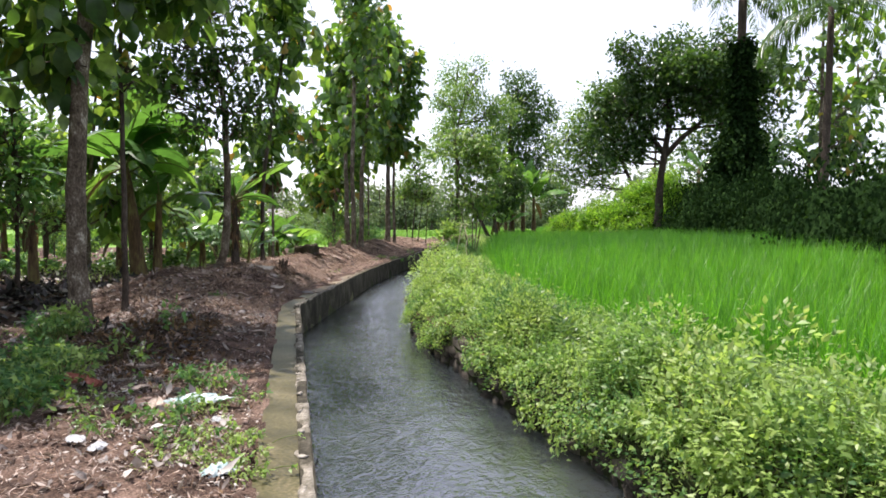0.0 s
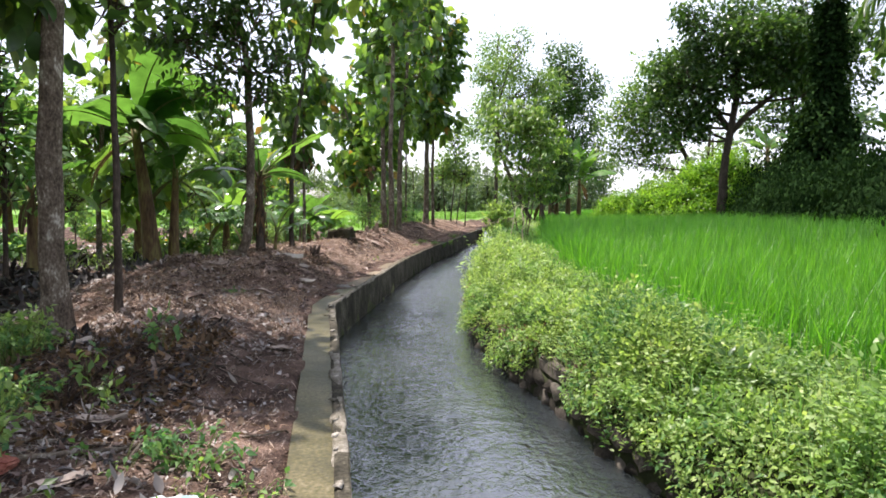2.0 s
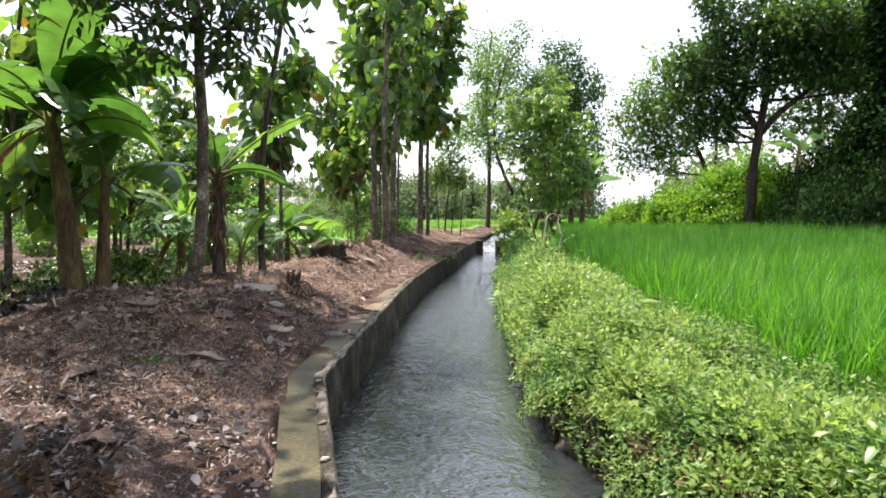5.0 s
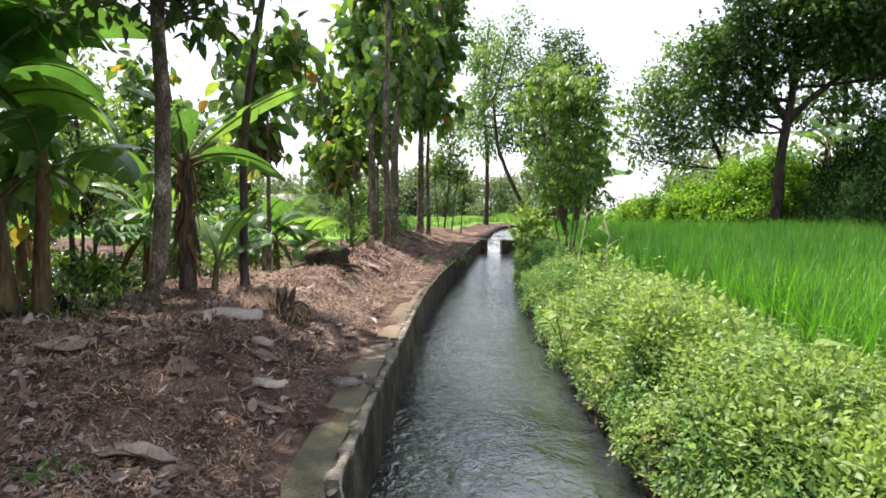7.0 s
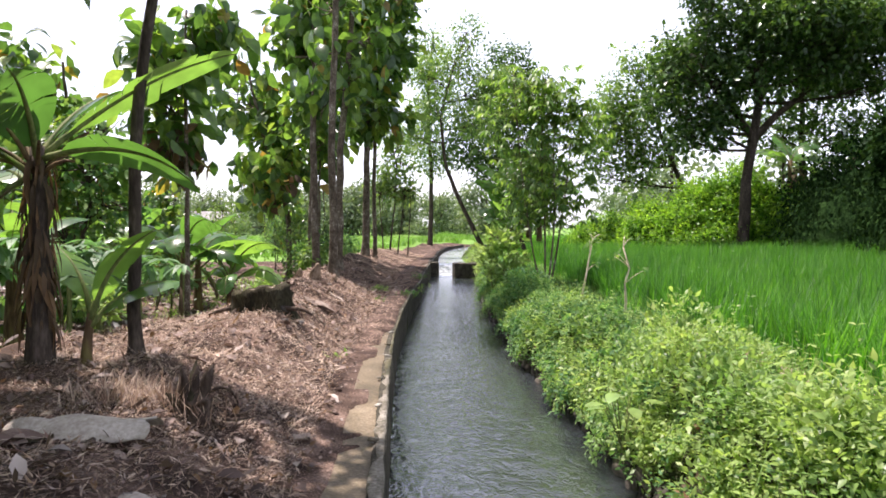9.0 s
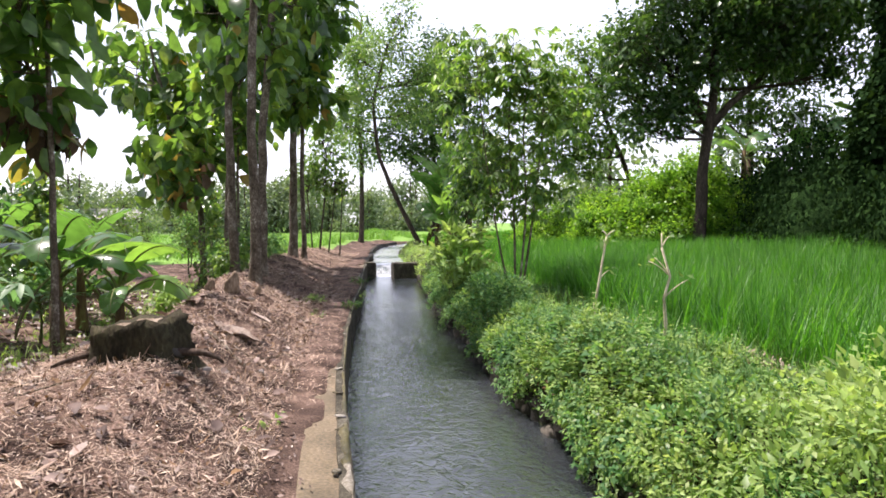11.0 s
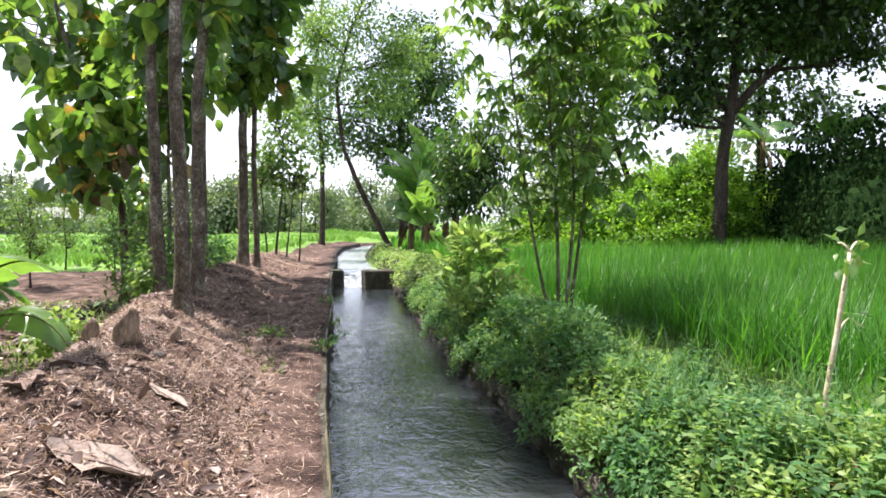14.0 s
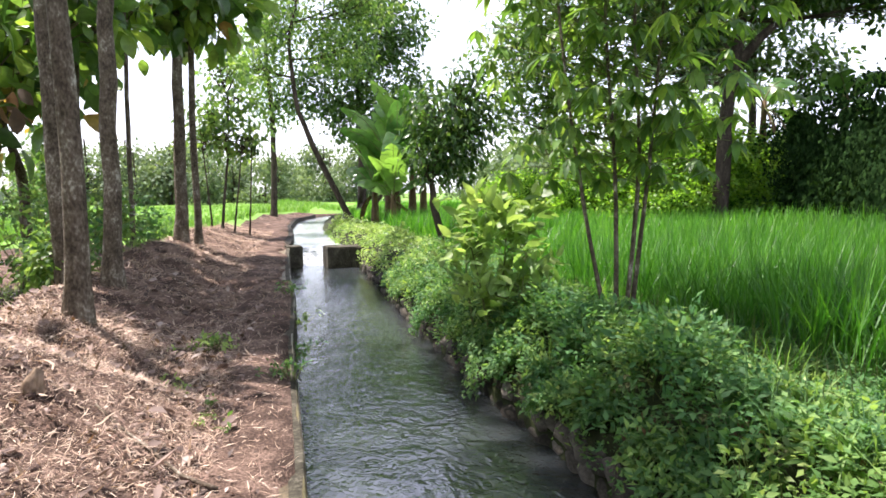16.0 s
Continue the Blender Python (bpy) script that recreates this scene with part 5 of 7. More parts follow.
for i in range(50):
    bx, by = (brng.uniform(-24, -8.5), brng.uniform(16, 46)) if i < 38 else (brng.uniform(-14, -8), brng.uniform(29, 46))
    if bx > left_x(by) - 3.6:
        bx = left_x(by) - 4.2
    if abs(bx + 2.7 + 0.277 * (by - 14.8)) < 1.3:
        bx -= 2.6
    bush(bx, by, brng.uniform(0.4, 0.9), brng.uniform(0.6, 1.5) * (0.6 if by < 30 else 1.0), 300 + i, [M_TEAK, M_DEEPWEED, M_DARKLEAF][i % 3], "leafy green undergrowth bush beneath the trees", 130, 0.2)
for i, (bx, by, br_, bh_, bm_) in enumerate([(-4.3, 29.0, 0.4, 0.8, M_LIGHTLEAF), (-4.6, 30.6, 0.6, 1.5, M_DEEPWEED), (-4.0, 31.6, 0.45, 1.1, M_LIGHTLEAF), (-5.2, 26.6, 0.35, 0.6, M_WEED), (-3.9, 33.0, 0.6, 1.3, M_DEEPWEED), (-5.2, 31.8, 0.8, 2.0, M_LIGHTLEAF), (-3.6, 36.5, 0.5, 1.0, M_DEEPWEED)]):
    bush(bx, by, br_, bh_, 380 + i, bm_, "young leafy shrub between the teak trunks", 110, 0.14)
teak(at(-4.35, 31.2), 9.0, 0.045, 3.6, 1.6, 25, (0.2, 0.1), 60, 5, 0.46)
teak(at(-3.75, 32.6), 9.5, 0.05, 4.2, 1.7, 26, (0.1, 0.1), 60, 5, 0.46)

# ---- paddy ----


def rice(name, label, xs, ys, blades, h, w, seed, shape="ovate", mat=M_RICE):
    rng = np.random.default_rng(seed)
    n = len(xs)
    zs = ground_z(xs, ys)
    tall = 1 + 0.35 * lerp_noise(xs, ys, 1.6, seed)
    P = np.repeat(np.stack([xs, ys, zs], 1), blades, 0)
    m = len(P)
    P[:, :2] += rng.standard_normal((m, 2)) * 0.035
    a = rng.uniform(0, 6.28, m)
    t = np.abs(rng.normal(0.22, 0.15, m))
    D = np.stack([np.cos(a) * t + 0.05, np.sin(a) * t, np.ones(m)], 1)
    N = np.stack([-np.cos(a), -np.sin(a), np.full(m, 0.25)], 1)
    L = h * rng.uniform(0.7, 1.15, m) * np.repeat(tall, blades)
    V, F = leaf_arrays(P, D, N, L, w * rng.uniform(0.7, 1.3, m), shape, 0.2, rng.uniform(-0.05, 0.5, m))
    tagged(link_mesh(name, V, F, mat), label, "rice", kind="stuff")


def hedge_x(y):
    return np.interp(y, [0, 5, 10, 15, 22, 28, 32, 36, 40, 46, 60], [7.4, 7.6, 8.0, 8.5, 9.3, 9.8, 10.4, 8.8, 7.6, 8.5, 10.0])


def field(y0, y1, gap, seed):
    rng = np.random.default_rng(seed)
    ys, xs = np.mgrid[y0:y1:gap, -1:11:gap]
    xs, ys = xs.ravel() + rng.uniform(-0.35, 0.35, xs.size) * gap, ys.ravel() + rng.uniform(-0.35, 0.35, xs.size) * gap
    e = xs - right_x(ys)
    keep = (e > 1.75 + 0.2 * lerp_noise(ys, ys * 0, 0.8, 3)) & (xs < hedge_x(ys) + 0.3)
    return xs[keep], ys[keep]


RL, RD = "dense bright green young rice", "taller deep green rice of the next plot"
rice("rice", RL, *field(3.0, 11.0, 0.17, 201), 13, 0.74, 0.012, 201)
px_, py_ = field(11.0, 28.0, 0.18, 205)
deep = smooth(11.5, 19.0, py_ + 3.0 * lerp_noise(px_, py_, 2.2, 12)) * 0.85 > np.random.default_rng(206).random(len(px_))
rice("rice", RL, px_[~deep], py_[~deep], 13, 0.74, 0.014, 205, "thin")
rice("rice", RD, px_[deep], py_[deep], 14, 0.8, 0.014, 207, "ovate", M_DEEPRICE)
rice("rice", RL, *field(28.0, 44.0, 0.38, 202), 10, 0.74, 0.022, 202, "thin")
rice("rice", RD, *field(28.0, 44.0, 0.38, 208), 10, 0.74, 0.022, 208, "thin", M_DEEPRICE)
rf = np.random.default_rng(203)
fx, fy = rf.uniform(2, 14, 4000), rf.uniform(44, 85, 4000)
kk = (fx - right_x(fy) > 1.5) & (fx < 8 + (fy - 44) * 0.35)
rice("rice", RL, fx[kk], fy[kk], 7, 0.6, 0.055, 203, "thin")
fx, fy = rf.uniform(-48, 9, 12000), rf.uniform(47, 100, 12000)
kk = (fx < left_x(np.minimum(fy, 66)) - 2.2 + np.maximum(fy - 66, 0) * 0.8)
rice("rice", "far bright green rice field", fx[kk], fy[kk], 5, 0.5, 0.07, 204, "thin", M_FARRICE)

# ---- distance ----
far_kinds = []
for i in range(4):
    r_ = np.random.default_rng(400 + i)
    bl = [(r_.uniform(-2, 2), r_.uniform(-2, 2), r_.uniform(0.7, 6.4), r_.uniform(1.4, 2.4), r_.uniform(1.4, 2.4), r_.uniform(1.1, 1.9)) for _ in range(8)]
    far_kinds.append(tree("far_tree", "green tree of the distant treeline, haze painted into its leaves", (-20 + i * 9, 112, -0.2), [(0, 0, 0), (0.2, 0, 3), (0, 0, 7)], 0.2, bl, 280, 6, 0.5, 0.32, M_HAZELEAF, M_DARKBARK, 410 + i, "thin", spread=0.45, group="distant treeline"))
frng = np.random.default_rng(9)
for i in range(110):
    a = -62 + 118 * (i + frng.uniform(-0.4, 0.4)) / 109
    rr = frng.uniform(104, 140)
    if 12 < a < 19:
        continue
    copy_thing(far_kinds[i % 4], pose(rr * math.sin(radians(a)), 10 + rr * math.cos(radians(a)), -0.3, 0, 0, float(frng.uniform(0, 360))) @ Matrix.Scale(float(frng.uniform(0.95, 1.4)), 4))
for fx_, fy_ in [(20, 60), (17, 52), (22, 48)]:
    copy_thing(far_kinds[int(frng.integers(0, 4))], pose(fx_, fy_, 0.2, 0, 0, float(frng.uniform(0, 360))))



def house(x, y, w, d, h, yaw):
    """A small far-off farmhouse with a gabled roof."""
    root = empty("farmhouse", (x, y, -0.3), "low pale farmhouse with a grey gabled roof beyond the field", "house")
    root.rotation_euler = (0, 0, yaw)

    def box(name, x0, x1, y0, y1, z0, z1, mat, parent):
        V = [(x0, y0, z0), (x1, y0, z0), (x1, y1, z0), (x0, y1, z0), (x0, y0, z1), (x1, y0, z1), (x1, y1, z1), (x0, y1, z1)]
        F = [(3, 2, 1, 0), (4, 5, 6, 7), (0, 1, 5, 4), (1, 2, 6, 5), (2, 3, 7, 6), (3, 0, 4, 7)]
        return link_mesh(name, V, F, mat, parent)
    box("wall", -w / 2, w / 2, -d / 2, d / 2, 0, h, M_PLASTER, root)
    o = 0.6
    V = [(-w / 2 - o, -d / 2 - o, h - 0.1), (w / 2 + o, -d / 2 - o, h - 0.1), (w / 2 + o, 0, h + 1.5), (-w / 2 - o, 0, h + 1.5), (-w / 2 - o, d / 2 + o, h - 0.1), (w / 2 + o, d / 2 + o, h - 0.1)]
    V += [(p[0], p[1], p[2] - 0.12) for p in V]
    F = [(0, 1, 2, 3), (3, 2, 5, 4), (7, 6, 9, 8), (8, 9, 10, 11), (1, 0, 6, 7), (4, 5, 11, 10), (0, 3, 9, 6), (3, 4, 10, 9), (2, 1, 7, 8), (5, 2, 8, 11)]
    link_mesh("roof", V, F, M_ROOF, root)
    box("door", -0.5, 0.5, -d / 2 - 0.05, -d / 2 + 0.02, 0, 2.0, M_DARKBARK, root)
    for wx in (-w * 0.3, w * 0.3):
        win = box("window", wx - 0.6, wx + 0.6, -d / 2 - 0.06, -d / 2 + 0.02, 0.9, 2.0, M_PALESTEM, root)
        box("pane", wx - 0.5, wx + 0.5, -d / 2 - 0.075, -d / 2 - 0.055, 1.0, 1.9, M_DARKBARK, win)


house(-35.5, 128.0, 12.0, 7.0, 2.6, 0.25)

# ---- weedy bank ----


def low_side(e, y):
    """The weeds stand tall by the water and low beside the rice."""
    return (1 - (0.4 + 0.28 * smooth(13, 20, y)) * smooth(0.35, 1.3, e)) * (1 - 0.15 * smooth(15, 19, y))


def lump(x, y):
    """Where the weeds swell into mounds and where they sink."""
    return 0.58 + 0.82 * smooth(-0.24, 0.24, lerp_noise(x, y, 0.9, 77))


def weeds(name, label, y0, y1, n, mat, seed, leaf, h0, h1, e0=-0.12, e1=1.85, shape="ovate", wide=0.55, clump=0.5):
    rng = np.random.default_rng(seed)
    y = rng.uniform(y0, y1, n)
    e = rng.uniform(e0, e1, n)
    bare = (y > 8.1) & (y < 9.0) & (e < 0.14)
    keep = ~bare & (rng.random(n) < np.clip(0.62 + 1.3 * lerp_noise(e * 2 + y, y, clump, seed), 0.12, 1))
    y, e = y[keep], e[keep]
    x = right_x(y) + e
    mound = 0.55 + 1.25 * lerp_noise(x, y, 0.8, 31) + 0.95 * lerp_noise(x, y, 0.24, 32)
    hh = (h0 + (h1 - h0) * np.clip(mound, 0, 1.3)) * (0.55 + 0.45 * smooth(-0.1, 0.3, e)) * low_side(e, y) * lump(x, y)
    g = np.where(e < 0.0, -0.16, ground_z(np.maximum(x, right_x(y) + 0.01), y))
    f = rng.random(len(y)) ** 0.33
    over = np.where(e < 0.12, -0.28 * rng.random(len(y)), 0)
    z = g + hh * f + over
    a = rng.uniform(0, 6.28, len(y))
    D = np.stack([np.cos(a) - 0.25 * (e < 0.25), np.sin(a) - 0.1, rng.uniform(-0.5, 0.9, len(y))], 1)
    N = np.stack([rng.normal(0, 1.0, len(y)), rng.normal(0, 1.0, len(y)), np.ones(len(y))], 1)
    L = leaf * rng.uniform(0.55, 1.35, len(y))
    V, F = leaf_arrays(np.stack([x, y, z], 1), D, N, L, L * wide, shape, 0.22, 0.25)
    tagged(link_mesh(name, V, F, mat), label, "weeds", kind="stuff")
    return x, y, g, hh


WL = "dense low bright green weeds overhanging the canal"
weeds("bank_weeds", WL, 3.0, 12.0, 27000, M_WEED, 501, 0.046, 0.08, 0.28)
weeds("bank_weeds", WL, 12.0, 18.0, 19000, M_WEED, 508, 0.05, 0.08, 0.28, shape="thin")
weeds("bank_weeds", "dark lush weeds and herbs on the shaded bank", 16.4, 29.0, 26000, M_DEEPWEED, 502, 0.05, 0.1, 0.3, shape="thin")
weeds("bank_weeds", "darker herbs in patches among the weeds", 3.0, 18.5, 16000, M_DEEPWEED, 509, 0.045, 0.1, 0.3, shape="thin", clump=1.6)
weeds("bank_weeds", "blue-green herbs on the bank's face above the water", 3.0, 18.0, 9000, M_DEEPWEED, 515, 0.05, 0.14, 0.34, -0.16, 0.3, "thin", 0.5, 0.8)
weeds("bank_weeds", "broad-leaved herbs among the weeds", 17.0, 30.0, 3500, M_DEEPWEED, 507, 0.06, 0.2, 0.4, 0.05, 1.9, "lance", 0.45, 0.7)
weeds("bank_weeds", WL, 29.0, 46.0, 34000, M_WEED, 504, 0.08, 0.3, 0.6, -0.1, 3.0, "thin")
weeds("bank_weeds", "taller soft weeds among the rest", 3.0, 20.0, 4500, M_LIGHTLEAF, 505, 0.08, 0.25, 0.45, 0.1, 1.9, "lance", 0.38, 0.9)
weeds("bank_weeds", WL, -6.0, 3.0, 12000, M_WEED, 506, 0.07, 0.16, 0.36)


def weed_clumps(label, y0, y1, n, mat, seed, leaf, h0, h1, r0, r1, density, e0=-0.08, e1=1.75, shape="ovate", wide=0.5, rise=0.3, shell=0.62):
    """Single weed plants: domes of small leaves with shaded gaps between one dome and the next."""
    rng = np.random.default_rng(seed)
    y = rng.uniform(y0, y1, n)
    e = e0 + (e1 - e0) * rng.random(n)
    big = np.clip(0.5 + 1.2 * lerp_noise(e + y, y, 1.3, seed), 0, 1)
    ok = ~((y > 8.0) & (y < 9.05) & (e < 0.3))
    y, e, big = y[ok], e[ok], big[ok]
    x = right_x(y) + e
    g = np.where(e < 0.05, -0.14, ground_z(np.maximum(x, right_x(y) + 0.02), y))
    r = r0 + (r1 - r0) * rng.random(len(y))
    h = (h0 + (h1 - h0) * (0.6 * big + 0.4 * rng.random(len(y)))) * (0.7 + 0.3 * smooth(0, 0.4, e)) * low_side(e, y) * lump(x, y)
    k = np.maximum((density * r * (r + 0.6 * h) * 10).astype(int), 14)
    idx = np.repeat(np.arange(len(y)), k)
    m = len(idx)
    d = unit(rng.standard_normal((m, 3)))
    low = np.where(e[idx] < 0.25, -0.55, -0.1)
    d[:, 2] = np.where(d[:, 2] < low, -d[:, 2], d[:, 2])
    q = shell + (1.06 - shell) * rng.random(m) ** 0.6
    C = np.stack([x, y, g + h * 0.45], 1)[idx]
    P = C + d * q[:, None] * np.stack([r, r, h * 0.6], 1)[idx]
    P[:, 2] = np.maximum(P[:, 2], -0.5)
    D = d * 0.8 + rng.standard_normal((m, 3)) * 0.5 + np.array([0, 0, rise])
    N = rng.standard_normal((m, 3)) * 0.45 + d * 0.4 + np.array([0, 0, 0.8])
    L = leaf * rng.uniform(0.6, 1.35, m)
    tagged(link_mesh("bank_weeds", *leaf_arrays(P, D, N, L, L * wide, shape, 0.22, 0.3), mat), label, "weeds", kind="stuff")


weed_clumps("tussocks of pale yellow-green small-leaved weed", 3.0, 13.0, 330, M_WEED, 541, 0.052, 0.2, 0.64, 0.12, 0.3, 100)
weed_clumps("tussocks of pale yellow-green small-leaved weed", 13.0, 17.6, 130, M_WEED, 542, 0.052, 0.22, 0.58, 0.12, 0.3, 100, shape="thin")
weed_clumps("dark green tussocks among the paler weeds", 3.0, 19.0, 95, M_DEEPWEED, 543, 0.042, 0.2, 0.52, 0.12, 0.28, 150)
weed_clumps("large rounded mounds of yellow-green weed", 3.2, 17.0, 46, M_WEED, 551, 0.06, 0.5, 0.85, 0.26, 0.45, 75, 0.0, 1.2)
weed_clumps("dark feathery tussocks behind the old coping", 7.6, 9.5, 44, M_DEEPWEED, 552, 0.05, 0.4, 0.66, 0.18, 0.34, 120, 0.05, 1.0, "lance", 0.3)
weed_clumps("dry brown dead weed at the water's edge", 9.0, 10.2, 10, M_BROWNLEAF, 553, 0.06, 0.2, 0.4, 0.1, 0.2, 110, -0.05, 0.15)
weed_clumps("lush green tussocks of herbs on the shaded bank", 16.6, 30.0, 250, M_DEEPWEED, 544, 0.06, 0.2, 0.6, 0.13, 0.34, 90)
weed_clumps("pale tussocks between the lush herbs", 18.0, 30.0, 150, M_WEED, 545, 0.05, 0.2, 0.55, 0.12, 0.26, 100, shape="thin")
weed_clumps("nettle-like herbs with broad toothed leaves", 17.0, 30.0, 130, M_DEEPWEED, 546, 0.075, 0.25, 0.62, 0.12, 0.26, 70, 0.0, 1.6, "lance", 0.5, 0.1, 0.4)
weed_clumps("nettle-like herbs with broad pale leaves", 4.0, 20.0, 70, M_LIGHTLEAF, 547, 0.085, 0.3, 0.6, 0.1, 0.2, 42, 0.1, 1.7, "lance", 0.45, 0.1, 0.4)
weed_clumps("pale yellow half-dry weed beside the paddy", 15.0, 20.5, 34, M_PALESTRAW, 555, 0.05, 0.25, 0.5, 0.12, 0.26, 90, 0.8, 1.7, "lance", 0.22)
weed_clumps("dry reddish stems and dead weed in the gaps", 4.0, 28.0, 90, M_BROWNLEAF, 548, 0.05, 0.1, 0.3, 0.08, 0.18, 90)


def overhang(y0, y1, n, mat, seed, leaf, label):
    """Trailing stems and leaves that hang from the bank's lip over the water, in uneven curtains."""
    rng = np.random.default_rng(seed)
    y = rng.uniform(y0, y1, n)
    reach = np.clip(0.55 + 1.5 * lerp_noise(y, y * 0, 0.55, 41) + 0.8 * lerp_noise(y, y * 0, 0.18, 42), 0.0, 1.15)
    reach = reach * np.where((y > 8.0) & (y < 9.05), 0.1, 1.0)
    keep = reach > 0.12
    y, reach = y[keep], reach[keep]
    m = len(y)
    f = rng.random(m)
    z = 0.12 - f * reach * 0.52 + rng.normal(0, 0.02, m)
    e = 0.12 - (0.10 + 0.22 * reach) * np.sin(np.clip(f * 1.9, 0, math.pi / 2)) + rng.normal(0, 0.035, m)
    P = np.stack([right_x(y) + e, y, np.maximum(z, -0.5)], 1)
    D = np.stack([rng.normal(-0.45, 0.6, m), rng.normal(0, 0.8, m), rng.normal(-0.35, 0.5, m)], 1)
    N = np.stack([rng.normal(-0.5, 0.5, m), rng.normal(0, 0.5, m), np.ones(m)], 1)
    L = leaf * rng.uniform(0.6, 1.4, m)
    V, F = leaf_arrays(P, D, N, L, L * 0.55, "ovate", 0.22, 0.3)
    tagged(link_mesh("overhanging_weeds", V, F, mat), label, "weeds", kind="stuff")


overhang(3.0, 18.5, 15000, M_WEED, 531, 0.042, "bright weeds trailing down over the canal's stone edge")
overhang(17.0, 31.0, 11000, M_DEEPWEED, 532, 0.055, "dark weeds trailing down over the canal's stone edge")
overhang(3.0, 31.0, 5000, M_DEEPWEED, 533, 0.05, "darker herbs hanging over the canal's stone edge")


def sprigs(name, label, y0, y1, n, mat, seed, leaf, h0, h1, e0=0.0, e1=1.75, pairs=5):
    """Upright or leaning sprigs: a thin stem with pairs of small leaves up it."""
    rng = np.random.default_rng(seed)
    y = rng.uniform(y0, y1, n)
    e = rng.uniform(e0, e1, n)
    x = right_x(y) + e
    g = ground_z(np.maximum(x, right_x(y) + 0.02), y)
    h = rng.uniform(h0, h1, n) * (0.6 + 0.4 * smooth(0.0, 0.4, e)) * low_side(e, y) * lump(x, y)
    a = rng.uniform(0, 6.28, n)
    tilt = np.stack([rng.normal(-0.15 * (e < 0.4), 0.28, n), rng.normal(0, 0.28, n), np.ones(n)], 1)
    base = np.stack([x, y, g], 1)
    out = [leaf_arrays(base, tilt, np.tile([[0.3, 1.0, 0]], (n, 1)), h, 0.006, "thin", 0.5, 0.05)]
    for k in range(pairs):
        f = 0.45 + 0.55 * (k + 1) / pairs
        P = base + unit(tilt) * (h * f)[:, None]
        for s in (0, math.pi):
            b_ = a + k * 1.57 + s
            D = np.stack([np.cos(b_), np.sin(b_), np.full(n, 0.15 + 0.5 * k / pairs)], 1)
            L = leaf * rng.uniform(0.7, 1.25, n) * (1.15 - 0.5 * k / pairs)
            out.append(leaf_arrays(P, D, np.tile([[0, 0, 1.0]], (n, 1)) + rng.normal(0, 0.25, (n, 3)), L, L * 0.5, "ovate", 0.25, 0.3))
    tagged(link_mesh(name, *merge(out), mat), label, "weeds", kind="stuff")


sprigs("weed_sprigs", "fine upright sprigs of bright small-leaved weed", 3.0, 12.0, 1500, M_WEED, 521, 0.055, 0.28, 0.5)
sprigs("weed_sprigs", "fine upright sprigs of bright small-leaved weed", 12.0, 20.0, 1200, M_WEED, 522, 0.055, 0.28, 0.5)
sprigs("weed_sprigs", "lush green herb sprigs on the shaded bank", 18.5, 29.0, 1500, M_DEEPWEED, 523, 0.075, 0.3, 0.56)
sprigs("weed_sprigs", "tall loose sprigs standing out of the weeds", 3.5, 20.0, 420, M_WEED, 525, 0.06, 0.5, 0.82, pairs=7)
sprigs("weed_sprigs", "pale herb sprigs on the shaded bank", 18.5, 29.0, 600, M_DEEPWEED, 524, 0.085, 0.3, 0.6)


def weed_stems():
    rng = np.random.default_rng(510)
    y = rng.uniform(3, 30, 3600)
    e = rng.uniform(-0.05, 2.0, 3600)
    x = right_x(y) + e
    g = np.where(e < 0.02, -0.2, ground_z(x, y))
    P = np.stack([x, y, g], 1)
    D = np.stack([rng.normal(0, 0.35, 3600), rng.normal(0, 0.35, 3600), np.ones(3600)], 1)
    V, F = leaf_arrays(P, D, np.tile([[0.3, 1.0, 0]], (3600, 1)), rng.uniform(0.15, 0.42, 3600), 0.007, "lance", 0.6, 0.1)
    tagged(link_mesh("weed_stems", V, F, M_GREENSTEM), "thin green and brown weed stems", "weeds", kind="stuff")


weed_stems()


def grass_tufts(name, label, pts, n, h, w, mat, seed, spread=0.1):
    rng = np.random.default_rng(seed)
    P = np.repeat(np.array(pts, float), n, 0)
    m = len(P)
    P[:, :2] += rng.normal(0, spread, (m, 2))
    a = rng.uniform(0, 6.28, m)
    t = rng.uniform(0.1, 0.8, m)
    D = np.stack([np.cos(a) * t, np.sin(a) * t, np.ones(m)], 1)
    N = np.stack([-np.cos(a), -np.sin(a), np.full(m, 0.25)], 1)
    V, F = leaf_arrays(P, D, N, h * rng.uniform(0.5, 1.2, m), w, "lance", 0.2, rng.uniform(0, 0.6, m))
    return tagged(link_mesh(name, V, F, mat), label, "grass", kind="stuff")


# ---- right-hand stone footing ----
srng = np.random.default_rng(600)
footing = empty("stone_footing", (0, 0, 0), "half-buried river-stone footing under the weedy bank", "wall")
footing["kind"] = "structure"
stone_meshes = []
for i in range(6):
    V, F = rock_arrays((0.22, 0.28, 0.2), srng, 2, 0.16)
    ob = link_mesh("stone", V, F, M_STONE, footing, smooth=False)
    stone_meshes.append(ob.data)
    ob.location = (float(right_x(3.0 + i * 0.24)) + 0.06, 3.0 + i * 0.24, -0.42)
y = 4.5
while y < 36:
    for lv in (0, 1):
        ob = new("stone", stone_meshes[int(srng.integers(0, 6))])
        ob.parent = footing
        yy = y + 0.12 * lv
        ob.location = (float(right_x(yy)) + srng.uniform(0.03, 0.09), yy, -0.5 + 0.17 * lv + srng.uniform(-0.03, 0.03))
        ob.rotation_euler = tuple(srng.uniform(-0.5, 0.5, 3))
        s_ = srng.uniform(0.75, 1.15)
        ob.scale = (s_, s_, s_)
    y += srng.uniform(0.17, 0.26)

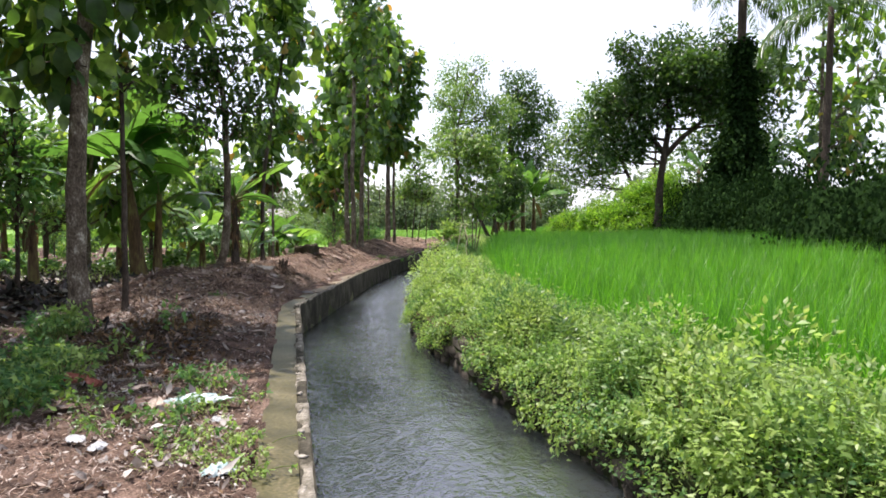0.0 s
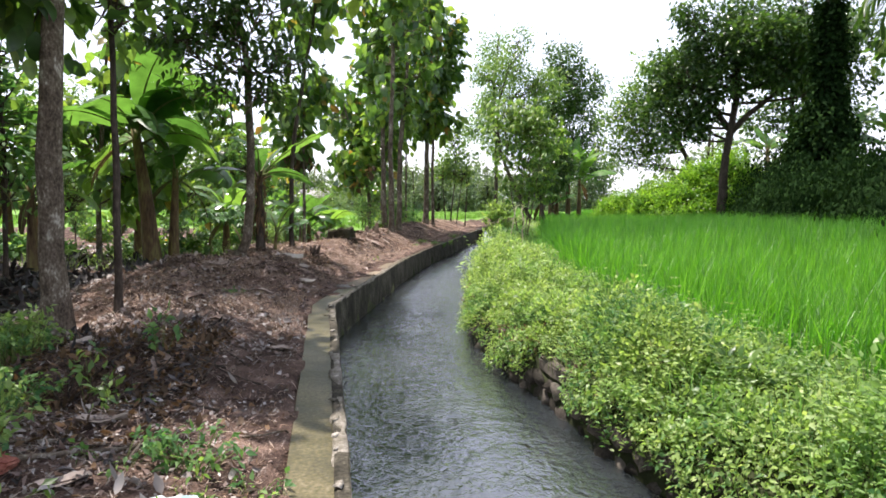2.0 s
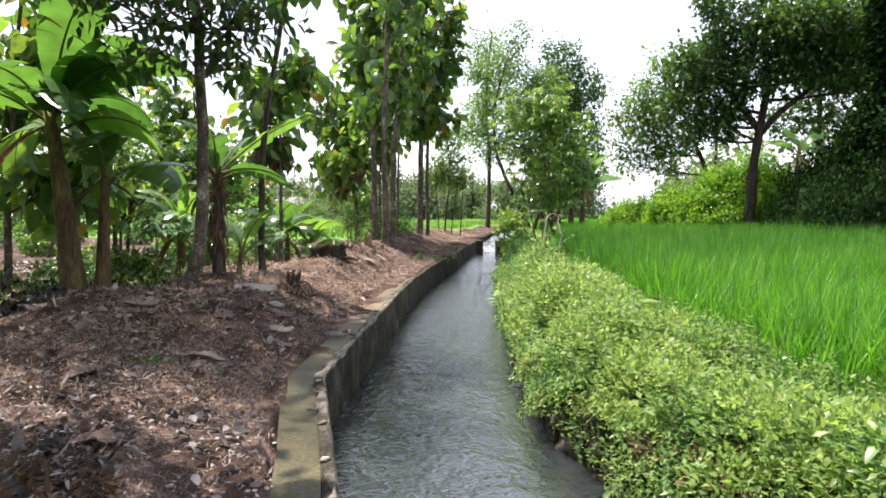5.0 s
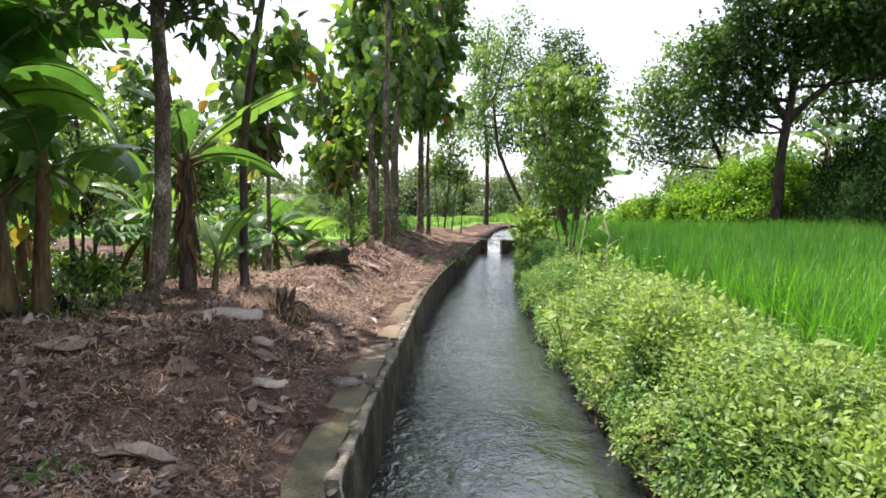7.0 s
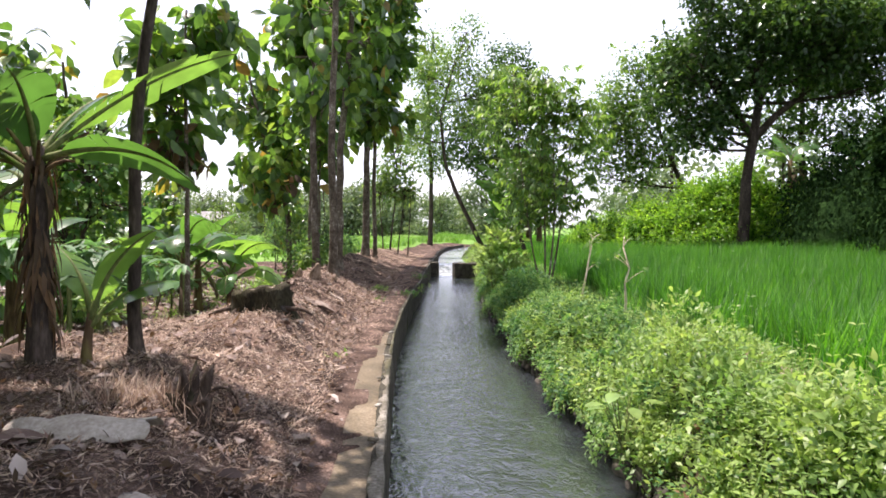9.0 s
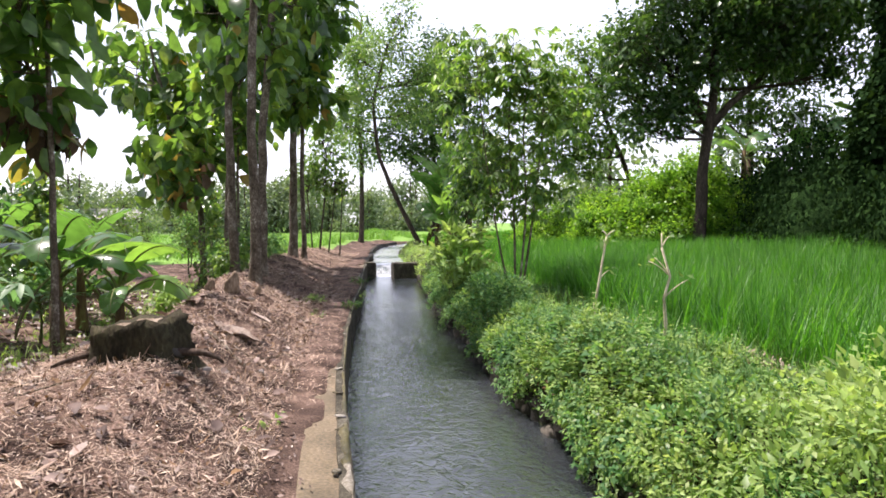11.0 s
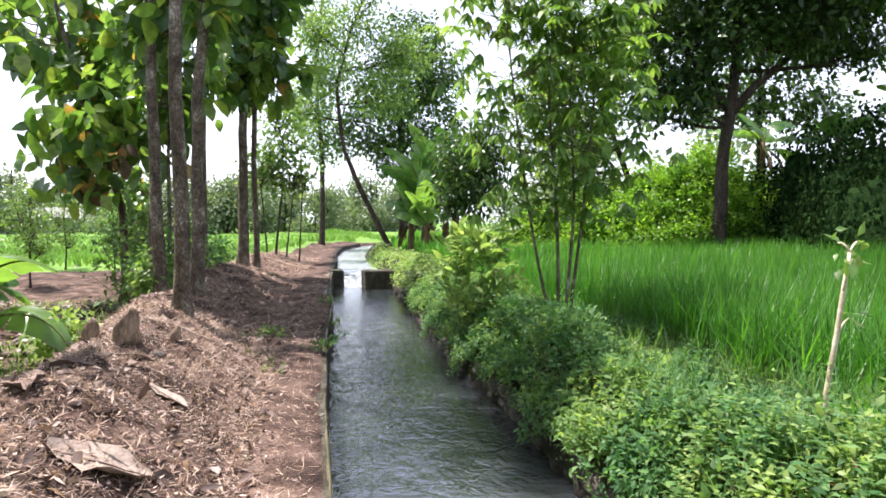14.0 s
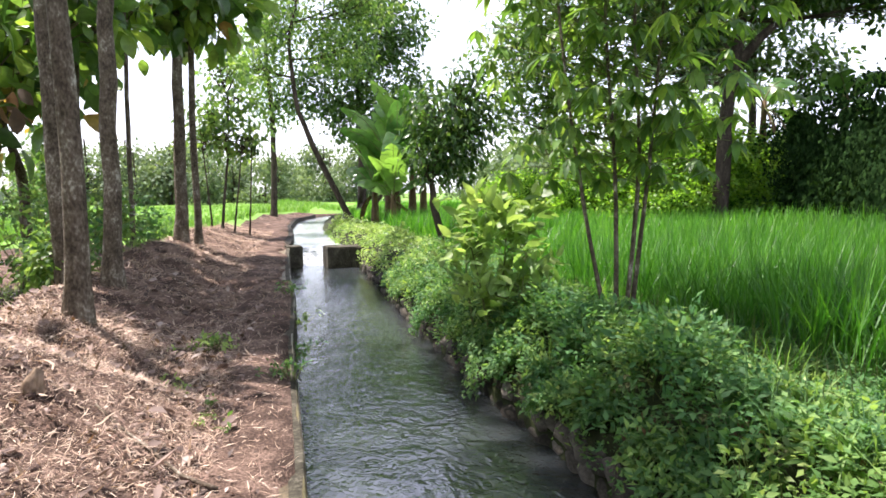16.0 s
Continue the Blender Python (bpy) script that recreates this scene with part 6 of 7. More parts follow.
# ---- old coping on the right-hand footing ----
for cy0, cy1 in ((8.15, 8.95),):
    bm = bmesh.new()
    bmesh.ops.create_cube(bm, size=1.0)
    bmesh.ops.scale(bm, vec=(0.2, cy1 - cy0, 0.13), verts=bm.verts)
    bmesh.ops.bevel(bm, geom=list(bm.edges), offset=0.02, segments=2, affect='EDGES')
    bmesh.ops.subdivide_edges(bm, edges=[e for e in bm.edges if e.calc_length() > 0.15], cuts=3, use_grid_fill=True)
    for v in bm.verts:
        v.co += Vector(srng.normal(0, 0.005, 3))
    me = bpy.data.meshes.new("coping")
    bm.to_mesh(me)
    bm.free()
    me.materials.append(M_STONE)
    cp = new("coping", me)
    cp.parent = footing
    cm = (cy0 + cy1) / 2
    cp.location = (float(right_x(cm)) + 0.09, cm, -0.16)
    cp.rotation_euler = (0, 0, -math.atan(float(right_x(cy1) - right_x(cy0)) / (cy1 - cy0)))

# ---- sluice ----


def block(name, label, x0, x1, y0, y1, z0, z1, mat, seed):
    bm = bmesh.new()
    bmesh.ops.create_cube(bm, size=1.0)
    bmesh.ops.scale(bm, vec=(x1 - x0, y1 - y0, z1 - z0), verts=bm.verts)
    bmesh.ops.bevel(bm, geom=list(bm.edges), offset=0.025, segments=2, affect='EDGES')
    bmesh.ops.subdivide_edges(bm, edges=[e for e in bm.edges if e.calc_length() > 0.2], cuts=4, use_grid_fill=True)
    r_ = np.random.default_rng(seed)
    for v in bm.verts:
        v.co += Vector(r_.normal(0, 0.006, 3)) + Vector(((x0 + x1) / 2, (y0 + y1) / 2, (z0 + z1) / 2))
    me = bpy.data.meshes.new(name)
    bm.to_mesh(me)
    bm.free()
    me.materials.append(mat)
    return tagged(new(name, me), label, "sluice pier", "sluice piers")


block("sluice_pier", "dark wet concrete sluice pier against the canal wall", -0.46, -0.03, 36.75, 37.35, -1.0, 0.05, M_WALL, 1)
block("sluice_pier", "squat dark concrete sluice pier by the weedy bank", 0.54, 1.5, 36.2, 37.0, -1.0, 0.04, M_WALL, 2)


# ---- loose cement chips along the broken wall top ----
rrng = np.random.default_rng(620)
rim_meshes = []
for i in range(8):
    V, F = rock_arrays((rrng.uniform(0.04, 0.075), rrng.uniform(0.06, 0.16), rrng.uniform(0.014, 0.026)), rrng, 1, 0.3)
    me = link_mesh("rim_chip", V, F, M_RIM, wall)
    rim_meshes.append(me.data)
    me.location = (float(left_x(3.0 + i * 0.5)) - 0.07, 3.0 + i * 0.5, 0.025)
y = 6.2
while y < 22:
    ob = new("rim_chip", rim_meshes[int(rrng.integers(0, 8))])
    ob.parent = wall
    ob.location = (float(left_x(y)) - 0.07 + rrng.uniform(-0.03, 0.02), y, 0.024)
    ob.rotation_euler = (rrng.uniform(-0.15, 0.15), rrng.uniform(-0.15, 0.15), rrng.uniform(0, 3.1))
    y += rrng.uniform(0.25, 1.1)

# ---- litter on the left bank ----


def scatter_left(n, y0, y1, d0, d1, seed, power=1.0):
    rng = np.random.default_rng(seed)
    y = rng.uniform(y0, y1, n)
    d = d0 + (d1 - d0) * rng.random(n) ** power
    x = left_x(y) - d
    return x, y, ground_z(x, y), d, rng


def straw(name, label, n, y0, y1, d0, d1, seed, L, w, mat, power=1.0, clump=0.0, curl=0.3):
    x, y, z, d, rng = scatter_left(n, y0, y1, d0, d1, seed, power)
    if clump:
        keep = rng.random(n) < np.clip(0.6 + clump * lerp_noise(x, y, 1.1, seed), 0.05, 1)
        x, y, z = x[keep], y[keep], z[keep]
    m = len(x)
    a = rng.uniform(0, 6.28, m)
    D = np.stack([np.cos(a), np.sin(a), rng.normal(0.08, 0.22, m)], 1)
    N = np.tile([[0, 0, 1.0]], (m, 1)) + rng.normal(0, 0.3, (m, 3))
    V, F = leaf_arrays(np.stack([x, y, z + 0.012 + np.abs(rng.normal(0, 0.012, m))], 1), D, N, L * rng.uniform(0.4, 1.4, m), w * rng.uniform(0.6, 1.5, m), "thin" if w < 0.03 else "broad", 0.3 + curl * 0.6, rng.normal(0.1, curl, m))
    return tagged(link_mesh(name, V, F, mat), label, "litter", kind="stuff")


straw("straw_litter", "matted dry reddish-brown grass straw", 105000, 10.0, 26.0, 0.5, 2.9, 701, 0.068, 0.0042, M_STRAW, 1.0, 1.1)
straw("leaf_litter", "fine brown crumbs of earth and leaf in the straw", 16000, 10.5, 27.0, 0.36, 3.0, 717, 0.03, 0.02, M_DRYLEAF, 1.0, 1.0, 0.5)
straw("straw_litter", "pale bleached dry grass straw", 70000, 14.0, 27.0, 0.55, 2.6, 718, 0.042, 0.0032, M_PALESTRAW, 1.0, 1.3)
straw("straw_litter", "dry straw trodden over the ledge", 2600, 18.5, 34.0, 0.1, 0.6, 708, 0.08, 0.006, M_STRAW)
straw("straw_litter", "thin dead grass on the path edge", 9000, 2.0, 11.5, 0.34, 3.2, 702, 0.07, 0.0045, M_STRAW, 1.0, 0.9)
straw("straw_litter", "dry straw on the farther bank", 34000, 25.5, 46.0, 0.75, 3.4, 703, 0.12, 0.009, M_STRAW)
straw("leaf_litter", "curled brown and grey fallen leaves", 13000, 1.5, 10.5, 0.5, 7.5, 704, 0.052, 0.028, M_DRYLEAF, 0.8, 2.0, 0.6)
straw("straw_litter", "matted grey-brown dead grass on the path", 60000, 2.0, 13.5, 0.4, 4.6, 721, 0.075, 0.0045, M_GREYSTRAW, 0.9, 0.9)
straw("leaf_litter", "curled brown and grey fallen leaves", 3000, 10.0, 15.0, 1.2, 9.0, 714, 0.075, 0.04, M_DRYLEAF, 0.8, 1.2, 0.55)
straw("leaf_litter", "dark rotting leaves heaped at the hollow", 5500, 5.8, 9.0, 1.1, 3.2, 719, 0.065, 0.036, M_BROWNLEAF, 1.0, 1.4, 0.7)
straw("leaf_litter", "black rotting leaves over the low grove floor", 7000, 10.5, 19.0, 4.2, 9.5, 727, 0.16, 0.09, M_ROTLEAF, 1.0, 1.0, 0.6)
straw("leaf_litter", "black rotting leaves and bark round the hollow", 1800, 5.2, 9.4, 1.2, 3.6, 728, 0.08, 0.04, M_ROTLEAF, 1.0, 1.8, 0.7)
straw("leaf_litter", "pale broken leaf pieces over the path", 1500, 3.0, 13.5, 0.5, 4.5, 722, 0.075, 0.042, M_GREYLEAF, 1.0, 1.8, 0.6)
straw("leaf_litter", "larger curled fallen teak leaves by the path", 150, 2.0, 11.0, 0.8, 6.5, 715, 0.12, 0.065, M_DRYLEAF, 0.8, 1.2, 0.55)
straw("leaf_litter", "small pale leaf crumbs on the path edge", 9000, 2.0, 11.5, 0.36, 3.0, 716, 0.035, 0.02, M_GREYLEAF, 0.9, 1.4, 0.5)
straw("leaf_litter", "curled brown and grey fallen leaves", 9000, 13.0, 34.0, 2.6, 11.0, 705, 0.17, 0.10, M_DRYLEAF, 0.7, 1.0)
straw("leaf_litter", "pale grey fallen leaves over the low grove floor", 9000, 8.0, 34.0, 3.6, 14.0, 709, 0.15, 0.085, M_GREYLEAF, 0.8, 1.1)
straw("leaf_litter", "scattered curled fallen leaves on the bank", 900, 11.0, 30.0, 0.4, 2.9, 706, 0.11, 0.055, M_DRYLEAF)
straw("leaf_litter", "small leaf crumbs on the wet ledge", 260, 3.0, 30.0, 0.12, 0.36, 707, 0.04, 0.015, M_DRYLEAF)


straw("straw_litter", "dark rotted stalks and twig ends in the litter", 26000, 2.0, 27.0, 0.42, 4.2, 723, 0.07, 0.005, M_BROWNLEAF, 1.0, 1.0, 0.4)
straw("leaf_litter", "dark broken leaves pressed into the path", 2600, 2.0, 26.0, 0.45, 4.4, 724, 0.06, 0.035, M_BROWNLEAF, 1.0, 1.6, 0.6)


straw("straw_litter", "coarse broken stalks and chips in the straw", 11000, 10.0, 26.0, 0.5, 3.0, 725, 0.085, 0.012, M_STRAW, 1.0, 1.2, 0.45)
straw("straw_litter", "coarse dark chips in the straw", 7000, 10.0, 26.0, 0.5, 3.0, 726, 0.075, 0.014, M_BROWNLEAF, 1.0, 1.2, 0.45)


def dead_leaf(x, y, L, W, yaw, seed, z=None):
    """One large dry curled leaf with a raised rim."""
    rng = np.random.default_rng(seed)
    n, m = 9, 7
    s = np.linspace(0, 1, n)
    w = W * 0.5 * np.sin(np.pi * np.clip(s * 0.94 + 0.04, 0, 1)) ** 0.7
    q = np.linspace(-1, 1, m)
    X = np.repeat((s * L - L / 2)[:, None], m, 1)
    Y = w[:, None] * q[None] * (1 + 0.12 * rng.standard_normal((n, m)))
    Z = 0.012 + W * 0.13 * q[None] ** 2 * (1 + 0.5 * np.sin(s * 7 + rng.uniform(0, 6)))[:, None] + 0.018 * L * np.sin(s * 5 + rng.uniform(0, 6))[:, None] + 0.012 * rng.standard_normal((n, m)) * L
    Z = Z - Z.min() + 0.004
    Z = Z + 0.85 * (ground_z(x + X * math.cos(yaw) - Y * math.sin(yaw), y + X * math.sin(yaw) + Y * math.cos(yaw)) - gz(x, y))
    V = np.stack([X, Y, Z], -1).reshape(-1, 3)
    a = np.arange(n - 1)[:, None] * m + np.arange(m - 1)[None]
    F = np.stack([a, a + 1, a + m + 1, a + m], -1).reshape(-1, 4)
    root = link_mesh("dry_leaf", V, F, M_DEADLEAF, smooth=True)
    root.location = (x, y, (gz(x, y) if z is None else z) + 0.01)
    root.rotation_euler = (0, 0, yaw)
    rib = tube_arrays(np.stack([s * L - L / 2, np.zeros(n), Z[:, m // 2] + 0.004], 1), np.linspace(0.006, 0.002, n), 5, 0, rng)
    link_mesh("midrib", *rib, M_DEADLEAF, root)
    return tagged(root, "large curled dry pale brown teak leaf on the ground", "dry leaf", "large fallen leaves")


M_DEADLEAF = rough_mat("pale_dead_leaf", [(0.3, (0.15, 0.105, 0.085)), (0.55, (0.27, 0.21, 0.165)), (0.8, (0.43, 0.36, 0.295))], 9, 50, 0.5, 0.75, rand=0.45)
for i, (x, y_, L, W, yaw) in enumerate([(-2.43, 8.46, 0.26, 0.17, 0.4), (-4.25, 13.8, 0.35, 0.16, 0.5), (-3.2, 21.5, 0.28, 0.16, -0.4), (-2.86, 6.13, 0.3, 0.14, 0.3),
                                           (-3.36, 13.0, 0.26, 0.14, 0.9), (-3.55, 11.2, 0.42, 0.22, 0.1), (-3.3, 11.1, 0.25, 0.1, 1.2), (-3.5, 22.1, 0.3, 0.2, 0.2), (-3.35, 20.2, 0.46, 0.3, 0.1), (-3.85, 21.6, 0.3, 0.2, 1.0),
                                           (-3.9, 20.9, 0.4, 0.24, 2.0), (-3.15, 12.3, 0.22, 0.12, 0.2), (-3.0, 15.0, 0.2, 0.1, 1.1), (-4.7, 12.6, 0.4, 0.22, 0.3), (-4.2, 10.6, 0.34, 0.2, 0.9), (-3.4, 9.4, 0.3, 0.16, 0.2),
                                           (-3.1, 7.4, 0.28, 0.16, 2.2), (-4.3, 8.2, 0.36, 0.2, 1.4), (-2.5, 5.2, 0.24, 0.12, 0.6), (-2.2, 4.9, 0.2, 0.1, 1.8), (-2.75, 4.6, 0.3, 0.12, 0.1), (-3.7, 12.2, 0.3, 0.18, 1.9), (-2.62, 13.6, 0.22, 0.14, 1.2),
                                           (-4.4, 23.3, 0.34, 0.22, 0.4), (-4.8, 22.4, 0.36, 0.22, 1.4), (-5.1, 23.6, 0.4, 0.24, 2.4), (-4.6, 21.4, 0.34, 0.2, 0.9)]):
    dead_leaf(x, y_, L, W, yaw, 720 + i)


M_SHEATH = rough_mat("bleached_leaf_sheath", [(0.3, (0.32, 0.275, 0.225)), (0.6, (0.48, 0.43, 0.36)), (0.8, (0.60, 0.55, 0.48))], 7, 50, 0.4, 0.8)


def sheath(x, y, L, W, yaw, seed):
    """A stiff bleached banana-stem sheath, curled like a gutter, with a ragged end."""
    rng = np.random.default_rng(seed)
    n, m = 12, 9
    u, q = np.linspace(0, 1, n), np.linspace(-1, 1, m)
    wide = W * 0.5 * (1 - 0.35 * u ** 2)
    X = (u[:, None] - 0.5) * L + 0.04 * L * rng.standard_normal((1, m)) * (u[:, None] > 0.9)
    Y = wide[:, None] * q[None] * (1 + 0.05 * rng.standard_normal((n, m)))
    Z = 0.02 + W * 0.2 * (1 - q[None] ** 2) + 0.012 * np.sin(u * 6)[:, None] + 0.003 * rng.standard_normal((n, m))
    V = np.stack([X + 0 * Y, Y, Z], -1).reshape(-1, 3)
    V = np.concatenate([V, V - np.array([0, 0, 0.008])])
    a = (np.arange(n - 1)[:, None] * m + np.arange(m - 1)[None])
    F = np.stack([a, a + m, a + m + 1, a + 1], -1).reshape(-1, 4)
    ob = link_mesh("leaf_sheath", V, np.concatenate([F, F[:, ::-1] + n * m]), M_SHEATH, smooth=True)
    ob.location = (x, y, gz(x, y) + 0.03)
    ob.rotation_euler = (0.05, -0.04, yaw)
    return tagged(ob, "stiff bleached piece of dry banana sheath on the bank", "dry leaf", "bleached sheaths on the bank")


sheath(-3.92, 14.0, 0.56, 0.32, -0.12, 1)
sheath(-4.35, 14.3, 0.36, 0.16, -0.2, 2)
sheath(-3.45, 13.25, 0.26, 0.13, -0.5, 3)
sheath(-3.25, 12.6, 0.3, 0.14, -0.1, 4)
M_CRUMB = rough_mat("earth_crumb", [(0.3, (0.06, 0.04, 0.032)), (0.55, (0.15, 0.105, 0.085)), (0.8, (0.30, 0.225, 0.185))], 8, 60, 0.6, 0.95, island=0.5)
M_GREYSTONE = rough_mat("grey_field_stone", [(0.3, (0.07, 0.062, 0.055)), (0.55, (0.16, 0.145, 0.13)), (0.8, (0.30, 0.28, 0.255))], 9, 60, 0.7, 0.85, rand=0.3)


def stump(name, label, x, y, r, h, seed, roots=6, top=0.7, mat=None):
    rng = np.random.default_rng(seed)
    root = empty(name, (x, y, gz(x, y) - 0.03), label, "tree stump")
    n = 7
    path = np.stack([np.linspace(0, r * 0.15, n), np.zeros(n), np.linspace(-0.1, h, n)], 1)
    rad = r * np.interp(np.arange(7), [0, 2, 6], [1.55, 1.1, top])
    V, F = tube_arrays(path, rad, 22, 0.15 if mat else 0.075, rng)
    a = np.arctan2(V[:, 1], V[:, 0])
    V[:, 2] += (0.3 * h * np.cos(a + 0.6) + rng.normal(0, 0.04 * h, len(V))) * (V[:, 2] > h * 0.7)
    V[:, :2] *= (1 + 0.12 * np.sin(a * 5 + seed))[:, None]
    link_mesh("body", V, F, mat or M_STUMP, root, smooth=False)
    for i in range(roots):
        b = i * 6.28 / roots + rng.uniform(-0.3, 0.3)
        L = r * rng.uniform(0.7, 1.7)
        p = bow((math.cos(b) * r * 0.8, math.sin(b) * r * 0.8, h * 0.3), (math.cos(b) * (r + L), math.sin(b) * (r + L), -0.03), 7, 0.04, (rng.normal(0, 0.08), rng.normal(0, 0.08), 0))
        link_mesh("root", *tube_arrays(p, np.linspace(r * 0.17, 0.01, 7), 7, 0.12, rng), M_STUMP, root)
    return root




def block_stump(x, y, seed):
    """A low rotten stump, sawn on the slant, with mossy dark sides and a curled root."""
    rng = np.random.default_rng(seed)
    root = empty("tree_stump", (x, y, gz(x, y) - 0.04), "low dark mossy stump sawn on a slant, beside a stone", "tree stump")
    n, k = 9, 26
    a = np.linspace(0, 2 * math.pi, k, endpoint=False)
    f = np.linspace(0, 1, n)
    flute = 1 + 0.10 * np.sin(a * 5 + 0.7) + 0.06 * np.sin(a * 9 + 2)
    rad = np.interp(f, [0, 0.25, 1], [1.3, 1.06, 0.95])
    R = rad[:, None] * flute[None] * (1 + 0.035 * rng.standard_normal((n, k)))
    X, Y = 0.33 * R * np.cos(a), 0.26 * R * np.sin(a)
    top = 0.27 + 0.14 * X
    Z = -0.08 + f[:, None] * (top + 0.08 + 0.02 * rng.standard_normal((n, k)) * f[:, None])
    V = np.concatenate([np.stack([X, Y, Z], -1).reshape(-1, 3), np.stack([X[-1] * 0.55, Y[-1] * 0.55, 0.262 + 0.14 * X[-1] * 0.55 + 0.012 * rng.standard_normal(k)], -1), [[0, 0, 0.262]]])
    i = np.arange(n)[:, None] * k
    j = np.arange(k)[None]
    q = np.stack([i + j, i + (j + 1) % k, i + k + (j + 1) % k, i + k + j], -1).reshape(-1, 4)
    F = np.concatenate([q[:, [0, 1, 2]], q[:, [0, 2, 3]], np.stack([n * k + j[0], n * k + (j[0] + 1) % k, np.full(k, n * k + k)], 1)])
    cut = np.zeros(len(F), int)
    cut[-k:] = 1
    link_mesh("body", V, F, [M_MOSSY, M_CUTWOOD], root, midx=cut)
    for b, L in ((-0.3, 0.34), (0.5, 0.22), (2.4, 0.3), (3.3, 0.26), (4.3, 0.3), (5.3, 0.2)):
        p = bow((math.cos(b) * 0.22, math.sin(b) * 0.18, 0.05), (math.cos(b) * (0.3 + L), math.sin(b) * (0.24 + L), -0.02), 7, 0.03, (rng.normal(0, 0.06), rng.normal(0, 0.06), 0))
        link_mesh("root", *tube_arrays(p, np.linspace(0.036, 0.01, 7), 7, 0.12, rng), M_STUMP, root)


M_MOSSY = rough_mat("mossy_rotten_wood", [(0.25, (0.014, 0.012, 0.008)), (0.5, (0.034, 0.029, 0.018)), (0.7, (0.06, 0.056, 0.03)), (0.85, (0.13, 0.10, 0.075))], 7, 40, 1.0, 0.95, stretch=(1, 1, 0.45), dist=0.04)
M_CUTWOOD = rough_mat("weathered_cut_wood", [(0.3, (0.10, 0.075, 0.05)), (0.6, (0.22, 0.175, 0.13)), (0.8, (0.34, 0.29, 0.23))], 9, 50, 0.7, 0.9)
block_stump(-3.84, 18.1, 731)
for i, (x, y_, s_) in enumerate([(-3.62, 18.08, 0.17), (-3.42, 18.3, 0.09), (-4.25, 18.1, 0.08), (-3.3, 18.7, 0.06), (-3.5, 17.7, 0.06), (-3.05, 19.2, 0.05), (-3.38, 22.4, 0.08)]):
    V, F = rock_arrays((s_ * 1.3, s_, s_ * 0.7), np.random.default_rng(735 + i), 2, 0.16)
    ob = tagged(link_mesh("loose_stone", V, F, M_GREYSTONE), "loose grey stone lying in the straw", "stone", "loose stones on the bank")
    ob.location = (x, y_, gz(x, y_) + s_ * 0.2)
V, F = rock_arrays((0.25, 0.17, 0.07), np.random.default_rng(745), 2, 0.12)
ob = tagged(link_mesh("loose_stone", V, F, M_GREYSTONE), "flat grey stone slab lying on the ledge", "stone", "loose stones on the bank")
ob.location, ob.rotation_euler = (-2.8, 13.3, 0.02), (0.05, 0.03, 0.5)


def splinter_stump(x, y, h, seed):
    """A rotted root stump: a bundle of broken, leaning splinters over knotted roots."""
    rng = np.random.default_rng(seed)
    root = empty("tree_stump", (x, y, gz(x, y) - 0.03), "dark splintered root stump with tangled roots on the bank", "tree stump")
    V, F = tube_arrays(np.array([(0, 0, -0.1), (0.01, 0, 0.05), (0.03, 0, 0.14), (0.02, 0.01, 0.2)]), [0.15, 0.115, 0.1, 0.07], 14, 0.16, rng)
    link_mesh("body", V, F, M_STUMP, root)
    for k in range(9):
        a = k * 0.7 + rng.uniform(-0.2, 0.2)
        b = np.array([math.cos(a) * 0.07, math.sin(a) * 0.06, 0.05])
        tip = b + np.array([rng.normal(0, 0.05), rng.normal(0, 0.04), h * rng.uniform(0.35, 1.0)])
        link_mesh("splinter", *tube_arrays(bow(b, tip, 5, 0, rng.normal(0, 0.015, 3)), [0.045, 0.04, 0.034, 0.024, 0.006], 7, 0.2, rng), M_MOSSY if k % 2 else M_STUMP, root)
    for k in range(10):
        a = k * 0.63 + rng.uniform(-0.3, 0.3)
        L = rng.uniform(0.14, 0.34)
        p = bow((math.cos(a) * 0.08, math.sin(a) * 0.08, rng.uniform(0.05, 0.16)), (math.cos(a) * (0.1 + L), math.sin(a) * (0.1 + L), rng.uniform(-0.03, 0.03)), 7, rng.uniform(0.0, 0.07), rng.normal(0, 0.05, 3))
        link_mesh("root", *tube_arrays(p, np.linspace(0.02, 0.005, 7), 6, 0.15, rng), M_STUMP, root)


splinter_stump(-3.66, 14.75, 0.34, 732)
grass_tufts("dead_clump", "shaggy dead grass round the root stump", [(-3.72 - 0.13 * k, 14.72, gz(-3.72 - 0.13 * k, 14.72)) for k in range(-1, 5)], 80, 0.24, 0.005, M_STRAW, 734, 0.1)


def shard(x, y, w, h, yaw, seed):
    """A broken slab of an old stump standing on end in the straw."""
    rng = np.random.default_rng(seed)
    V, F = rock_arrays((w, w * 0.42, h * 1.3), rng, 3, 0.05)
    f = V[:, 2] / (h * 1.3) + 0.5
    V[:, 0] = V[:, 0] * (1.15 - 0.75 * f) + 0.05 * w * np.sin(f * 9)
    V[:, 1] *= 1.2 - 0.5 * f
    V[:, 2] += 0.12 * h * lerp_noise(V[:, 0] * 9, V[:, 1] * 9, 0.5, seed) * f
    ob = tagged(link_mesh("stump_shard", V, F, M_SHARD), "pale brown broken stump slab standing in the straw", "tree stump", "broken stump slabs")
    ob.location, ob.rotation_euler = (x, y, gz(x, y) + h * 0.42), (0.12, 0.15, yaw)


M_SHARD = rough_mat("dry_brown_stump_wood", [(0.3, (0.10, 0.07, 0.05)), (0.55, (0.24, 0.175, 0.12)), (0.8, (0.40, 0.31, 0.23))], 8, 50, 0.9, 0.95, stretch=(1, 1, 0.4), dist=0.03)
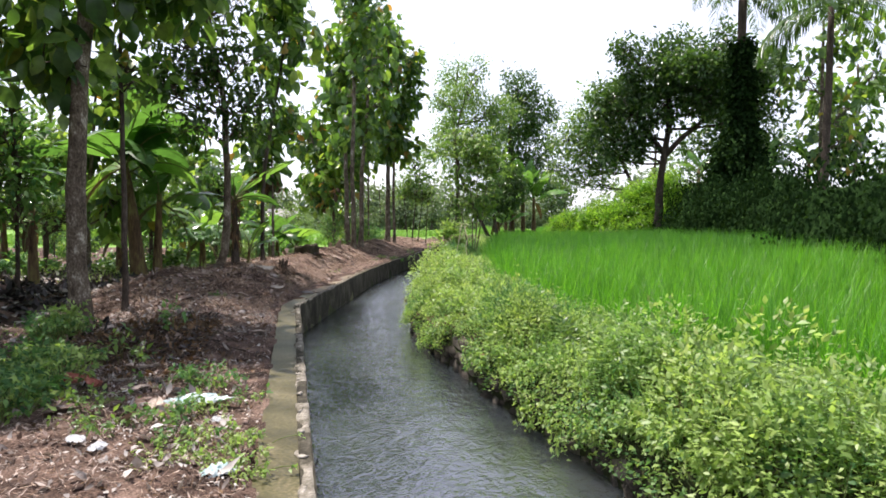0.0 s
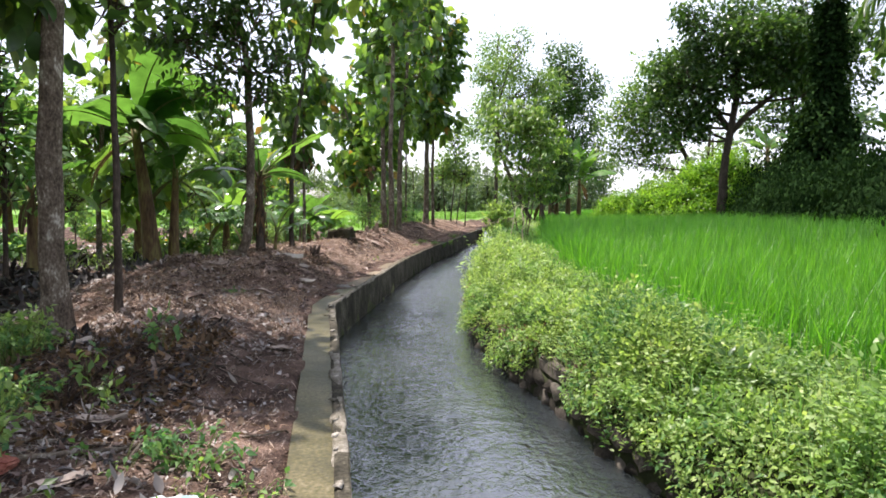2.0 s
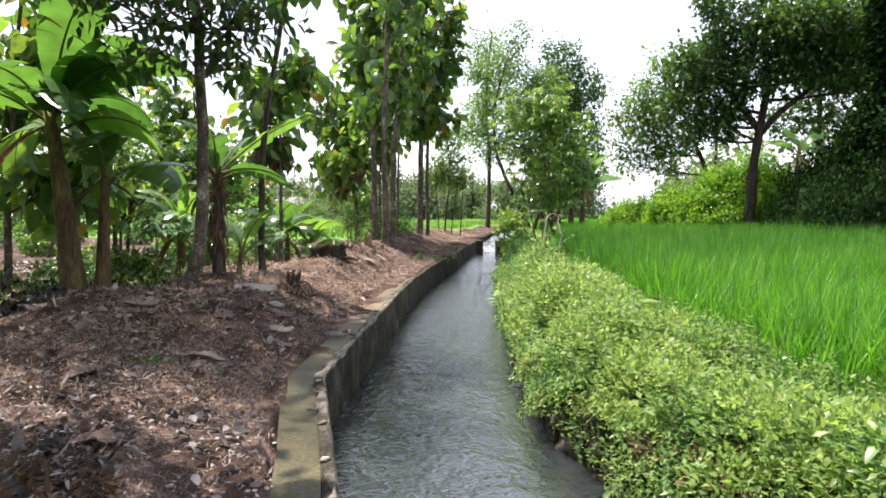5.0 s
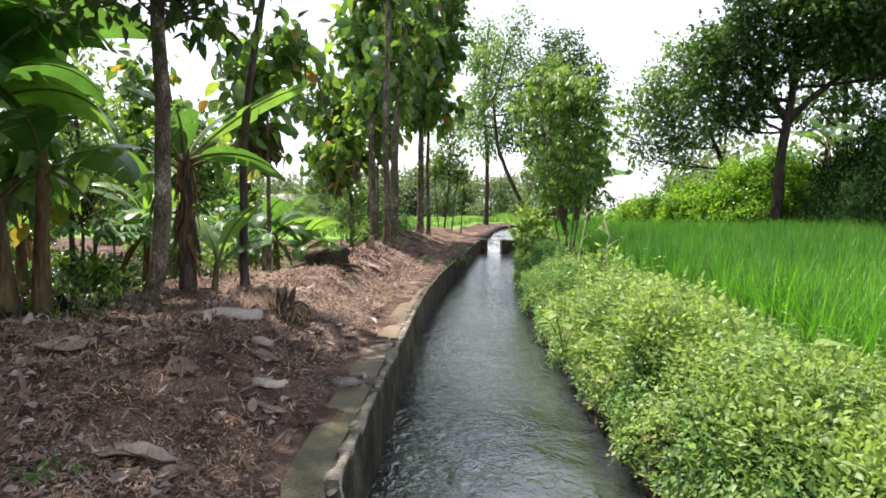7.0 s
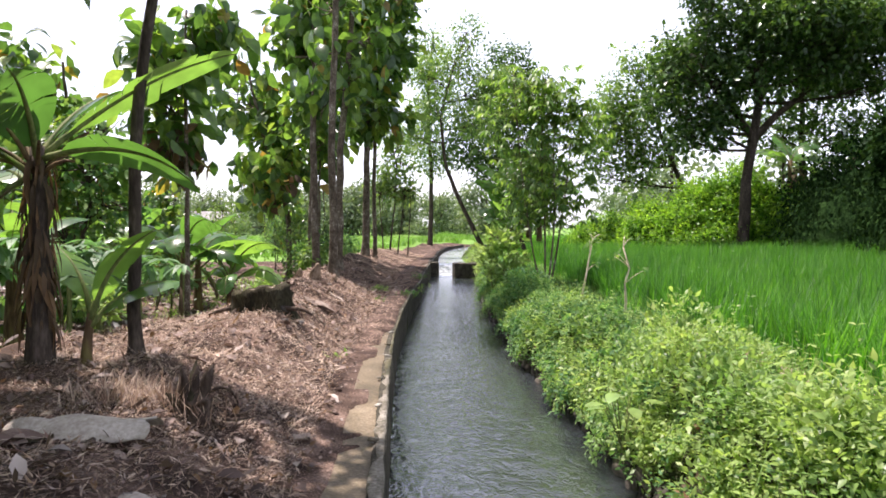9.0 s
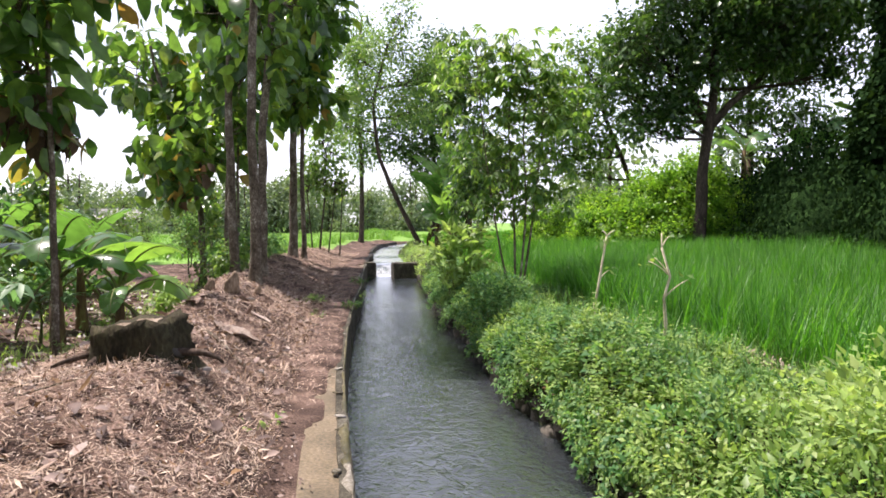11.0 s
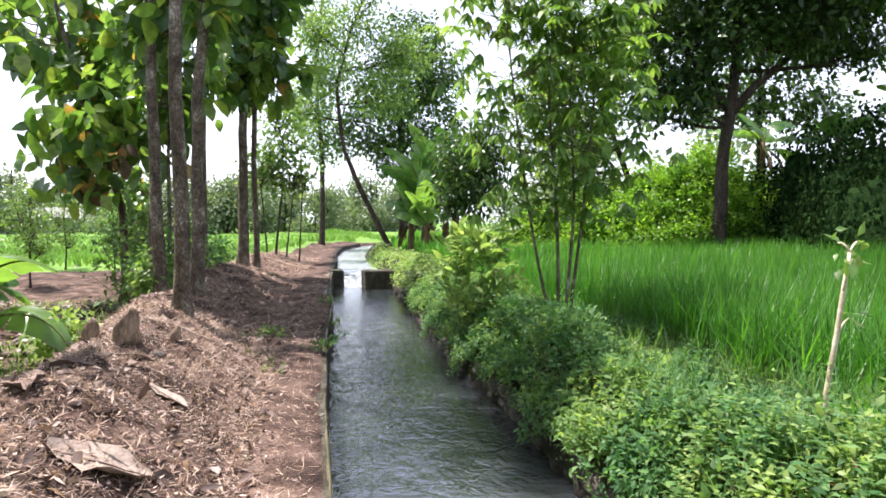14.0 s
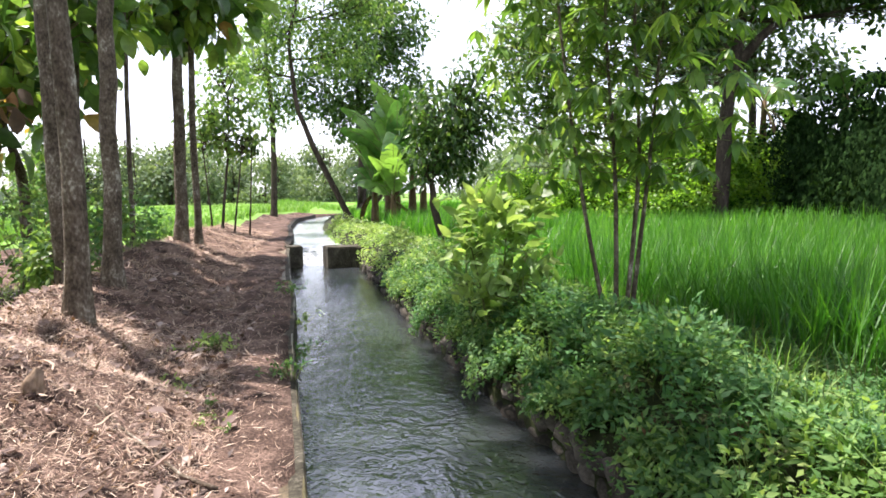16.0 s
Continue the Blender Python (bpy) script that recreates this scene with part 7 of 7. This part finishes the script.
shard(-3.62, 22.5, 0.24, 0.27, 0.3, 41)
shard(-3.95, 22.75, 0.2, 0.2, -0.4, 42)
shard(-3.3, 22.9, 0.14, 0.12, 0.9, 43)


def twig(x, y, L, yaw, r, seed, mat=None, lift=0.02):
    rng = np.random.default_rng(seed)
    n = 8
    t = np.linspace(-0.5, 0.5, n) * L
    px, py = x + t * math.cos(yaw), y + t * math.sin(yaw)
    py = py + np.cumsum(rng.normal(0, L * 0.02, n))
    pz = ground_z(px, py) + lift
    pz = np.maximum(pz, np.convolve(np.pad(pz, 1, mode="edge"), [0.33, 0.34, 0.33], "valid"))
    ob = link_mesh("fallen_stick", *tube_arrays(np.stack([px, py, pz], 1), np.linspace(r, r * 0.5, n), 6, 0.08, rng), mat or M_BARK)
    return tagged(ob, "dry crooked grey-brown stick lying on the bank", "stick", "fallen sticks")


trng = np.random.default_rng(740)
for i, (x, y_, L, yaw, r) in enumerate([(-3.5, 19.5, 1.1, 2.2, 0.018), (-3.1, 19.9, 0.9, 0.9, 0.012), (-2.1, 5.9, 0.4, -0.5, 0.008), (-2.75, 22.7, 0.9, 2.3, 0.012), (-4.9, 24.0, 1.4, 0.3, 0.04), (-5.9, 27.5, 2.4, 0.05, 0.06), (-3.6, 6.6, 0.7, 0.6, 0.015)]):
    twig(x, y_, L, yaw, r, 750 + i)
for i in range(60):
    y_ = trng.uniform(2.5, 29)
    x = float(left_x(y_)) - trng.uniform(0.45, 4.0)
    twig(x, y_, trng.uniform(0.15, 0.6), trng.uniform(0, 3.1), trng.uniform(0.003, 0.009), 780 + i)

for i in range(34):
    twig(-3.2 + trng.normal(0, 0.5), 7.6 + trng.normal(0, 0.3), trng.uniform(0.2, 0.7), trng.uniform(0, 3.1), trng.uniform(0.004, 0.012), 1100 + i, M_DARKBARK, 0.03)
for i, (x, y_, L, yaw, r) in enumerate([(-2.75, 5.45, 0.75, 0.55, 0.022), (-3.15, 5.75, 0.6, 0.35, 0.016), (-1.75, 6.2, 0.5, 0.7, 0.008), (-3.5, 5.9, 0.7, 1.4, 0.01)]):
    twig(x, y_, L, yaw, r, 1150 + i)


def seedling(x, y, h, n, leaf, seed, mat, label="small green seedling in the leaf litter", spread=0.12):
    rng = np.random.default_rng(seed)
    root = empty("seedling", at(x, y), label, "seedling", "seedlings on the bank")
    tips = np.stack([rng.normal(0, spread, n), rng.normal(0, spread, n), rng.uniform(0.35, 1.0, n) * h], 1)
    link_mesh("stalk_spray", *merge([tube_arrays(bow((p[0] * 0.4, p[1] * 0.4, -0.02), p, 4, 0.02), 0.003, 4, 0, rng, cap=False) for p in tips]), M_GREENSTEM, root)
    link_mesh("foliage", *leafy(tips, unit(tips + np.array([0, 0, -h * 0.4])), 7, leaf, leaf * 0.5, rng, leaf * 0.35), mat, root)
    return root


for i, (x, y_, h, n, lf, m) in enumerate([(-2.05, 5.6, 0.16, 34, 0.06, M_DEEPWEED), (-1.95, 4.6, 0.13, 24, 0.06, M_DEEPWEED), (-2.25, 4.3, 0.11, 16, 0.055, M_LIGHTLEAF), (-1.75, 4.25, 0.08, 14, 0.045, M_DEEPWEED), (-1.65, 5.35, 0.07, 12, 0.05, M_DEEPWEED), (-2.4, 5.5, 0.1, 10, 0.05, M_DEEPWEED),
                                             (-4.6, 7.9, 0.38, 40, 0.08, M_WEED), (-5.0, 8.3, 0.42, 40, 0.08, M_LIGHTLEAF), (-3.2, 7.6, 0.34, 6, 0.09, M_DEEPWEED), (-3.25, 5.0, 0.2, 18, 0.07, M_DEEPWEED), (-2.6, 4.7, 0.12, 14, 0.06, M_LIGHTLEAF), (-3.05, 6.6, 0.2, 6, 0.09, M_LIGHTLEAF),
                                             (-3.75, 10.9, 0.1, 5, 0.05, M_DEEPWEED), (-3.6, 7.2, 0.4, 5, 0.1, M_LIGHTLEAF), (-2.46, 25.6, 0.13, 16, 0.07, M_WEED), (-2.55, 23.4, 0.06, 8, 0.05, M_LIGHTLEAF), (-2.75, 24.4, 0.07, 7, 0.05, M_WEED),
                                             (-3.0, 17.6, 0.06, 5, 0.05, M_WEED), (-1.86, 24.3, 0.14, 16, 0.05, M_DEEPWEED), (-1.72, 25.5, 0.16, 16, 0.05, M_DEEPWEED), (-1.5, 27.0, 0.16, 16, 0.05, M_WEED), (-1.35, 28.5, 0.18, 16, 0.05, M_DEEPWEED),
                                             (-5.3, 17.3, 0.5, 30, 0.1, M_WEED), (-5.9, 25.4, 0.3, 20, 0.07, M_WEED), (-6.2, 26.4, 0.35, 20, 0.07, M_LIGHTLEAF), (-5.2, 24.2, 0.25, 14, 0.06, M_WEED), (-5.7, 22.4, 0.3, 18, 0.07, M_LIGHTLEAF)]):
    seedling(x, y_, h, n, lf, 850 + i, m)


hrng = np.random.default_rng(880)
for i in range(26):
    hy = 4.3 + 3.6 * (i + 0.5) / 26
    hd = 1.95 + 0.75 * float(smooth(5.0, 7.5, hy)) + abs(float(hrng.normal(0.25, 0.4)))
    seedling(float(left_x(hy)) - hd, hy, float(hrng.uniform(0.16, 0.34)), 34, float(hrng.uniform(0.055, 0.085)), 881 + i, (M_DEEPWEED, M_WEED, M_DEEPWEED)[i % 3], "lush green herb in the hollow beside the path", 0.17)
for i, (x, y_) in enumerate([(-1.75, 3.95), (-1.42, 3.9), (-1.3, 4.25), (-1.6, 4.4), (-1.85, 5.0), (-1.2, 3.75)]):
    seedling(x, y_, 0.06, 26, 0.04, 910 + i, M_WEED, "low mossy green weed on the trodden path", 0.13)
for i in range(30):
    ty = float(hrng.uniform(5.6, 8.6))
    twig(float(left_x(ty)) - float(hrng.uniform(1.1, 2.8)), ty, float(hrng.uniform(0.3, 0.9)), float(hrng.uniform(0, 6.28)), float(hrng.uniform(0.006, 0.016)), 930 + i, M_DARKBARK)


def crumpled(name, label, category, x, y, sx, sy, h, seed, mat):
    rng = np.random.default_rng(seed)
    n = 12
    g = np.linspace(-0.5, 0.5, n)
    X, Y = np.meshgrid(g, g)
    rim = np.clip(1 - np.hypot(X, Y) * 1.7, 0, 1)
    Z = h * (rim ** 0.5) * (0.5 + rng.random((n, n))) + 0.006
    V = np.stack([(X + 0.04 * rng.standard_normal((n, n))) * sx, (Y + 0.04 * rng.standard_normal((n, n))) * sy, Z], -1).reshape(-1, 3)
    a = np.arange(n - 1)[:, None] * n + np.arange(n - 1)[None]
    F = np.stack([a, a + 1, a + n + 1, a + n], -1).reshape(-1, 4)
    keep = np.hypot(*(V[F].mean(1)[:, :2] / np.array([sx, sy])).T) < 0.52
    ob = link_mesh(name, V, F[keep], mat)
    ob.location = (x, y, gz(x, y) + 0.005)
    ob.rotation_euler = (0, 0, rng.uniform(0, 6.28))
    return tagged(ob, label, category, "litter by the path")


crumpled("plastic_bag", "crumpled teal and white plastic bag among weeds", "plastic litter", -1.94, 5.05, 0.5, 0.16, 0.06, 901, M_BLUEPLASTIC).rotation_euler = (0, 0, 0.15)
crumpled("plastic_bag", "crumpled white plastic scrap", "plastic litter", -2.27, 3.95, 0.16, 0.1, 0.03, 902, M_PLASTIC)
crumpled("plastic_bag", "crumpled blue-grey plastic bag by the ledge", "plastic litter", -1.3, 3.7, 0.2, 0.14, 0.05, 905, M_BLUEPLASTIC)
crumpled("paper_scrap", "crumpled white paper scrap on the earth", "paper litter", -2.1, 3.88, 0.14, 0.1, 0.03, 903, M_PLASTIC)
crumpled("paper_scrap", "flattened pale paper scrap on the earth", "paper litter", -1.68, 4.75, 0.14, 0.08, 0.02, 904, M_PLASTIC)


def brick(x, y, yaw, seed):
    bm = bmesh.new()
    bmesh.ops.create_cube(bm, size=1.0)
    bmesh.ops.scale(bm, vec=(0.21, 0.1, 0.06), verts=bm.verts)
    bmesh.ops.bevel(bm, geom=list(bm.edges), offset=0.012, segments=2, affect='EDGES')
    r_ = np.random.default_rng(seed)
    for v in bm.verts:
        v.co += Vector(r_.normal(0, 0.004, 3))
    me = bpy.data.meshes.new("broken_brick")
    bm.to_mesh(me)
    bm.free()
    me.materials.append(M_BRICK)
    ob = new("broken_brick", me)
    ob.location = (x, y, gz(x, y) + 0.06)
    ob.rotation_euler = (0.4, 0.25, yaw)
    return tagged(ob, "weathered broken red brick lying in the litter", "brick", "bricks by the path")


brick(-3.06, 5.38, 0.5, 1)
brick(-2.88, 5.3, 1.9, 2)

# ---- cut stems and dead clump on the weedy bank ----


def cut_stem(x, y, pts, seed, leaves=4):
    rng = np.random.default_rng(seed)
    root = empty("cut_stem", at(x, y), "pale dry crooked cut stem with a few sprouting leaves", "plant stem", "pale stems on the bank")
    p = np.asarray(pts, float)
    link_mesh("stem", *tube_arrays(p, np.linspace(0.019, 0.009, len(p)), 7, 0.1, rng), M_PALESTEM, root, smooth=True)
    for k in range(5):
        i = len(p) - 1 - k % 3
        e = p[i] + np.array([rng.uniform(-0.2, 0.25), rng.uniform(-0.1, 0.1), rng.uniform(0.05, 0.2)])
        link_mesh("side_shoot", *tube_arrays(bow(p[i], e, 4, 0.02), np.linspace(0.008, 0.004, 4), 5, 0, rng), M_PALESTEM, root)
        link_mesh("sprout", *leafy(np.array([e]), np.array([[0.2, 0, 0.4]]), leaves, 0.09, 0.05, rng, 0.03), M_LIGHTLEAF, root)
    return root


cut_stem(0.42, 19.5, [(0, 0, -0.05), (0.0, 0, 0.45), (0.06, 0, 0.75), (0.1, 0, 1.0), (0.14, 0, 1.22)], 920)
cut_stem(0.62, 18.5, [(0, 0, -0.05), (0.05, 0, 0.4), (0.03, 0, 0.65), (0.09, 0, 0.85), (0.0, 0, 1.12)], 921)
Vc, Fc = rock_arrays((0.19, 0.15, 0.14), np.random.default_rng(922), 3, 0.14)
clod = tagged(link_mesh("root_end", Vc, Fc, M_CRUMB), "reddish-brown broken root end among the weeds", "root")
clod.location = (0.17, 18.4, 0.36)
grass_tufts("dead_clump", "pale dead grass round the root end", [(0.1, 18.35, 0.26), (0.25, 18.42, 0.27)], 30, 0.12, 0.008, M_STRAW, 923, 0.06)
edge_y = np.random.default_rng(930).uniform(4, 34, 150)
edge_x = right_x(edge_y) + np.random.default_rng(931).uniform(1.4, 2.0, 150)
grass_tufts("bank_grass", "long loose grass at the paddy's edge", np.stack([edge_x, edge_y, ground_z(edge_x, edge_y)], 1), 16, 0.42, 0.009, M_RICE, 932, 0.07)

frng2 = np.random.default_rng(940)
gy_ = frng2.uniform(15, 34, 260)
gx_ = left_x(gy_) - frng2.uniform(3.3, 9.0, 260)
grass_tufts("grove_grass", "sparse yellow-green grass on the grove floor", np.stack([gx_, gy_, ground_z(gx_, gy_)], 1), 14, 0.3, 0.011, M_WEED, 941, 0.16)
gy_ = frng2.uniform(16, 32, 420)
gx_ = left_x(gy_) - frng2.uniform(3.4, 9.0, 420)
for k_, (mt_, sz_) in enumerate(((M_LIGHTLEAF, 0.09), (M_WEED, 0.07))):
    sel = slice(k_ * 210, k_ * 210 + 210)
    pts_ = np.stack([gx_[sel], gy_[sel], ground_z(gx_[sel], gy_[sel]) + frng2.uniform(0.02, 0.2, 210)], 1)
    ob_ = link_mesh("grove_herb", *leafy(pts_, unit(frng2.standard_normal((210, 3)) + np.array([0, 0, 1.0])), 6, sz_, sz_ * 0.5, frng2, 0.12), mt_)
    tagged(ob_, "scattered low green herbs on the grove floor", "herbs", kind="stuff")

ty_ = frng2.uniform(3.5, 31, 420)
tx_ = right_x(ty_) + frng2.uniform(0.1, 1.9, 420)
grass_tufts("bank_grass", "soft grass tufts standing among the weeds", np.stack([tx_, ty_, ground_z(tx_, ty_) + 0.08], 1), 13, 0.34, 0.009, M_DEEPWEED, 942, 0.09)


# ---- crumbs of earth on the bank ----


def crumbs(n, y0, y1, d0, d1, seed, s0, s1):
    x, y_, z, d, rng = scatter_left(n, y0, y1, d0, d1, seed)
    V0, F0 = rock_arrays((1, 1, 1), rng, 1, 0.2)
    size = s0 + (s1 - s0) * rng.random(n) ** 3
    a = rng.uniform(0, 6.28, n)
    W = np.repeat(V0[None], n, 0) * (size[:, None] * np.stack([np.ones(n), rng.uniform(0.6, 1.0, n), rng.uniform(0.45, 0.8, n)], 1))[:, None]
    c, s_ = np.cos(a)[:, None], np.sin(a)[:, None]
    W = np.stack([W[..., 0] * c - W[..., 1] * s_, W[..., 0] * s_ + W[..., 1] * c, W[..., 2]], -1) + np.stack([x, y_, z + size * 0.15], 1)[:, None]
    F = (np.arange(n)[:, None, None] * len(V0) + F0[None]).reshape(-1, 3)
    tagged(link_mesh("earth_crumbs", W.reshape(-1, 3), F, M_CRUMB), "small crumbs and clods of brown earth", "earth", kind="stuff")


crumbs(1500, 2.5, 12.0, 0.36, 4.0, 961, 0.012, 0.07)
crumbs(1500, 11.0, 28.0, 0.4, 3.0, 962, 0.012, 0.07)


def broadleaf(x, y, z, n, L, seed):
    """A dock-like weed: a few big soft leaves on short stalks."""
    rng = np.random.default_rng(seed)
    root = empty("broadleaf_weed", (x, y, z), "pale broad-leaved weed leaning over the canal edge", "weed", "broad-leaved weeds")
    for k in range(n):
        a = k * 2.4 + rng.uniform(-0.4, 0.4)
        tip = np.array([math.cos(a) * 0.14, math.sin(a) * 0.14, rng.uniform(0.15, 0.42)])
        link_mesh("stalk", *tube_arrays(bow((0, 0, -0.05), tip, 5, 0.03), np.linspace(0.006, 0.004, 5), 5, 0, rng), M_GREENSTEM, root)
        D = np.array([[math.cos(a), math.sin(a), rng.uniform(-0.2, 0.6)]])
        s_ = L * rng.uniform(0.75, 1.15)
        link_mesh("leaf", *leaf_arrays(tip[None], D, np.array([[-0.3 * math.cos(a), -0.3 * math.sin(a), 1.0]]), s_, s_ * 0.72, "round", 0.2, 0.3), M_WEED, root, smooth=True)


broadleaf(-0.62, 15.25, -0.12, 9, 0.16, 971)
broadleaf(0.35, 12.2, 0.22, 6, 0.16, 972)
